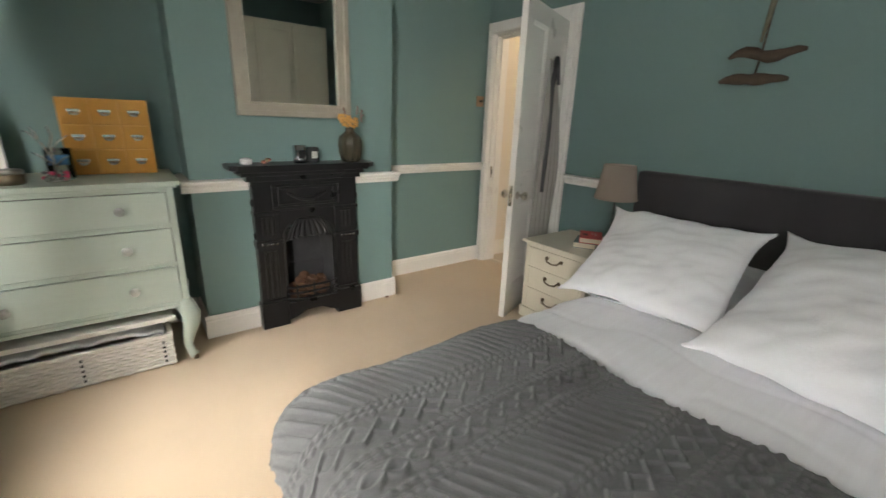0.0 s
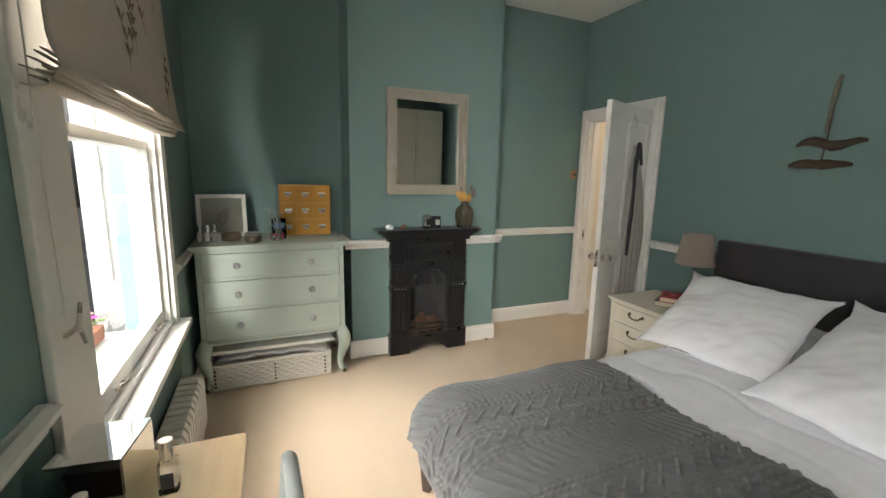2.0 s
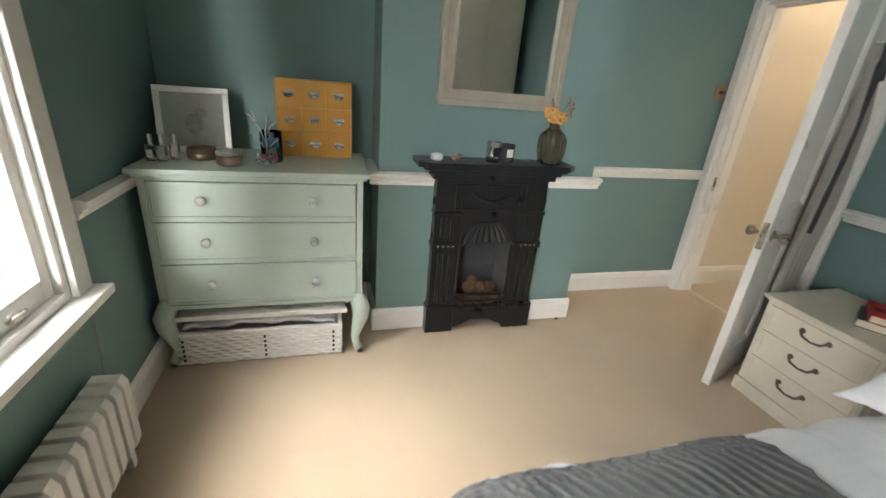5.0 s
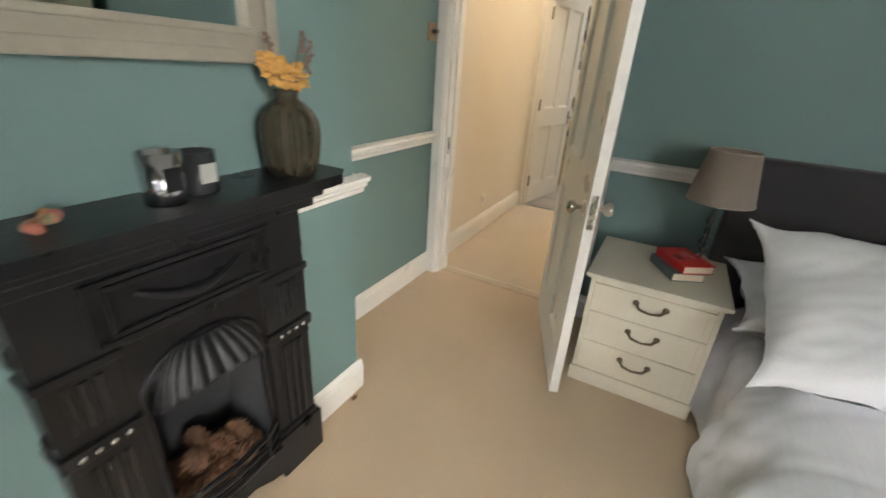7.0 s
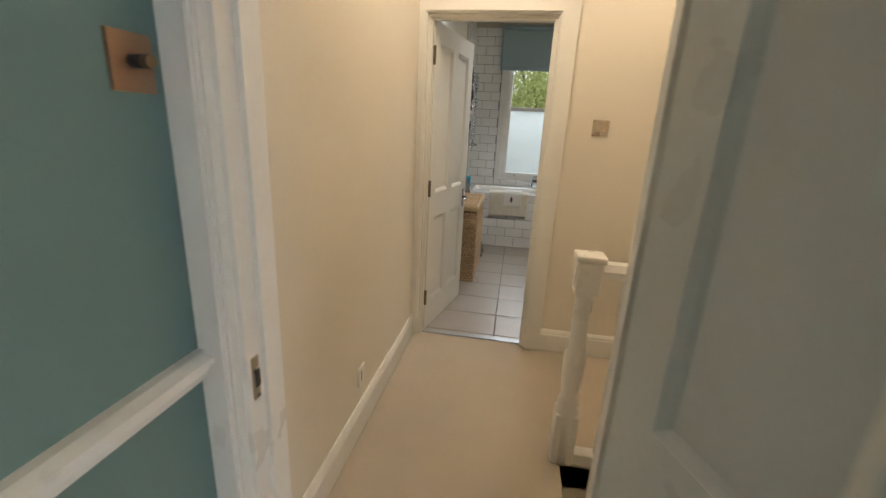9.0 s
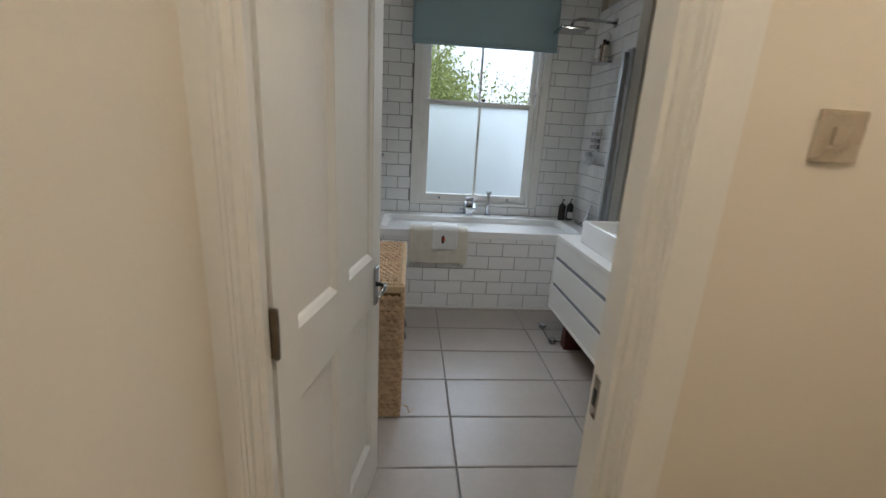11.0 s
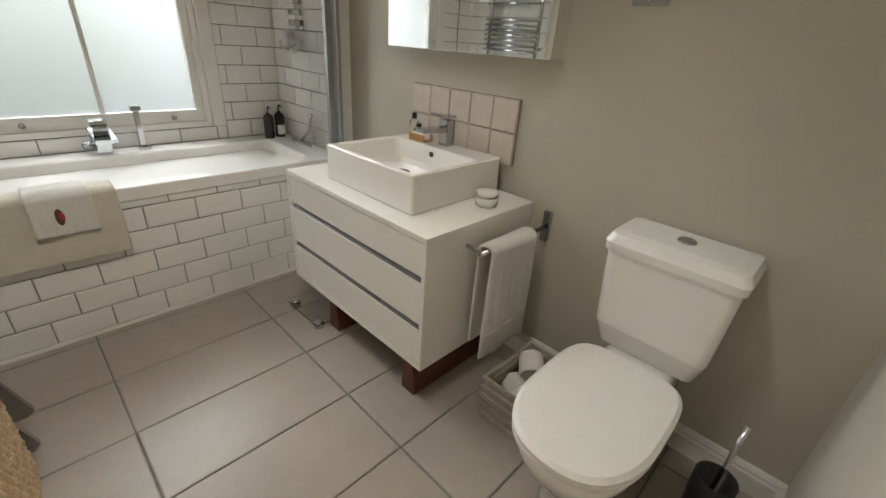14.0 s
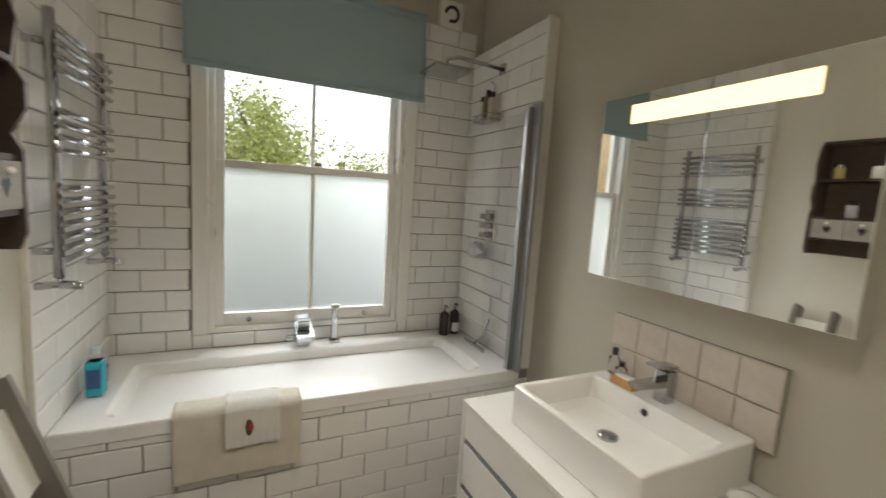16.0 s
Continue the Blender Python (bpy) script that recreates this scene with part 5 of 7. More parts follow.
def duvet(u, v):
    a, b = 0.76 + 2.35 * u, -0.46 + (1.83 + 0.26 * max(0, min(1, (u - 0.40) * 4))) * v
    p, d = draped(a, b)
    n = noise.noise(Vector((a * 3.1, b * 3.1, 0.3))) * 0.014 + noise.noise(Vector((a * 8, b * 5, 2.0))) * 0.003 - 0.007 * max(0, 0.16 - abs(noise.noise(Vector((a * 4.0, b * 2.2, 7.0))))) * 5 * max(0, min(1, (a - 1.45) * 2))
    n += 0.005 * math.sin(14 * a + 5 * b) * max(0, min(1, (a - 1.5) * 1.5)) * noise.noise(Vector((a * 2, b * 2, 5.0)))
    crease = 0.012 * max(0, 1 - abs(b - 0.35 - 0.16 * (a - 1.6)) * 22) * max(0, min(1, (a - 1.5) * 2)) * max(0, min(1, (2.4 - a) * 3))
    side = max(0.0, b - 1.12)
    fold = 0.022 * (1 + math.sin(a * 13 + 2.2 * math.sin(a * 3))) * min(1, side * 3) + 0.010 * math.sin(a * 31 + b * 9) * min(1, side * 4)
    fold += 0.045 * abs(noise.noise(Vector((a * 5, b * 6, 4.0)))) * min(1, side * 5) + 0.020 * abs(noise.noise(Vector((a * 13, b * 10, 1.0)))) * min(1, side * 5)
    return (p.x, p.y + fold, p.z + (n + crease if d < 0.25 else 0))


STRIPE = surface("white striped sateen cotton", (0.82, 0.82, 0.86), 0.6, var=0.06, scale=34, fine=80, stretch=(0.03, 1, 0.03), bump=0.2, dist=0.002, sheen=0.2)
solid("duvet", sheet(duvet, 150, 130, 0.018), STRIPE, "white tone-on-tone striped duvet spread over the bed", "duvet", smooth=True)


def knit(a, b):
    """Height of the knitted relief: cables, ropes and a trellis in bands along the bed."""
    q = (b + 3.0) % 0.52
    rope = lambda c, w, s: max(0, 1 - ((q - c) / w) ** 2) * (0.55 + 0.45 * math.sin(2 * math.pi * (a + s * 0.5 * (q - c)) / 0.030))
    h = 0.0
    for c in (0.012, 0.036, 0.148, 0.172, 0.305, 0.329):
        h = max(h, 0.7 * rope(c, 0.011, 1 if c < 0.2 else -1))
    if 0.052 < q < 0.132:        # braided cable
        s = 0.022 * math.sin(2 * math.pi * a / 0.13)
        h = max(h, 1.0 * max(0, 1 - ((q - 0.092 - s) / 0.014) ** 2), 0.85 * max(0, 1 - ((q - 0.092 + s) / 0.014) ** 2))
    if 0.19 < q < 0.29:          # open zigzag
        s = 0.034 * (abs(((a / 0.16) % 1) * 2 - 1) * 2 - 1)
        h = max(h, 0.9 * max(0, 1 - ((q - 0.24 - s) / 0.010) ** 2), 0.7 * max(0, 1 - ((q - 0.24 + s) / 0.010) ** 2))
    if q > 0.345:                # slanting ribs meeting in the middle
        h = max(h, 0.75 * max(0, 1 - (((a + 0.55 * (q - 0.345)) % 0.042 - 0.021) / 0.008) ** 2))
    return h


def throw(u, v):
    b = -0.50 + 1.865 * v
    edge = 1.895 + 0.02 * b + 0.012 * math.sin(b * 9)
    a = 0.765 + (edge - 0.765) * u
    p, d = draped(a, b, 0.020)
    k = 0.0115 * knit(a, b)
    w = noise.noise(Vector((a * 3.1, b * 3.1, 0.3))) * 0.016 + noise.noise(Vector((a * 5, b * 5, 9.0))) * 0.012
    p.z += (w if d < 0.25 else 0)
    if d > 0.17:
        dx, dy = max(0, 1.06 - a), max(0, b - 1.10)
        p.x -= k * dx / d
        p.y += k * dy / d
    else:
        p.z += k
    return p


solid("throw_blanket", sheet(throw, 300, 420, 0.010), KNIT, "charcoal grey cable-knit throw across the foot of the bed", "blanket", smooth=True)


def pillow(at, rot, w, d, h, label, seed, flange=0.05):
    """A plump pillow in its case, with a soft flat border."""
    m = pose(*at, *rot)

    def one(sign):
        def fn(u, v):
            x, y = 2 * u - 1, 2 * v - 1
            e = max(0, 1 - abs(x) ** 2.6) ** 0.55 * max(0, 1 - abs(y) ** 2.6) ** 0.55
            pinch = 1 - 0.03 * (x * x) * (1 - y * y) + 0.02 * noise.noise(Vector((x * 3, seed, 4.0)))
            n1 = noise.noise(Vector((x * 1.7 + seed, y * 1.7, 2.0 * sign)))
            n2 = noise.noise(Vector((x * 2.2 + 3 * seed, y * 3.4 + 0.8 * x, 5.0 + sign)))
            n3 = noise.noise(Vector((x * 7.0 + 2 * y, y * 4.0 + seed, 9.0 + sign)))
            wr = 0.024 * n1 + 0.016 * n2 * (1.5 - e) + 0.006 * n3 * (1.7 - e)
            tip = 1 + 0.11 * (x * y) ** 8
            px, py = x * w / 2 * (1 - 0.03 * (1 - x * x) - 0.02 * (1 - y * y) + 0.02 * noise.noise(Vector((seed, y * 3, 1.0)))) * tip, y * d / 2 * pinch * (1 - 0.05 * (1 - x * x)) * tip
            return m @ Vector((px, py, sign * (0.004 + e * h / 2) + wr * (0.4 + e)))
        return fn
    bm = sheet(one(1), 72, 72)
    other = sheet(one(-1), 72, 72)
    me = bpy.data.meshes.new("tmp")
    other.to_mesh(me)
    other.free()
    bm.from_mesh(me)
    bpy.data.meshes.remove(me)
    bmesh.ops.remove_doubles(bm, verts=bm.verts[:], dist=0.007)
    bmesh.ops.recalc_face_normals(bm, faces=bm.faces[:])
    return solid("pillow", bm, COTTON, label, "pillow", group="pillows on the bed", smooth=True)


pillow((2.95, 0.93, 0.545), (0, -12, 3), 0.46, 0.76, 0.17, "white cotton pillow lying under another", 1)
pillow((2.95, 0.02, 0.545), (0, -12, -2), 0.46, 0.76, 0.17, "white cotton pillow lying under another", 2)
pillow((2.70, 0.95, 0.655), (0, -35, 6), 0.60, 0.70, 0.22, "plump white pillow leaning on the headboard, corners pointed", 3)
pillow((2.62, 0.17, 0.660), (0, -30, -7), 0.74, 0.80, 0.25, "large plump white pillow leaning on the headboard", 4)

# ---- bedroom: bedside, lamp, books ----
ns = thing("bedside_cabinet", "cream painted three-drawer bedside cabinet with bronze handles", "bedside cabinet", (3.02, 1.60, 0))
NX0, NX1, NY0, NY1 = 2.735, 3.215, 1.360, 1.850
pieces("side_panel", [(NX0, NX1, NY0, NY0 + 0.02, 0.03, 0.53), (NX0, NX1, NY1 - 0.02, NY1, 0.03, 0.53), (NX1 - 0.015, NX1, NY0 + 0.02, NY1 - 0.02, 0.03, 0.53), (NX0, NX1 - 0.015, NY0 + 0.02, NY1 - 0.02, 0.03, 0.08), (NX0 + 0.002, NX1 - 0.015, NY0 + 0.02, NY1 - 0.02, 0.51, 0.53)], CREAMP, ns, 0.003)
part("top", boxes([(NX0 - 0.022, NX1 + 0.01, NY0 - 0.022, NY1 + 0.022, 0.538, 0.556), (NX0 - 0.010, NX1 + 0.005, NY0 - 0.010, NY1 + 0.010, 0.53, 0.538)], 0.005), CREAMP, ns)
part("plinth", boxes([(NX0 - 0.010, NX1, NY0 - 0.008, NY1 + 0.008, 0.0, 0.075)], 0.004), CREAMP, ns)
part("side_panel_bead", boxes([(NX0 + 0.05, NX1 - 0.05, NY0 - 0.004, NY0, 0.12, 0.13), (NX0 + 0.05, NX1 - 0.05, NY0 - 0.004, NY0, 0.46, 0.47), (NX0 + 0.05, NX0 + 0.06, NY0 - 0.004, NY0, 0.13, 0.46), (NX1 - 0.06, NX1 - 0.05, NY0 - 0.004, NY0, 0.13, 0.46)]), CREAMP, ns)
for z0, z1 in ((0.085, 0.225), (0.233, 0.373), (0.381, 0.508)):
    dr = part("drawer", box(NX0 - 0.006, NX0 + 0.018, NY0 + 0.0205, NY1 - 0.0205, z0 - 0.003, z1 + 0.003, 0.002), CREAMP, ns)
    pieces("drawer_bead", [(NX0 - 0.009, NX0 - 0.006, NY0 + 0.040, NY0 + 0.046, z0 + 0.018, z1 - 0.018), (NX0 - 0.009, NX0 - 0.006, NY1 - 0.046, NY1 - 0.040, z0 + 0.018, z1 - 0.018)], CREAMP, dr)
    zc, yc = (z0 + z1) / 2 + 0.027, (NY0 + NY1) / 2
    hd = part("handle", tube([(NX0 - 0.006, yc + 0.055, zc), (NX0 - 0.024, yc + 0.053, zc), (NX0 - 0.030, yc + 0.040, zc - 0.016), (NX0 - 0.032, yc, zc - 0.024), (NX0 - 0.030, yc - 0.040, zc - 0.016), (NX0 - 0.024, yc - 0.053, zc), (NX0 - 0.006, yc - 0.055, zc)],
                             [0.005, 0.006, 0.006, 0.0045, 0.006, 0.006, 0.005], 8), BRASSD, dr, "aged bronze bail handle", smooth=True)
    for s in (-1, 1):
        part("boss", ball((NX0 - 0.010, yc + s * 0.056, zc), 0.013, (0.6, 1, 1)), BRASSD, hd, smooth=True)
lp = thing("table_lamp", "bedside lamp with a pleated beige shade on a clear glass stem", "lamp", (3.07, 1.46, 0.556))
LX, LY = 3.07, 1.46
part("foot", lathe([(0, 0.556), (0.052, 0.556), (0.052, 0.564), (0.014, 0.572), (0, 0.572)], (LX, LY, 0), 24), CHROME, lp, smooth=True)
for z, r in ((0.60, 0.026), (0.645, 0.020), (0.682, 0.030), (0.73, 0.020), (0.775, 0.024), (0.81, 0.014)):
    part("glass_ball", ball((LX, LY, z), r, (1, 1, 0.9), 3), CLEAR, lp, smooth=True)
part("rod", tube([(LX, LY, 0.57), (LX, LY, 0.90)], 0.004, 8), CHROME, lp)
bm = bmesh.new()
seg = 144
ring = [[], []]
for j, (r, z) in enumerate(((0.125, 0.862), (0.090, 1.072))):
    for k in range(seg):
        a = 2 * math.pi * k / seg
        rr = r + (0.0022 if k % 2 else -0.0010)
        ring[j].append(bm.verts.new((LX + rr * math.cos(a), LY + rr * math.sin(a), z)))
fs = [bm.faces.new((ring[0][k], ring[0][(k + 1) % seg], ring[1][(k + 1) % seg], ring[1][k])) for k in range(seg)]
bmesh.ops.solidify(bm, geom=fs, thickness=0.002)
sh = part("shade", bm, SHADE, lp, "pleated beige fabric shade")
for r, z in ((0.126, 0.865), (0.091, 1.069)):
    part("trim", tube([(LX + r * math.cos(2 * math.pi * k / 40), LY + r * math.sin(2 * math.pi * k / 40), z) for k in range(41)], 0.0035, 6), SHADE, sh, smooth=True)


def book(label, at, rz, w, d, h, cover):
    b = thing("book", label, "book", at, rz, "books on the bedside cabinet")
    part("pages", box(-d / 2 + 0.004, d / 2 - 0.003, -w / 2 + 0.004, w / 2 - 0.004, 0.003, h - 0.003), PAPER, b, local=True)
    part("cover", boxes([(-d / 2, d / 2, -w / 2, w / 2, 0, 0.003), (-d / 2, d / 2, -w / 2, w / 2, h - 0.003, h), (d / 2 - 0.003, d / 2, -w / 2, w / 2, 0.003, h - 0.003)]), cover, b, local=True)
    return b


book("thick paperback with a teal grey cover lying flat", (2.955, 1.545, 0.557), 118, 0.20, 0.135, 0.036, GREENBK)
rb = book("red paperback lying on top of another book", (2.965, 1.525, 0.594), 124, 0.20, 0.135, 0.034, RED)
for k, (a, b, c, dd) in enumerate(((-0.035, -0.02, -0.05, 0.02), (-0.012, 0.0, -0.05, 0.0), (0.02, 0.05, -0.02, 0.03))):
    part("cover_bar", box(a, b, c, dd, 0.0341, 0.0346), surface("cover print", (0.62, 0.30, 0.28) if k < 2 else (0.12, 0.02, 0.02), 0.5), rb, local=True)

# wall hanging of driftwood
wh = thing("driftwood_hanging", "hanging ornament of two dark driftwood pieces on twine", "wall ornament", (3.27, 0.92, 1.53))
for y0, y1, z, up in ((1.06, 0.74, 1.655, 0.018), (1.085, 0.785, 1.54, 0.004)):
    pts = [(3.268 - 0.008 * math.sin(k * 1.3), y0 + (y1 - y0) * k / 9, z + up * math.sin(k * 0.9) + 0.010 * math.sin(math.pi * k / 9)) for k in range(10)]
    part("driftwood", tube(pts, [0.008, 0.018, 0.026, 0.028, 0.024, 0.030, 0.028, 0.020, 0.018, 0.009], 9), BARK, wh, smooth=True)
part("twine", tube([(3.285, 0.91, 2.03), (3.282, 0.915, 1.85), (3.275, 0.92, 1.67), (3.272, 0.93, 1.55)], 0.004, 6), BARK, wh)
part("upper_stick", tube([(3.28, 0.905, 2.03), (3.275, 0.915, 1.93), (3.275, 0.935, 1.72)], [0.010, 0.016, 0.006], 8), surface("pale driftwood", (0.16, 0.15, 0.11), 0.9, var=0.3, scale=20), wh, smooth=True)

# ---- bedroom: radiator, dressing table, chair, wardrobe ----
rd = thing("radiator", "white cast column radiator under the window", "radiator", (-0.070, 1.45, 0))
for k in range(15):
    y = 1.86 - 0.058 * k
    sec = part("column", prism([(-0.125, 0.09), (-0.135, 0.12), (-0.135, 0.362), (-0.120, 0.388), (-0.035, 0.388), (-0.020, 0.362), (-0.020, 0.12), (-0.030, 0.09)], y - 0.019, y + 0.019, "y"), WHITE2, rd)
for z in (0.14, 0.35):
    part("header", tube([(-0.078, 1.03, z), (-0.078, 1.88, z)], 0.020, 12), WHITE2, rd, smooth=True)
for y in (1.85, 1.07):
    part("foot", box(-0.110, -0.045, y - 0.016, y + 0.016, 0, 0.092, 0.006), WHITE2, rd)
part("pipe", tube([(-0.078, 1.90, 0.14), (-0.078, 1.93, 0.135), (-0.078, 1.935, 0.0)], 0.009, 8), CHROME, rd, smooth=True)
solid("cable", tube([(WWX + 0.006, 1.99, 0.71), (WWX + 0.008, 2.01, 0.5), (WWX + 0.01, 1.98, 0.3), (WWX + 0.022, 2.03, 0.15)], 0.002, 6), GREYS, "thin grey cable hanging below the window sill", "cable", smooth=True)

dk = thing("dressing_table", "narrow dressing table with a pale oak top", "table", (0.05, 0.27, 0))
part("top", box(-0.125, 0.238, -0.13, 0.668, 0.722, 0.742, 0.003), OAK, dk)
part("apron", boxes([(-0.115, 0.222, -0.10, 0.645, 0.63, 0.722)], 0.003), CREAMP, dk)
for x in (-0.095, 0.20):
    for y in (-0.08, 0.625):
        part("leg", lathe([(0.014, 0), (0.018, 0.3), (0.022, 0.63)], (x, y, 0), 4), CREAMP, dk)
jb = thing("jewellery_box", "mirrored glass jewellery box on the dressing table", "box", (-0.035, 0.555, 0.742), -8)
part("box_body", box(-0.065, 0.065, -0.075, 0.075, 0, 0.11, 0.003), DARKWOOD, jb, local=True)
part("mirror_top", box(-0.066, 0.066, -0.076, 0.076, 0.1115, 0.1145), MIRROR, jb, "bevelled mirror lid", local=True)
pieces("mirror_side", [(0.0655, 0.068, -0.075, 0.075, 0.002, 0.11), (-0.065, 0.065, -0.078, -0.0755, 0.002, 0.11)], MIRROR, jb, local=True)
bottle("square clear perfume bottle with a silver cap and black label", 0.092, 0.50, 0.742, 1.15, CLEAR, SILVER, BLACK)
bottle("dark perfume bottle with a pale cap", -0.02, 0.385, 0.742, 1.05, BLACK, surface("pale cap", (0.6, 0.58, 0.54), 0.4), BLACK)
dbx = thing("storage_box", "small black lacquer box beside the perfume", "box", (-0.06, 0.36, 0.742), -8)
part("box_body", box(-0.06, 0.05, -0.075, 0.075, 0, 0.055, 0.003), BLACK, dbx, local=True)
part("lid", box(-0.062, 0.052, -0.077, 0.077, 0.055, 0.066, 0.003), BLACK, dbx, local=True)
sm = thing("table_mirror", "dark wooden framed swing mirror on the dressing table", "mirror", (-0.105, 0.02, 0.742), 75)
lean2 = Matrix.Rotation(radians(-14), 4, "X")
b2 = frame_ring(-0.13, 0.13, 0.03, 0.34, 0.028, -0.012, 0.012)
b2.transform(lean2)
part("frame", b2, surface("mahogany", (0.13, 0.04, 0.02), 0.3, var=0.3, scale=8), sm, local=True)
b2 = box(-0.103, 0.103, -0.006, -0.002, 0.057, 0.313)
b2.transform(lean2)
part("glass", b2, MIRROR, sm, local=True)
part("stand", boxes([(-0.13, 0.13, -0.03, 0.03, 0, 0.028)], 0.005), surface("mahogany base", (0.13, 0.04, 0.02), 0.3, var=0.3, scale=8), sm, local=True)

cr = thing("chair", "grey painted wooden chair tucked beside the dressing table", "chair", (0.19, 0.25, 0))
part("seat", box(-0.06, 0.25, 0.17, 0.55, 0.43, 0.455, 0.010), GREYP, cr)
for x, y in ((-0.04, 0.20), (-0.04, 0.53), (0.235, 0.20), (0.235, 0.53)):
    part("leg", tube([(x, y, 0), (x, y, 0.43)], [0.013, 0.018], 8), GREYP, cr)
part("back_hoop", tube([(0.235, 0.535, 0.45), (0.250, 0.560, 0.62), (0.262, 0.565, 0.74), (0.266, 0.545, 0.80), (0.268, 0.48, 0.835), (0.27, 0.36, 0.848), (0.268, 0.24, 0.835), (0.266, 0.175, 0.80), (0.262, 0.155, 0.74), (0.250, 0.16, 0.62), (0.235, 0.185, 0.45)], 0.016, 10), GREYP, cr, smooth=True)
part("back_splat", prism([(0.29, 0.455), (0.27, 0.60), (0.30, 0.72), (0.27, 0.835), (0.45, 0.835), (0.42, 0.72), (0.45, 0.60), (0.43, 0.455)], 0.246, 0.258, "x"), GREYP, cr)
cr.matrix_basis = pose(0.26, 0.14, 0)

wd = thing("wardrobe", "tall cream painted fitted wardrobe at the end of the room", "wardrobe", (2.2, -1.4, 0))
part("carcass", box(1.25, 3.19, -1.645, -1.13, 0, 2.50), CREAMP, wd)
for k in range(4):
    x0 = 1.255 + 0.4825 * k
    dr = part("door", box(x0, x0 + 0.479, -1.128, -1.106, 0.08, 2.46, 0.004), CREAMP, wd)
    part("door_panel", frame_ring(x0 + 0.04, x0 + 0.44, 0.14, 2.40, 0.02, -1.106, -1.100), CREAMP, dr)
    part("knob", lathe([(0, 0), (0.008, 0), (0.008, 0.012), (0.016, 0.022), (0, 0.03)], (x0 + (0.44 if k % 2 == 0 else 0.04), -1.104, 1.05), 14, "y"), NICKEL, dr, smooth=True)


# ---- bathroom: tiles ----
TILE_MESH = {}


def tile_piece(w, h, t, mat, bev=0.004):
    """A shared bevelled tile mesh, lying in x and y, its back at z = 0."""
    key = (round(w, 3), round(h, 3), mat.name)
    if key not in TILE_MESH:
        bm = bmesh.new()
        b = min(bev, w / 3, h / 3)
        lo = [bm.verts.new((sx * w / 2, sy * h / 2, 0)) for sx, sy in ((-1, -1), (1, -1), (1, 1), (-1, 1))]
        mid = [bm.verts.new((sx * w / 2, sy * h / 2, t - b * 0.6)) for sx, sy in ((-1, -1), (1, -1), (1, 1), (-1, 1))]
        hi = [bm.verts.new((sx * (w / 2 - b), sy * (h / 2 - b), t)) for sx, sy in ((-1, -1), (1, -1), (1, 1), (-1, 1))]
        for p, q in ((lo, mid), (mid, hi)):
            for k in range(4):
                bm.faces.new((p[k], p[(k + 1) % 4], q[(k + 1) % 4], q[k]))
        bm.faces.new(hi)
        me = bpy.data.meshes.new("tile")
        bm.to_mesh(me)
        bm.free()
        me.materials.append(mat)
        TILE_MESH[key] = me
    return TILE_MESH[key]


def tiled(parent, frame_m, regions, pw, ph, t, mat, gap, offset=0.5, origin=(0, 0), wobble=0.0):
    """Lays tiles over regions (a0, a1, b0, b1) of a plane; frame_m takes (a, b, out) to the world."""
    inv = WM[parent].inverted()
    for a0, a1, b0, b1 in regions:
        row = math.floor((b0 - origin[1]) / ph)
        while origin[1] + row * ph < b1 - 1e-4:
            shift = origin[0] + (offset * pw if row % 2 else 0)
            col = math.floor((a0 - shift) / pw)
            while shift + col * pw < a1 - 1e-4:
                p0, p1 = max(a0, shift + col * pw) + gap / 2, min(a1, shift + (col + 1) * pw) - gap / 2
                q0, q1 = max(b0, origin[1] + row * ph) + gap / 2, min(b1, origin[1] + (row + 1) * ph) - gap / 2
                if p1 - p0 > 0.012 and q1 - q0 > 0.012:
                    ob = new("tile", tile_piece(p1 - p0, q1 - q0, t, mat))
                    ob.parent = parent
                    tilt = Euler((random.uniform(-wobble, wobble), random.uniform(-wobble, wobble), 0)).to_matrix().to_4x4()
                    ob.matrix_basis = inv @ frame_m @ Matrix.Translation(((p0 + p1) / 2, (q0 + q1) / 2, 0)) @ tilt
                col += 1
            row += 1


def plane_x(x, sign):
    """Frame of a wall that faces sign along x: a runs along y, b up."""
    return Matrix(((0, 0, sign, x), (1, 0, 0, 0), (0, 1, 0, 0), (0, 0, 0, 1))) if sign > 0 else Matrix(((0, 0, -1, x), (1, 0, 0, 0), (0, 1, 0, 0), (0, 0, 0, 1)))


def plane_y(y, sign):
    return Matrix(((1, 0, 0, 0), (0, 0, sign, y), (0, 1, 0, 0), (0, 0, 0, 1)))


PW, PH = 0.214, 0.1095
RIM_Z, BFX = 0.654, 7.72
tw = structure("tile_bed_window", pierced("x", BATH_END - 0.012, BATH_END, 1.06, BATH_L - 0.012, RIM_Z - 0.02, 2.62, [(1.448, 2.672, 0.733, 2.42)]), GROUT2, "grey grouted bed of the window wall tiles")
tiled(tw, plane_x(BATH_END - 0.012, -1), [(1.06, 1.446, RIM_Z, 2.62), (2.674, BATH_L - 0.012, RIM_Z, 2.62), (1.446, 2.674, RIM_Z, 0.733), (1.446, 2.674, 2.422, 2.62)], PW, PH, 0.008, MTILE, 0.005, origin=(1.08, RIM_Z), wobble=0.006)
tl = structure("tile_bed_left", box(7.66, BATH_END, BATH_L - 0.012, BATH_L, RIM_Z - 0.02, 2.62), GROUT2, "grey grouted bed of the tiles behind the towel rail")
tiled(tl, plane_y(BATH_L - 0.012, -1), [(7.66, BATH_END - 0.012, RIM_Z, 2.62)], PW, PH, 0.008, MTILE, 0.005, origin=(BATH_END - 0.012, RIM_Z), wobble=0.006)
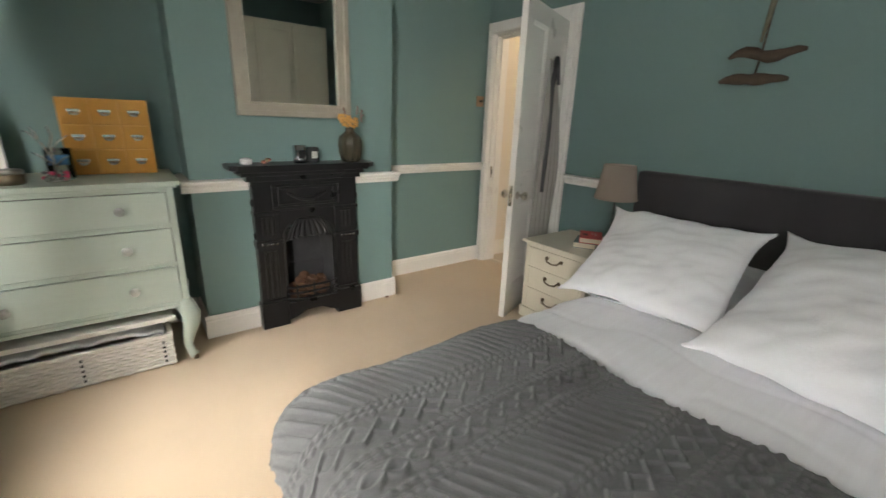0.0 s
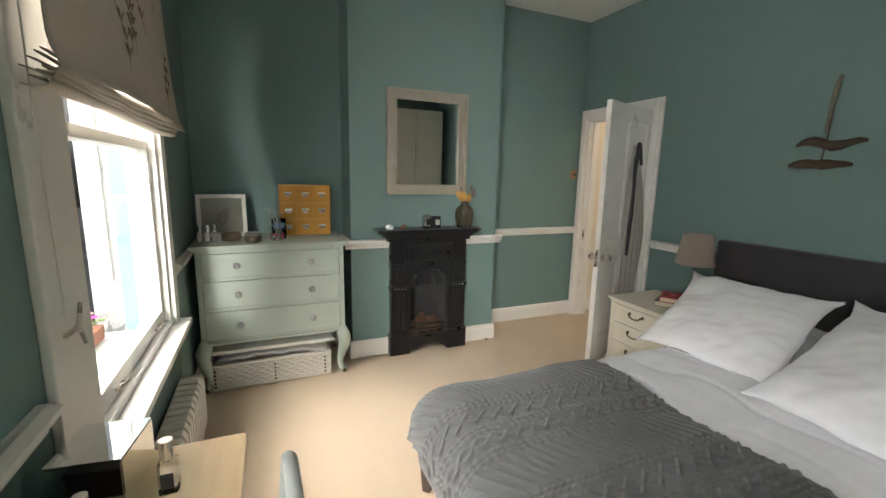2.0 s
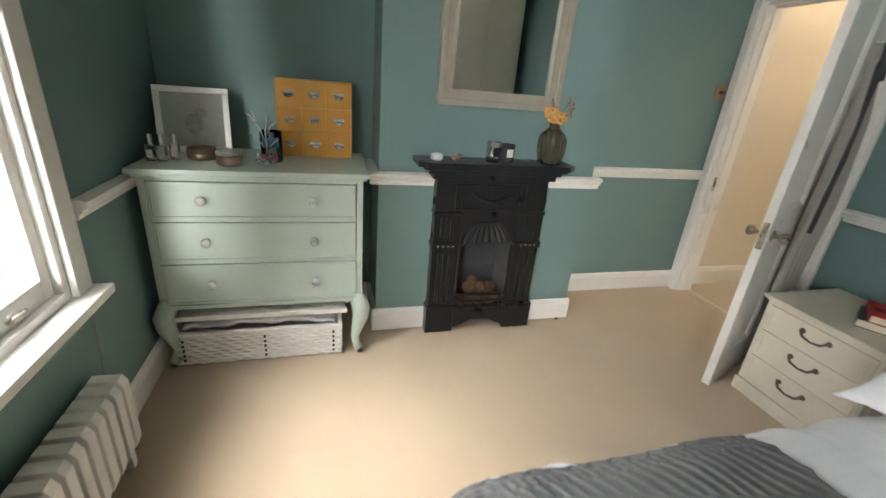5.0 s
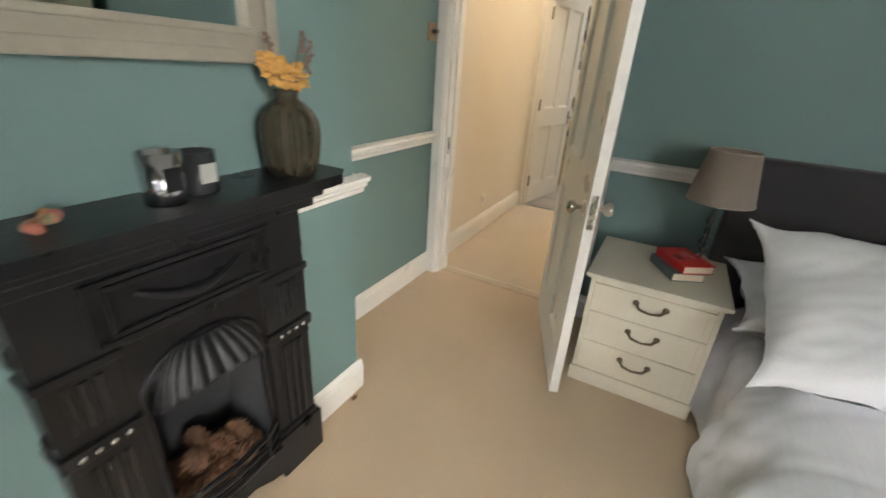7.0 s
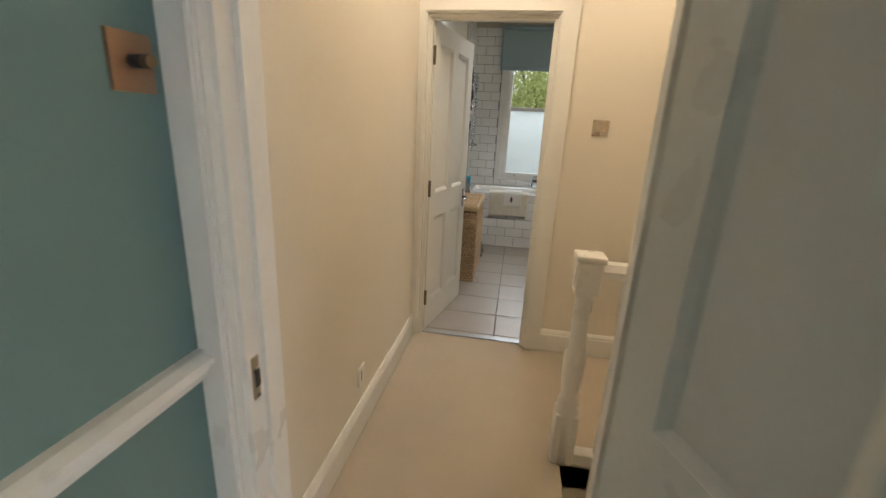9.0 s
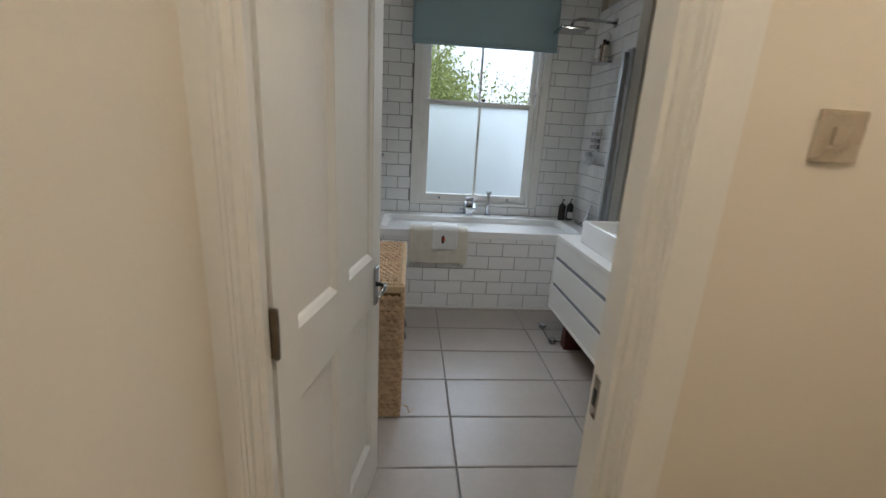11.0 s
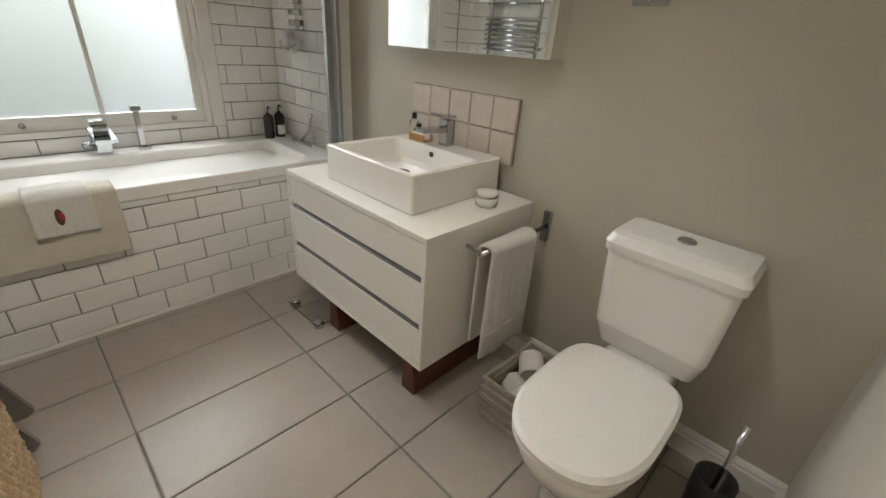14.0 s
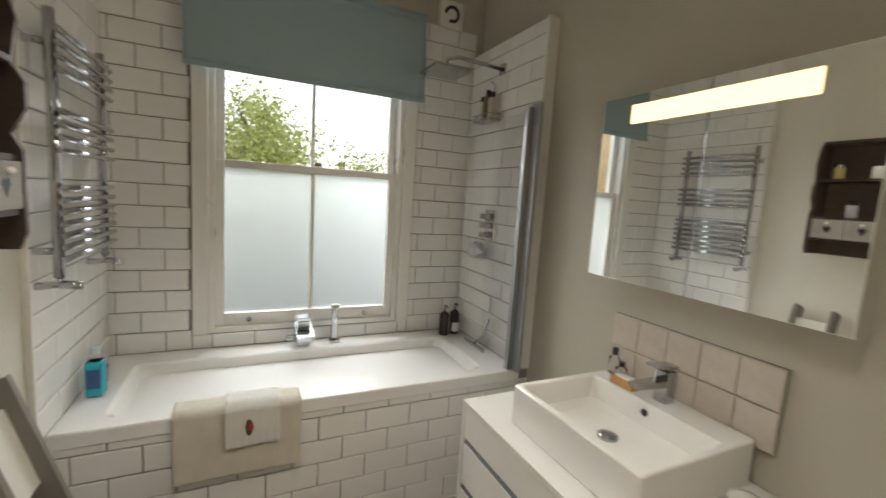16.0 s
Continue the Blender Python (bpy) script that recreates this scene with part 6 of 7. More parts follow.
tr = structure("tile_bed_right", box(7.73, BATH_END, BATH_R, 1.06, 0, 2.48), GROUT2, "boxed-out grouted bed of the shower wall tiles")
tiled(tr, plane_y(1.06, 1), [(7.73, BATH_END - 0.012, RIM_Z, 2.48)], PW, PH, 0.008, MTILE, 0.005, origin=(BATH_END - 0.012, RIM_Z), wobble=0.006)
structure("trim_tile_edge", box(7.716, 7.730, BATH_R, 1.07, RIM_Z, 2.485, 0.003), WHITE2, "white tile edge trim beside the basin wall")
structure("trim_tile_edge_left", box(7.648, 7.660, BATH_L - 0.021, BATH_L, RIM_Z - 0.3, 2.62, 0.003), WHITE2, "white tile edge trim beside the hamper wall")
tb = structure("bath_panel", box(BFX + 0.009, BFX + 0.03, BATH_R, BATH_L, 0, 0.60), GROUT2, "grey grouted bath side panel")
tiled(tb, plane_x(BFX + 0.009, -1), [(BATH_R, BATH_L, 0.012, 0.598)], PW, PH, 0.008, MTILE, 0.005, origin=(1.05, 0.012), wobble=0.006)
structure("bath_seal", box(BFX - 0.012, BFX + 0.012, BATH_R, BATH_L, -0.002, 0.012, 0.003), WHITE2, "white sealant line below the bath panel")
ft = thing("floor_tiling", "large grey porcelain floor tiles with dark joints", "floor tiles", (6.5, 2.0, -0.008), kind="structure")
tiled(ft, Matrix.Translation((0, 0, -0.008)), [(BATH_X + 0.07, BFX - 0.001, BATH_R, BATH_L)], 0.336, 0.655, 0.008, FTILE, 0.006, offset=0.0, origin=(6.327, 1.770), wobble=0.0012)


# ---- bathroom: bath and fittings ----
def rounded(x0, x1, y0, y1, z, r, n=8):
    pts = []
    for cx, cy, a0 in ((x1 - r, y1 - r, 0), (x0 + r, y1 - r, 90), (x0 + r, y0 + r, 180), (x1 - r, y0 + r, 270)):
        for k in range(n + 1):
            a = radians(a0 + 90 * k / n)
            pts.append((cx + r * math.cos(a), cy + r * math.sin(a), z))
    return pts


def loft(rings, bm=None, close=True):
    bm = bm or bmesh.new()
    vs = [[bm.verts.new(p) for p in ring] for ring in rings]
    n = len(vs[0])
    for a, b in zip(vs, vs[1:]):
        for k in range(n):
            bm.faces.new((a[k], a[(k + 1) % n], b[(k + 1) % n], b[k]))
    if close:
        bm.faces.new(vs[0][::-1])
        bm.faces.new(vs[-1])
    bmesh.ops.recalc_face_normals(bm, faces=bm.faces[:])
    return bm


bt = thing("bath", "white acrylic built-in double-ended bath with a tiled side", "bath", (8.14, 2.09, 0))
R = rounded
part("tub", loft([R(BFX - 0.004, 8.476, 1.063, 3.036, 0.598, 0.004), R(BFX - 0.004, 8.476, 1.063, 3.036, 0.648, 0.004), R(BFX, 8.472, 1.067, 3.032, 0.654, 0.006),
                  R(7.795, 8.330, 1.245, 2.900, 0.654, 0.05), R(7.807, 8.318, 1.260, 2.885, 0.645, 0.05), R(7.832, 8.298, 1.32, 2.80, 0.50, 0.07), R(7.87, 8.265, 1.42, 2.66, 0.26, 0.09), R(7.92, 8.22, 1.50, 2.54, 0.21, 0.10)]), ACRYLIC, bt, smooth=False)
part("waste", lathe([(0, 0.211), (0.035, 0.211), (0.033, 0.217), (0, 0.219)], (8.07, 2.05, 0), 20), CHROME, bt, smooth=True)
tp = thing("bath_tap", "square chrome waterfall bath tap on the back rim", "tap", (8.400, 2.11, RIM_Z))
part("column", box(8.365, 8.435, 2.078, 2.145, RIM_Z, 0.80, 0.004), CHROME, tp)
part("spout", prism([(8.430, 0.76), (8.430, 0.785), (8.250, 0.750), (8.250, 0.730)], 2.066, 2.157, "y"), CHROME, tp)
part("handle", box(8.355, 8.435, 2.075, 2.148, 0.803, 0.826, 0.004), CHROME, tp, "flat top lever")
part("side_knob", lathe([(0, 0), (0.016, 0), (0.016, 0.06), (0, 0.06)], (8.405, 2.14, 0.70), 16, "y"), CHROME, tp, smooth=True)
hs = thing("hand_shower", "slim chrome and white hand shower standing on the bath rim", "shower", (8.400, 1.93, RIM_Z))
part("base", box(8.370, 8.430, 1.90, 1.96, RIM_Z, 0.672, 0.003), CHROME, hs)
part("wand", box(8.392, 8.412, 1.918, 1.946, 0.672, 0.87, 0.004), CHROME, hs)
part("head", box(8.382, 8.414, 1.908, 1.956, 0.86, 0.888, 0.004), CHROME, hs)


def pump(x, y, label, h=0.17, mat=None, lab=None):
    o = thing("pump_bottle", label, "bottle", (x, y, RIM_Z), 0, "toiletries on the bath")
    z = RIM_Z
    part("flask", lathe([(0, z), (0.030, z), (0.032, z + 0.006), (0.032, z + h * 0.66), (0.024, z + h * 0.74), (0.011, z + h * 0.77), (0.011, z + h * 0.80), (0, z + h * 0.80)], (x, y, 0), 20), mat or BLACK, o, smooth=True)
    part("pump", tube([(x, y, z + h * 0.8), (x, y, z + h * 0.98), (x - 0.012, y, z + h), (x - 0.040, y, z + h * 0.97)], 0.005, 8), BLACK, o, smooth=True)
    if lab:
        part("paper_label", sheet(lambda u, v: (x + 0.0326 * math.cos(math.pi * (0.7 + 0.6 * u)), y + 0.0326 * math.sin(math.pi * (0.7 + 0.6 * u)), z + 0.02 + 0.06 * v), 10, 2), lab, o)
    return o


SMOKE = surface("smoky brown plastic", (0.035, 0.030, 0.028), 0.25)
pump(8.360, 1.22, "dark pump bottle on the bath ledge", 0.20, SMOKE)
pump(8.370, 1.14, "black pump bottle with a white label", 0.205, BLACK, WHITE2)
mw = thing("mouthwash_bottle", "clear bottle of turquoise mouthwash on the bath ledge", "bottle", (8.02, 2.970, RIM_Z))
part("liquid", box(7.985, 8.055, 2.940, 3.000, RIM_Z + 0.002, RIM_Z + 0.15, 0.012, seg=3), BLUE, mw)
part("shoulder", lathe([(0.030, RIM_Z + 0.15), (0.014, RIM_Z + 0.17), (0.014, RIM_Z + 0.185), (0, RIM_Z + 0.185)], (8.02, 2.970, 0), 18), CLEAR, mw, smooth=True)
part("cap", lathe([(0.017, RIM_Z + 0.175), (0.017, RIM_Z + 0.205), (0, RIM_Z + 0.205)], (8.02, 2.970, 0), 18), surface("pale cap plastic", (0.55, 0.65, 0.68), 0.4), mw)
part("paper_label", box(7.9835, 7.9845, 2.947, 2.993, RIM_Z + 0.04, RIM_Z + 0.12), surface("dark blue label", (0.03, 0.10, 0.24), 0.4), mw)
o = thing("jar", "small dark jar beside the mouthwash", "jar", (8.16, 2.985, RIM_Z))
part("jar_body", lathe([(0, RIM_Z), (0.022, RIM_Z), (0.022, RIM_Z + 0.05), (0, RIM_Z + 0.05)], (8.16, 2.985, 0), 18), surface("amber jar", (0.10, 0.06, 0.04), 0.3), o, smooth=True)
part("lid", lathe([(0.024, RIM_Z + 0.05), (0.024, RIM_Z + 0.07), (0, RIM_Z + 0.07)], (8.16, 2.985, 0), 18), BLACK, o)
sq = thing("squeegee", "chrome window squeegee leaning in the bath corner", "squeegee", (8.10, 1.13, RIM_Z))
part("blade", box(7.98, 8.22, 1.128, 1.140, RIM_Z + 0.002, RIM_Z + 0.022, 0.002), CHROME, sq)
part("handle", tube([(8.10, 1.134, RIM_Z + 0.02), (8.03, 1.115, RIM_Z + 0.09), (8.0, 1.105, RIM_Z + 0.20)], [0.006, 0.009, 0.009], 8), CHROME, sq, smooth=True)


def bath_towel(y0, y1, drop, lift, inner, seed):
    def fn(u, v):
        y = y0 + (y1 - y0) * v
        s = u * (inner + 0.09 + drop)
        w = 0.003 * math.sin(v * 7 + seed) + 0.001 * math.sin(v * 41)
        if s < inner:
            return (7.807 + 0.02 * 0 + 0.004, y, 0.645 - (inner - s) + lift)
        if s < inner + 0.09:
            return (7.811 - (s - inner) - 0.0, y, 0.656 + lift)
        e = s - inner - 0.09
        return (7.715 - lift - w * min(1, e * 8) - 0.004, y, 0.656 + lift * 0.5 - e)
    return sheet(fn, 60, 40, 0.008)


tw1 = thing("bath_mat_towel", "cream ribbed bath mat towel hanging over the bath side", "towel", (7.715, 2.43, 0.37))
part("cloth", bath_towel(2.20, 2.665, 0.275, 0.012, 0.05, 0.0), TOWEL, tw1, smooth=True)
for k in range(5):
    part("rib", tube([(7.700, 2.205 + 0.4575 * i / 20, 0.648 - 0.014 * k) for i in range(21)], 0.005, 6), TOWEL, tw1, smooth=True)
tw2 = thing("flannel", "small white flannel with an embroidered motif over the bath mat", "towel", (7.695, 2.40, 0.50))
part("cloth", bath_towel(2.285, 2.485, 0.155, 0.026, 0.03, 2.0), TOWELW, tw2, smooth=True)
part("embroidery", ball((7.678, 2.40, 0.590), 1, (0.004, 0.016, 0.036)), surface("brown thread", (0.10, 0.05, 0.035), 0.9), tw2, "brown and red embroidered motif")
part("embroidery", ball((7.676, 2.393, 0.592), 1, (0.004, 0.010, 0.018)), surface("red thread", (0.45, 0.05, 0.03), 0.9), tw2)

# towel rail
rl = thing("towel_rail", "chrome ladder towel rail on the tiled wall over the bath", "towel rail", (7.97, 2.972, 1.20))
for x in (7.69, 8.19):
    part("upright", tube([(x, 2.967, 1.215), (x, 2.967, 2.05)], 0.016, 12), CHROME, rl, smooth=True)
    for z in (1.30, 1.95):
        part("bracket", tube([(x, 2.977, z), (x, 3.040, z)], 0.012, 10), CHROME, rl, smooth=True)
    vl = part("valve", tube([(x, 2.967, 1.215), (x, 2.967, 1.19), (x, 3.032, 1.185)], 0.013, 10), CHROME, rl, smooth=True)
    part("valve_cap", tube([(x, 2.967, 1.19), (x, 2.907, 1.185)], 0.015, 10), CHROME, vl, smooth=True)
for z in (1.99, 1.95, 1.91, 1.87, 1.745, 1.705, 1.665, 1.625, 1.505, 1.467, 1.429, 1.391, 1.353, 1.315, 1.277):
    part("rung", tube([(7.665, 2.940, z), (8.215, 2.940, z)], 0.0105, 10), CHROME, rl, smooth=True)

# roller blind, fan, shower
rb = thing("roller_blind", "pale blue roller blind half down over the bathroom window", "blind", (8.370, 2.10, 2.15))
part("fabric", sheet(lambda u, v: (8.375 + 0.006 * math.sin(u * 7) * v + 0.03 * (1 - v), 1.445 + 1.25 * u, 2.60 - 0.475 * v), 40, 12, 0.003), BLUEBLIND, rb, smooth=True)
part("bottom_bar", box(8.368, 8.384, 1.445, 2.695, 2.113, 2.137, 0.004), BLUEBLIND, rb)
part("roller", tube([(8.425, 1.44, 2.61), (8.425, 2.70, 2.61)], 0.028, 16), BLUEBLIND, rb, smooth=True)
fn = thing("extractor_fan", "square white extractor fan with a round dark slot", "fan", (BATH_END, 1.262, 2.62))
part("cover", box(BATH_END - 0.045, BATH_END, 1.182, 1.342, 2.61, 2.77, 0.012, seg=3), WHITE, fn)
part("slot", tube([(BATH_END - 0.046, 1.262 + 0.042 * math.cos(2 * math.pi * k / 28), 2.69 + 0.042 * math.sin(2 * math.pi * k / 28)) for k in range(24)], 0.010, 8), BLACK, fn)
part("hub", lathe([(0, -0.052), (0.026, -0.052), (0.028, -0.046), (0, -0.046)], (BATH_END, 1.262, 2.69), 20, "x"), WHITE, fn)
sw = thing("wall_shower", "square chrome shower head on a wall arm", "shower", (8.115, 1.068, 2.30))
part("wall_plate", box(8.080, 8.140, 1.068, 1.078, 2.285, 2.345, 0.003), CHROME, sw)
part("arm", tube([(8.110, 1.075, 2.315), (8.115, 1.36, 2.33), (8.120, 1.42, 2.31), (8.120, 1.43, 2.27)], 0.011, 10), CHROME, sw, smooth=True)
part("rose", box(8.010, 8.230, 1.32, 1.54, 2.232, 2.25, 0.004), CHROME, sw)
vv = thing("shower_valve", "square chrome twin shower valve on the tiled wall", "shower valve", (8.120, 1.068, 1.35))
part("plate", box(8.075, 8.175, 1.068, 1.076, 1.31, 1.50, 0.003), CHROME, vv)
for z in (1.35, 1.405, 1.46):
    part("handle", box(8.095, 8.155, 1.076, 1.125, z - 0.016, z + 0.016, 0.004), CHROME, vv)
pf2 = thing("bath_puff", "white nylon bath puff hanging from the shower valve", "bath puff", (8.120, 1.130, 1.20))
bm = bmesh.new()
rs = random.Random(5)
for k in range(60):
    v = Vector((rs.gauss(0, 1), rs.gauss(0, 1), rs.gauss(0, 1))).normalized()
    c = Vector((8.140, 1.135, 1.245)) + v * 0.045
    bmesh.ops.create_icosphere(bm, subdivisions=1, radius=1, matrix=Matrix.Translation(c) @ Euler((rs.uniform(0, 6), rs.uniform(0, 6), 0)).to_matrix().to_4x4() @ Matrix.Diagonal((0.028, 0.022, 0.004, 1)))
part("mesh", bm, surface("white nylon net", (0.80, 0.80, 0.80), 0.7, transmission=0.2), pf2)
part("cord", tube([(8.140, 1.125, 1.33), (8.142, 1.130, 1.28)], 0.003, 6), WHITE, pf2)
cd = thing("shower_caddy", "chrome hanging shower caddy with bottles", "caddy", (8.190, 1.100, 1.98))
part("basket", boxes([(8.090, 8.270, 1.072, 1.155, 2.02, 2.024)]), CHROME, cd)
for z in (2.03, 2.06):
    part("wire", tube([(8.090, 1.072, z), (8.090, 1.158, z), (8.270, 1.158, z), (8.270, 1.072, z)], 0.003, 6), CHROME, cd)
part("hanger", tube([(8.180, 1.073, 2.02), (8.180, 1.073, 2.24), (8.210, 1.080, 2.27)], 0.003, 6), CHROME, cd)
for x, m, h in ((8.125, surface("cream bottle", (0.62, 0.56, 0.46), 0.35), 0.13), (8.180, surface("amber bottle", (0.20, 0.12, 0.07), 0.3), 0.15), (8.235, surface("white bottle", (0.66, 0.64, 0.60), 0.35), 0.12)):
    o = thing("shower_bottle", "toiletry bottle with a dark cap in the shower caddy", "bottle", (x, 1.115, 2.024), 0, "bottles in the caddy")
    part("flask", box(x - 0.022, x + 0.022, 1.095, 1.135, 2.0245, 2.024 + h, 0.008), m, o)
    part("cap", lathe([(0.014, 2.024 + h), (0.014, 2.055 + h), (0, 2.055 + h)], (x, 1.115, 0), 14), BLACK, o)
sc = thing("bath_screen", "folded glass bath screen with a grey profile at the wall", "shower screen", (7.72, 1.120, RIM_Z))
part("wall_profile", box(7.672, 7.745, 1.09, 1.112, RIM_Z + 0.002, 2.055, 0.004), ALU, sc)
for k in range(4):
    lf = part("leaf", box(7.755 + 0.0, 8.10, 1.078 + 0.010 * k, 1.082 + 0.010 * k, RIM_Z + 0.02, 2.03), CLEAR, sc) if k == 0 else part("leaf_edge", box(7.712 + 0.008 * k, 7.724 + 0.008 * k, 1.105, 1.145, RIM_Z + 0.006, 2.035, 0.002), ALU, sc)

# ---- bathroom: vanity, basin, mirror ----
VX0, VX1, VY0, VY1, VZ0, VZ1 = 6.415, 7.350, BATH_R + 0.004, 1.610, 0.195, 0.745
GRIP = surface("grey grip profile", (0.15, 0.16, 0.17), 0.5, metal=0.0, var=0.05)
vn = thing("vanity_unit", "white vanity unit with three drawers on a dark wooden base", "vanity unit", (6.88, 1.30, 0))
part("worktop", box(VX0, VX1, VY0, VY1, VZ1 - 0.022, VZ1, 0.002), VANITY, vn)
pieces("side_panel", [(VX0, VX0 + 0.018, VY0, VY1, VZ0, VZ1 - 0.022), (VX1 - 0.018, VX1, VY0, VY1, VZ0, VZ1 - 0.022), (VX0 + 0.018, VX1 - 0.018, VY0, VY1, VZ0, VZ0 + 0.018), (VX0 + 0.018, VX1 - 0.018, VY0, VY0 + 0.015, VZ0 + 0.018, VZ1 - 0.022)], VANITY, vn)
part("recess", box(VX0 + 0.018, VX1 - 0.018, VY1 - 0.10, VY1 - 0.045, VZ0 + 0.018, VZ1 - 0.022), ALU, vn, "grey metal grip recess")
for z0, z1 in ((0.215, 0.372), (0.397, 0.569), (0.594, 0.720)):
    d = part("drawer", box(VX0 + 0.020, VX1 - 0.020, VY1 - 0.022, VY1 - 0.003, z0, z1, 0.002), VANITY, vn)
    if z1 < 0.7:
        part("grip_channel", prism([(VY1 - 0.012, z1 + 0.001), (VY1 - 0.005, z1 + 0.001), (VY1 - 0.030, z1 + 0.026), (VY1 - 0.040, z1 + 0.026)], VX0 + 0.021, VX1 - 0.021, "x"), GRIP, d, "satin grey grip channel")
for x in (6.50, 7.05):
    part("sled_leg", prism([(x - 0.02, 0), (x + 0.055, 0), (x + 0.055, 0.02), (x + 0.045, VZ0), (x - 0.005, VZ0)], 1.10, 1.575, "y"), REDWOOD, vn)
part("stretcher", box(6.50, 7.10, 1.50, 1.54, 0.13, VZ0, 0.004), REDWOOD, vn)
bs = thing("basin", "white ceramic rectangular countertop basin", "basin", (6.92, 1.25, VZ1))
SX0, SX1, SY0, SY1, SZ = 6.588, 7.138, 1.028, 1.525, 0.893
part("bowl", loft([R(SX0 + 0.004, SX1 - 0.004, SY0 + 0.004, SY1 - 0.004, VZ1 + 0.001, 0.010), R(SX0, SX1, SY0, SY1, VZ1 + 0.006, 0.012), R(SX0, SX1, SY0, SY1, SZ - 0.004, 0.012), R(SX0 + 0.004, SX1 - 0.004, SY0 + 0.004, SY1 - 0.004, SZ, 0.010),
                   R(SX0 + 0.022, SX1 - 0.022, SY0 + 0.125, SY1 - 0.022, SZ, 0.018), R(SX0 + 0.028, SX1 - 0.028, SY0 + 0.131, SY1 - 0.028, SZ - 0.006, 0.018), R(SX0 + 0.05, SX1 - 0.05, SY0 + 0.15, SY1 - 0.05, SZ - 0.075, 0.03), R(SX0 + 0.09, SX1 - 0.09, SY0 + 0.19, SY1 - 0.09, SZ - 0.088, 0.04)]), CERAMIC, bs)
part("waste", lathe([(0, SZ - 0.087), (0.034, SZ - 0.087), (0.033, SZ - 0.078), (0.020, SZ - 0.072), (0, SZ - 0.071)], (6.863, 1.335, 0), 24), CHROME, bs, "chrome pop-up waste", smooth=True)
part("overflow", lathe([(0, 0), (0.012, 0), (0.012, 0.003), (0, 0.003)], (6.863, SY0 + 0.142, SZ - 0.030), 16, "y"), BLACK, bs)
tp = thing("basin_tap", "square chrome mixer tap on the basin", "tap", (6.86, 1.085, SZ))
part("column", box(6.835, 6.885, 1.060, 1.110, SZ, SZ + 0.115, 0.004), CHROME, tp)
part("spout", prism([(1.10, SZ + 0.085), (1.10, SZ + 0.060), (1.245, SZ + 0.072), (1.245, SZ + 0.088)], 6.838, 6.882, "x"), CHROME, tp)
part("lever", prism([(1.055, SZ + 0.120), (1.055, SZ + 0.132), (1.165, SZ + 0.145), (1.165, SZ + 0.135)], 6.836, 6.884, "x"), CHROME, tp)
o = thing("soap_dish", "small wooden soap tray with soap beside the tap", "soap dish", (6.99, 1.10, SZ))
part("tray", boxes([(6.945, 7.045, 1.085, 1.145, SZ + 0.001, SZ + 0.008), (6.945, 7.045, 1.137, 1.145, SZ + 0.008, SZ + 0.032), (6.945, 7.045, 1.085, 1.093, SZ + 0.008, SZ + 0.032)], 0.002), surface("bamboo", (0.48, 0.25, 0.09), 0.5, var=0.15), o)
part("soap", box(6.95, 7.035, 1.096, 1.134, SZ + 0.009, SZ + 0.038, 0.008), CERAMIC, o)
for x, y, h in ((7.105, 1.06, 0.105), (7.055, 1.075, 0.065)):
    o = thing("glass_bottle", "small clear bottle with a black cap behind the basin", "bottle", (x, y, SZ), 0, "bottles by the basin")
    part("flask", lathe([(0, SZ), (0.020, SZ), (0.021, SZ + 0.004), (0.021, SZ + h * 0.62), (0.010, SZ + h * 0.72), (0.010, SZ + h * 0.76), (0, SZ + h * 0.76)], (x, y, 0), 18), CLEAR, o, smooth=True)
    part("cap", lathe([(0.012, SZ + h * 0.74), (0.012, SZ + h), (0, SZ + h)], (x, y, 0), 16), BLACK, o)
o = thing("candle_pot", "lidded glass pot of cream on the vanity top", "jar", (6.51, 1.20, VZ1))
part("jar_body", lathe([(0, VZ1), (0.042, VZ1), (0.046, VZ1 + 0.02), (0.042, VZ1 + 0.042), (0, VZ1 + 0.042)], (6.51, 1.20, 0), 24), CERAMIC, o, smooth=True)
part("lid", lathe([(0.044, VZ1 + 0.043), (0.044, VZ1 + 0.060), (0.02, VZ1 + 0.066), (0, VZ1 + 0.066)], (6.51, 1.20, 0), 24), CERAMIC, o, smooth=True)
part("band", lathe([(0.0455, VZ1 + 0.036), (0.0455, VZ1 + 0.043), (0.0, VZ1 + 0.043)], (6.51, 1.20, 0), 24), NICKEL, o)
sp = structure("splashback", box(6.545, 7.165, BATH_R, BATH_R + 0.010, 0.862, 1.127), GROUT2, "grouted bed of the stone splashback")
tiled(sp, plane_y(BATH_R + 0.010, 1), [(6.545, 7.165, 0.862, 1.127)], 0.124, 0.1325, 0.012, STONETILE, 0.004, offset=0, origin=(6.545, 0.862), wobble=0.015)
MX0, MX1, MZ0, MZ1, MY = 6.393, 7.265, 1.277, 1.985, 1.096
mc = thing("mirror_cabinet", "frameless mirror cabinet with a built-in light strip", "mirror cabinet", (6.82, 1.05, MZ0))
part("carcass", box(MX0 + 0.006, MX1 - 0.006, BATH_R + 0.002, MY - 0.022, MZ0 + 0.006, MZ1 - 0.006), WHITE, mc)
pieces("side_mirror", [(MX0 + 0.001, MX0 + 0.005, BATH_R + 0.002, MY - 0.022, MZ0 + 0.004, MZ1 - 0.004), (MX1 - 0.005, MX1 - 0.001, BATH_R + 0.002, MY - 0.022, MZ0 + 0.004, MZ1 - 0.004)], MIRROR, mc, label="mirrored cabinet side")
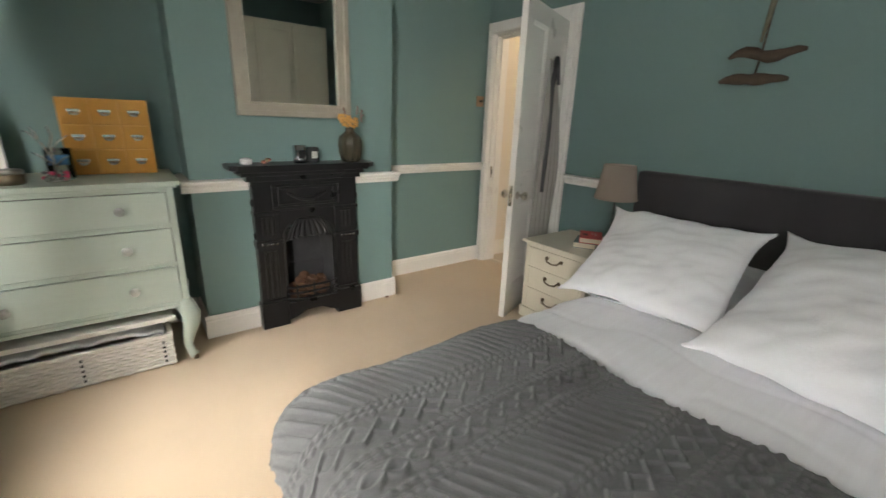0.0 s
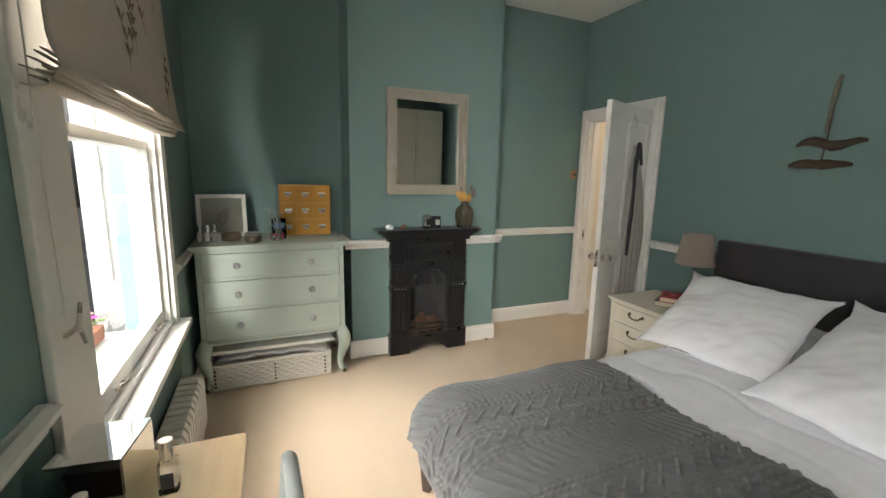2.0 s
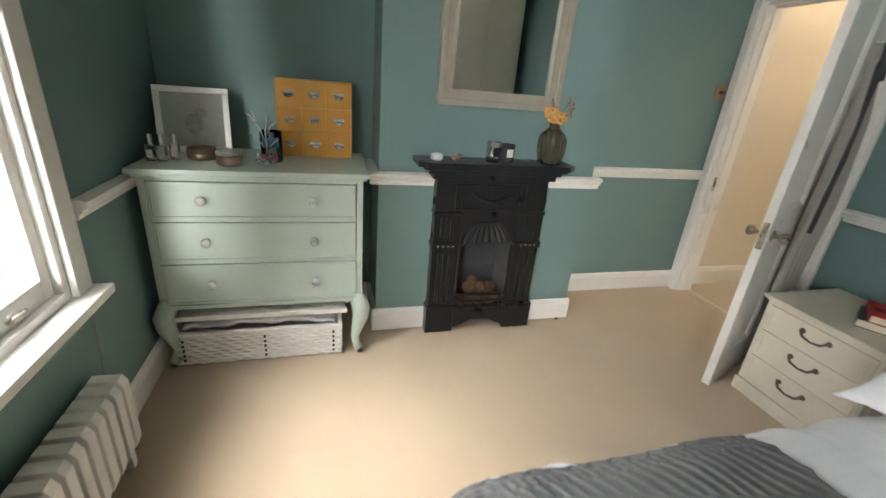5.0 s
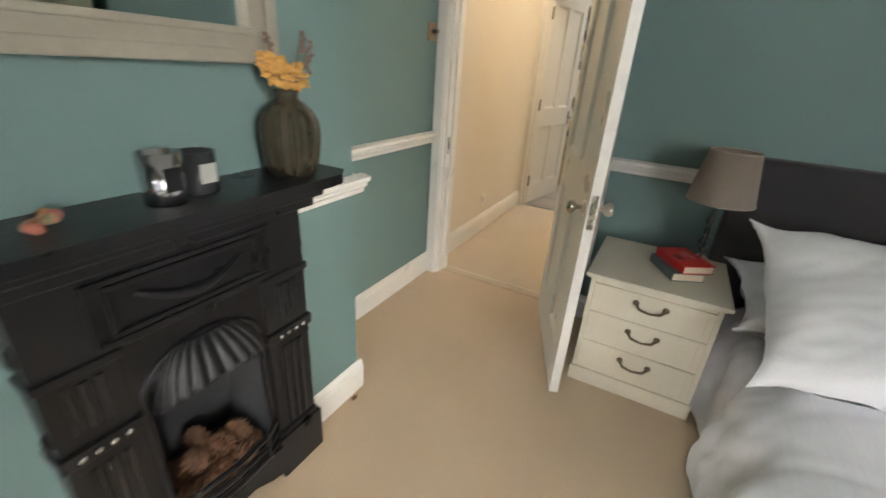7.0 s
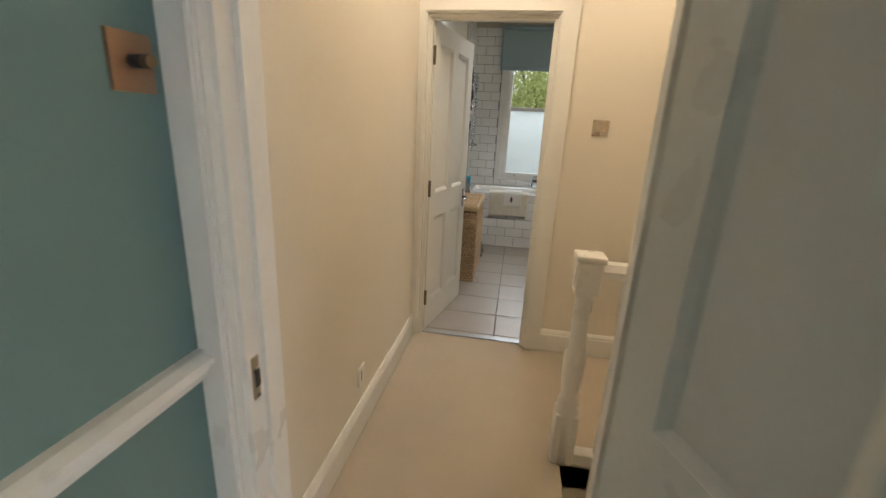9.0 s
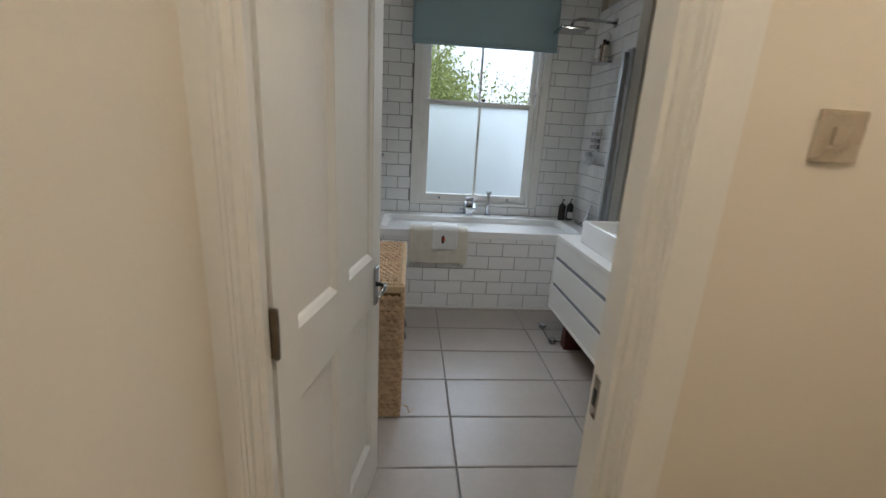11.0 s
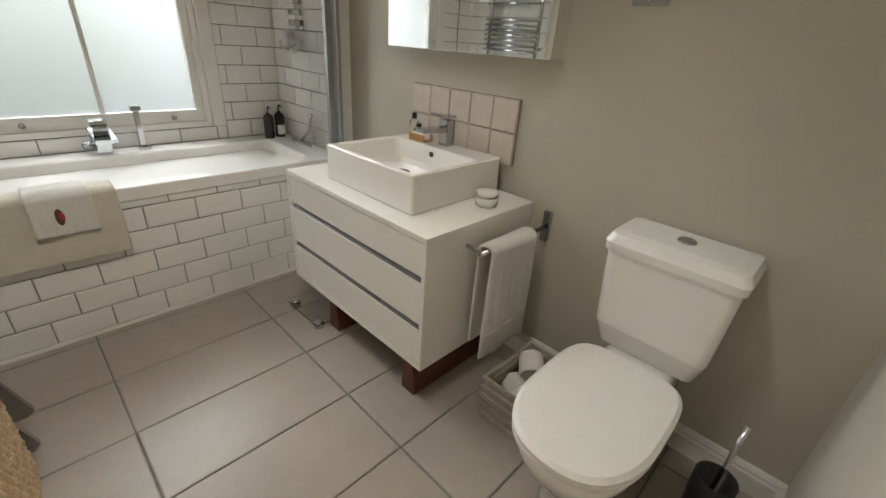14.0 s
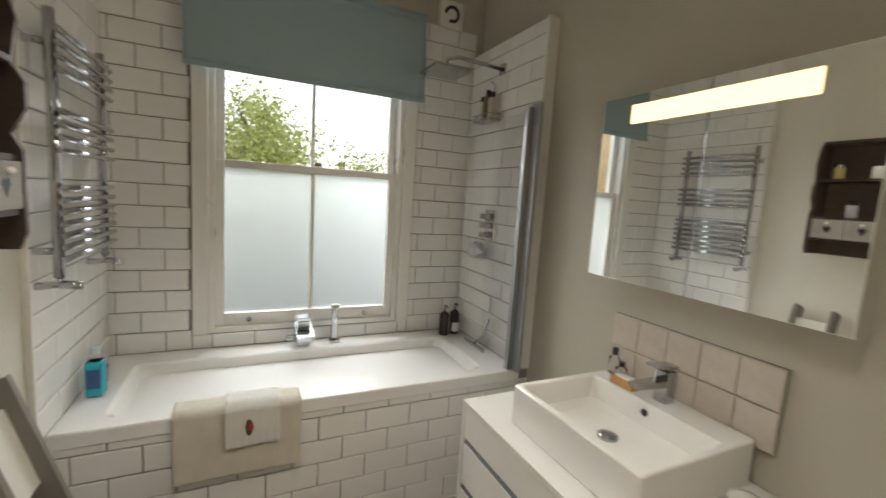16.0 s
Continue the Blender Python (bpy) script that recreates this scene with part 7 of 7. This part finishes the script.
for x0, x1 in ((MX0, MX0 + 0.435), (MX0 + 0.438, MX1)):
    part("mirror_door", box(x0, x1, MY - 0.020, MY, MZ0, MZ1, 0.002), MIRROR, mc, "mirrored door")
lt = part("light_strip", box(6.541, 7.126, MY + 0.001, MY + 0.004, 1.877, 1.945), glow("warm light strip", (1.0, 0.76, 0.46), 1.6), mc, "glowing frosted light strip")
so = thing("shaver_socket", "brushed steel shaver socket plate", "socket", (6.145, BATH_R, 1.445))
part("plate", box(6.090, 6.196, BATH_R, BATH_R + 0.008, 1.446, 1.610, 0.003), ALU, so)
part("outlet", box(6.108, 6.180, BATH_R + 0.008, BATH_R + 0.011, 1.468, 1.506, 0.002), WHITE, so)
for x in (6.122, 6.136, 6.152, 6.166):
    part("pin_hole", box(x - 0.003, x + 0.003, BATH_R + 0.011, BATH_R + 0.012, 1.480, 1.494), BLACK, so)
for x, z in ((6.143, 1.458), (6.143, 1.598)):
    part("screw", lathe([(0, 0.0085), (0.004, 0.0085), (0, 0.010)], (x, BATH_R, z), 10, "y"), NICKEL, so)

# towel on the vanity's side rail
tr2 = thing("towel_bar", "chrome towel bar on the side of the vanity", "towel bar", (6.35, 1.25, 0.66))
part("bar", tube([(6.335, 1.02, 0.665), (6.335, 1.43, 0.665)], 0.009, 10), CHROME, tr2, smooth=True)
part("mount", tube([(6.413, 1.41, 0.665), (6.335, 1.41, 0.665)], 0.008, 8), CHROME, tr2, smooth=True)
part("wall_mount", boxes([(6.318, 6.352, BATH_R, BATH_R + 0.02, 0.60, 0.73)], 0.004), CHROME, tr2)


def hung(u, v):
    y = 1.135 + 0.265 * v
    s = u * 0.94
    w = 0.004 * math.sin(v * 9 + 2 * u) + 0.0015 * math.sin(v * 33 + 3 * u)
    if s < 0.42:
        return (6.360 + w * 0.4, y, 0.26 + s)
    if s < 0.48:
        a = math.pi * (s - 0.42) / 0.06
        return (6.335 + 0.024 * math.cos(a), y, 0.672 + 0.012 * math.sin(a))
    e = s - 0.48
    return (6.308 - w * min(1, e * 5) - 0.010 * e, y + 0.015 * e * (v - 0.5), 0.672 - e)


tw3 = thing("hand_towel", "white hand towel hanging on the vanity's bar", "towel", (6.33, 1.27, 0.21))
part("cloth", sheet(hung, 70, 40, 0.009), TOWELW, tw3, smooth=True)
for z in (0.30, 0.325):
    part("border", tube([(6.296 - 0.004, 1.135 + 0.265 * k / 12, z) for k in range(13)], 0.004, 6), TOWELW, tw3, smooth=True)

# toilet
to = thing("toilet", "white close-coupled toilet with a soft square cistern", "toilet", (5.82, 1.40, 0))
part("cistern", loft([R(5.655, 5.965, BATH_R + 0.012, 1.195, 0.42, 0.03), R(5.635, 5.985, BATH_R + 0.010, 1.215, 0.50, 0.03), R(5.622, 6.000, BATH_R + 0.008, 1.232, 0.765, 0.03)]), CERAMIC, to, smooth=False)
ld = part("cistern_lid", loft([R(5.614, 6.008, BATH_R + 0.006, 1.240, 0.768, 0.03), R(5.612, 6.010, BATH_R + 0.006, 1.242, 0.795, 0.03), R(5.625, 5.998, BATH_R + 0.012, 1.230, 0.822, 0.03), R(5.66, 5.96, BATH_R + 0.04, 1.20, 0.828, 0.03)]), CERAMIC, to)
bt2 = part("flush_button", lathe([(0, 0.826), (0.027, 0.826), (0.027, 0.832), (0.022, 0.836), (0, 0.837)], (5.81, 1.125, 0), 22), CHROME, ld, "chrome dual flush button", smooth=True)


def oval(z, sx, sy, y0=1.50, p=2.4, n=44):
    pts = []
    for k in range(n):
        a = 2 * math.pi * k / n
        c, s = math.cos(a), math.sin(a)
        e = p if s > 0 else 4.5
        pts.append((5.812 + sx * math.copysign(abs(c) ** (2 / e), c), y0 + sy * math.copysign(abs(s) ** (2 / e), s), z))
    return pts


part("pan", loft([oval(0.0, 0.105, 0.17, 1.42), oval(0.03, 0.105, 0.17, 1.42), oval(0.14, 0.10, 0.18, 1.44), oval(0.26, 0.135, 0.215, 1.49), oval(0.35, 0.165, 0.245, 1.51), oval(0.405, 0.172, 0.252, 1.515)]), CERAMIC, to, smooth=True)
part("pan_back", box(5.70, 5.925, BATH_R + 0.02, 1.30, 0.20, 0.415, 0.03, seg=3), CERAMIC, to, smooth=True)
part("seat", loft([oval(0.410, 0.176, 0.252, 1.525), oval(0.414, 0.180, 0.256, 1.525), oval(0.424, 0.180, 0.256, 1.525), oval(0.427, 0.176, 0.252, 1.525)]), VANITY, to)
part("seat_lid", loft([oval(0.429, 0.178, 0.254, 1.525), oval(0.433, 0.182, 0.258, 1.525), oval(0.446, 0.182, 0.258, 1.525), oval(0.456, 0.170, 0.246, 1.525), oval(0.459, 0.12, 0.19, 1.525)]), VANITY, to, "closed ivory seat lid")
for x in (5.735, 5.89):
    part("hinge", tube([(x - 0.02, 1.285, 0.435), (x + 0.02, 1.285, 0.435)], 0.011, 10), CHROME, to)
o = thing("toilet_brush", "black toilet brush pot with a steel handle", "toilet brush", (5.50, 1.30, 0))
part("pot", lathe([(0, 0), (0.05, 0), (0.056, 0.25), (0.050, 0.25), (0.046, 0.02), (0, 0.02)], (5.50, 1.30, 0), 22), BLACK, o, smooth=True)
part("handle", tube([(5.50, 1.30, 0.10), (5.495, 1.28, 0.30), (5.49, 1.24, 0.42)], [0.006, 0.007, 0.009], 8), CHROME, o, smooth=True)
o = thing("cleaner_bottle", "white cleaner bottle with a red cap beside the brush", "bottle", (5.50, 1.42, 0))
part("flask", lathe([(0, 0), (0.035, 0), (0.035, 0.15), (0.015, 0.19), (0, 0.19)], (5.49, 1.43, 0), 18), WHITE, o, smooth=True)
part("cap", lathe([(0.020, 0.19), (0.017, 0.24), (0, 0.24)], (5.49, 1.43, 0), 16), RED, o, smooth=True)
bk = thing("toilet_roll_basket", "grey woven basket holding toilet rolls", "basket", (6.150, 1.30, 0))
GWICK = surface("grey washed willow", (0.36, 0.33, 0.27), 0.8, var=0.25, scale=30, fine=120, bump=0.6)
for k in range(9):
    z = 0.012 + 0.022 * k
    ins = 0.006 * (k % 2)
    part("weave_ring", tube([(6.065 + ins, 1.14 + ins, z), (6.235 - ins, 1.14 + ins, z), (6.235 - ins, 1.44 - ins, z), (6.065 + ins, 1.44 - ins, z), (6.065 + ins, 1.14 + ins, z)], 0.012, 7), GWICK, bk)
part("liner", boxes([(6.070, 6.230, 1.145, 1.435, 0.004, 0.012)]), GWICK, bk)
PAPERW = surface("white tissue", (0.78, 0.75, 0.70), 0.95, var=0.05, fine=200, bump=0.4)
for x, y, z, rx, rz in ((6.110, 1.22, 0.07, 90, 20), (6.180, 1.30, 0.08, 80, 60), (6.110, 1.37, 0.12, 75, -30), (6.170, 1.22, 0.16, 70, 40)):
    o = thing("toilet_roll", "white toilet roll lying in the basket", "toilet roll", (x, y, z), rz, "toilet rolls")
    m = Matrix.Rotation(radians(rx), 4, "X")
    bm = lathe([(0.02, -0.045), (0.048, -0.045), (0.05, -0.04), (0.05, 0.04), (0.048, 0.045), (0.02, 0.045), (0.02, -0.0449)], (0, 0, 0), 22)
    bm.transform(m)
    part("paper", bm, PAPERW, o, local=True, smooth=False)
    bm = lathe([(0.0185, -0.044), (0.0198, -0.044), (0.0198, 0.044), (0.0185, 0.044), (0.0185, -0.0439)], (0, 0, 0), 16)
    bm.transform(m)
    part("tube", bm, surface("card", (0.36, 0.28, 0.20), 0.9), o, local=True)
sc2 = thing("bathroom_scale", "clear glass bathroom scale half under the vanity", "scale", (7.24, 1.50, 0))
part("platform", box(7.10, 7.40, 1.36, 1.655, 0.022, 0.030, 0.003), CLEAR, sc2)
for x in (7.13, 7.365):
    for y in (1.39, 1.625):
        part("foot", lathe([(0, 0), (0.026, 0), (0.026, 0.022), (0.022, 0.034), (0, 0.036)], (x, y, 0), 18), CHROME, sc2, smooth=True)

# ---- bathroom: hamper, folded stool, wall shelf ----
hp = thing("laundry_hamper", "tall woven seagrass laundry hamper with a hinged lid", "hamper", (6.72, 2.87, 0))
HX0, HX1, HY0, HY1, HZ = 6.320, 7.065, 2.685, 3.040, 0.70


def strand(p, q, r, phase):
    """One plaited row from p to q: a rope that swells and dips strand by strand."""
    p, q = Vector(p), Vector(q)
    n = max(12, int((q - p).length / 0.0085))
    up = Vector((0, 0, 1)) if abs((q - p).normalized().z) < 0.5 else Vector((1, 0, 0))
    pts, rad = [], []
    for i in range(n + 1):
        w = math.sin(2 * math.pi * (i / 4.0) + phase)
        k = noise.noise(Vector((i * 0.35, phase * 3.0, p.x * 9 + p.z * 7)))
        pts.append(p + (q - p) * i / n + up * (0.0016 * w + 0.0022 * k))
        rad.append(r * (0.86 + 0.20 * w + 0.16 * k))
    return tube(pts, rad, 7)


# dark brown core: the shade between strands put into its colour
part("core", box(HX0 + 0.008, HX1 - 0.008, HY0 + 0.010, HY1 - 0.01, 0.004, HZ - 0.004), WEAVESHADE, hp)
for k in range(26):
    z = 0.014 + 0.0252 * k
    part("strand", strand((HX0 + 0.004, HY0 + 0.006, z), (HX1 - 0.004, HY0 + 0.006, z), 0.0138, math.pi * (k % 2)), SEAGRASS, hp)
    part("strand", strand((HX0 + 0.006, HY0 + 0.004, z), (HX0 + 0.006, HY1 - 0.006, z), 0.0138, math.pi * (k % 2)), SEAGRASS, hp)
ld = part("lid", box(HX0 - 0.010, HX1 + 0.008, HY0 - 0.010, HY1 + 0.004, HZ - 0.026, HZ + 0.012, 0.008), CANE, hp, "lid bound in flat pale cane")
part("lid_core", box(HX0 + 0.022, HX1 - 0.020, HY0 + 0.022, HY1 - 0.006, HZ + 0.012, HZ + 0.016), WEAVESHADE, ld)
for k in range(27):
    x = HX0 + 0.034 + 0.0262 * k
    zz = HZ + 0.018 + 0.004 * math.sin(2 * math.pi * x / 0.21)
    part("strand", strand((x, HY0 + 0.020, zz), (x, HY1 - 0.008, zz), 0.0140, math.pi * (k % 2)), SEAGRASS, ld)
part("lid_edge", tube([(HX0 + 0.745 * k / 60, HY0 + 0.006, HZ + 0.014 + 0.003 * math.sin(k * 2.1)) for k in range(61)], 0.011, 7), CANE, ld)
part("front_edge", tube([(HX0 + 0.006, HY0 + 0.355 * k / 40, HZ + 0.014 + 0.003 * math.sin(k * 2.1)) for k in range(41)], 0.012, 7), CANE, ld)
part("hand_hole", box(HX0 - 0.014, HX0 - 0.004, 2.80, 2.92, HZ - 0.085, HZ - 0.050, 0.003), BLACK, hp)
part("loop", tube([(HX0 + 0.02, HY0 - 0.012, 0.06), (HX0 + 0.05, HY0 - 0.04, 0.03), (HX0 + 0.03, HY0 - 0.05, 0.006), (HX0 + 0.06, HY0 - 0.07, 0.006)], 0.003, 6), SEAGRASS, hp)
st = thing("folding_stool", "folded grey painted wooden step stool leaning on the wall", "stool", (7.28, 2.95, 0))
for x in (7.13, 7.32):
    part("rail", prism([(3.042, 1.00), (2.965, 1.03), (2.660, 0.02), (2.680, 0.0), (2.760, 0.0)], x, x + 0.022, "x"), GREYS, st)
    part("foot", prism([(3.035, 0.80), (3.015, 0.80), (3.015, 0.0), (3.035, 0.0)], x + 0.025, x + 0.045, "x"), WHITE2, st)
for t0, t1 in ((0.94, 0.72), (0.55, 0.33)):
    y = lambda z: 2.675 + 0.285 * z
    part("step_board", prism([(y(t0) + 0.05, t0), (y(t0) + 0.03, t0 + 0.006), (y(t1) + 0.03, t1 + 0.006), (y(t1) + 0.05, t1)], 7.152, 7.32, "x"), WHITE2, st, "white inner board")
ws = thing("wall_shelf", "dark brown wooden wall cabinet with scrolled sides and small drawers", "wall cabinet", (6.980, 2.970, 1.36))
side = [(3.048, 1.36), (2.920, 1.36), (2.905, 1.40), (2.905, 1.60), (2.925, 1.64), (2.895, 1.70), (2.895, 1.76), (2.920, 1.80), (2.905, 1.90), (2.930, 2.0), (2.960, 2.04), (3.048, 2.04)]
for x in (6.640, 7.302):
    part("side", prism(side, x, x + 0.018, "x"), DARKWOOD, ws)
part("back", box(6.658, 7.302, 3.036, 3.048, 1.36, 2.04), DARKWOOD, ws)
for z in (1.445, 1.575, 1.80, 2.02):
    part("shelf", box(6.658, 7.302, 2.915, 3.036, z, z + 0.014), DARKWOOD, ws)
for k in range(4):
    x0 = 6.661 + 0.16 * k
    d = part("drawer", box(x0, x0 + 0.157, 2.905, 3.030, 1.461, 1.573, 0.003), surface("limed drawer front", (0.33, 0.30, 0.27), 0.6, var=0.25, scale=10), ws)
    part("heart_cutout", prism([(x0 + 0.078, 1.49), (x0 + 0.098, 1.52), (x0 + 0.090, 1.535), (x0 + 0.078, 1.526), (x0 + 0.066, 1.535), (x0 + 0.058, 1.52)], 2.904, 2.905, "y"), BLACK, d)
    part("knob", ball((x0 + 0.078, 2.896, 1.55), 0.010), CERAMIC, d, smooth=True)
rs = random.Random(12)
for k in range(7):
    x, z = 6.720 + 0.085 * k, 1.589 if k % 2 else 1.814
    h = rs.uniform(0.07, 0.13)
    o = thing("toiletry_jar", "small toiletry jar on the wall cabinet", "jar", (x, 2.970, z), 0, "jars on the wall cabinet")
    m = (surface("honey glass", (0.42, 0.36, 0.16), 0.2), surface("pale tub", (0.62, 0.62, 0.58), 0.4), surface("grey tub", (0.30, 0.31, 0.30), 0.4))[k % 3]
    part("jar_body", lathe([(0, z), (0.024, z), (0.026, z + 0.006), (0.026, z + h * 0.8), (0, z + h * 0.8)], (x, 2.970, 0), 18), m, o, smooth=True)
    part("lid", lathe([(0.022, z + h * 0.8), (0.022, z + h), (0, z + h)], (x, 2.970, 0), 18), (SILVER, WHITE, BLACK)[k % 3], o)
o = thing("hanging_soap", "round orange soap hanging on the wall below the cabinet", "soap", (6.86, 3.020, 1.17))
part("ball", ball((6.86, 3.005, 1.20), 0.034, (1, 0.8, 1), 3), surface("orange soap", (0.75, 0.26, 0.03), 0.4), o, smooth=True)
part("cord", tube([(6.86, 3.025, 1.30), (6.86, 3.010, 1.23)], 0.003, 6), BRASSD, o)
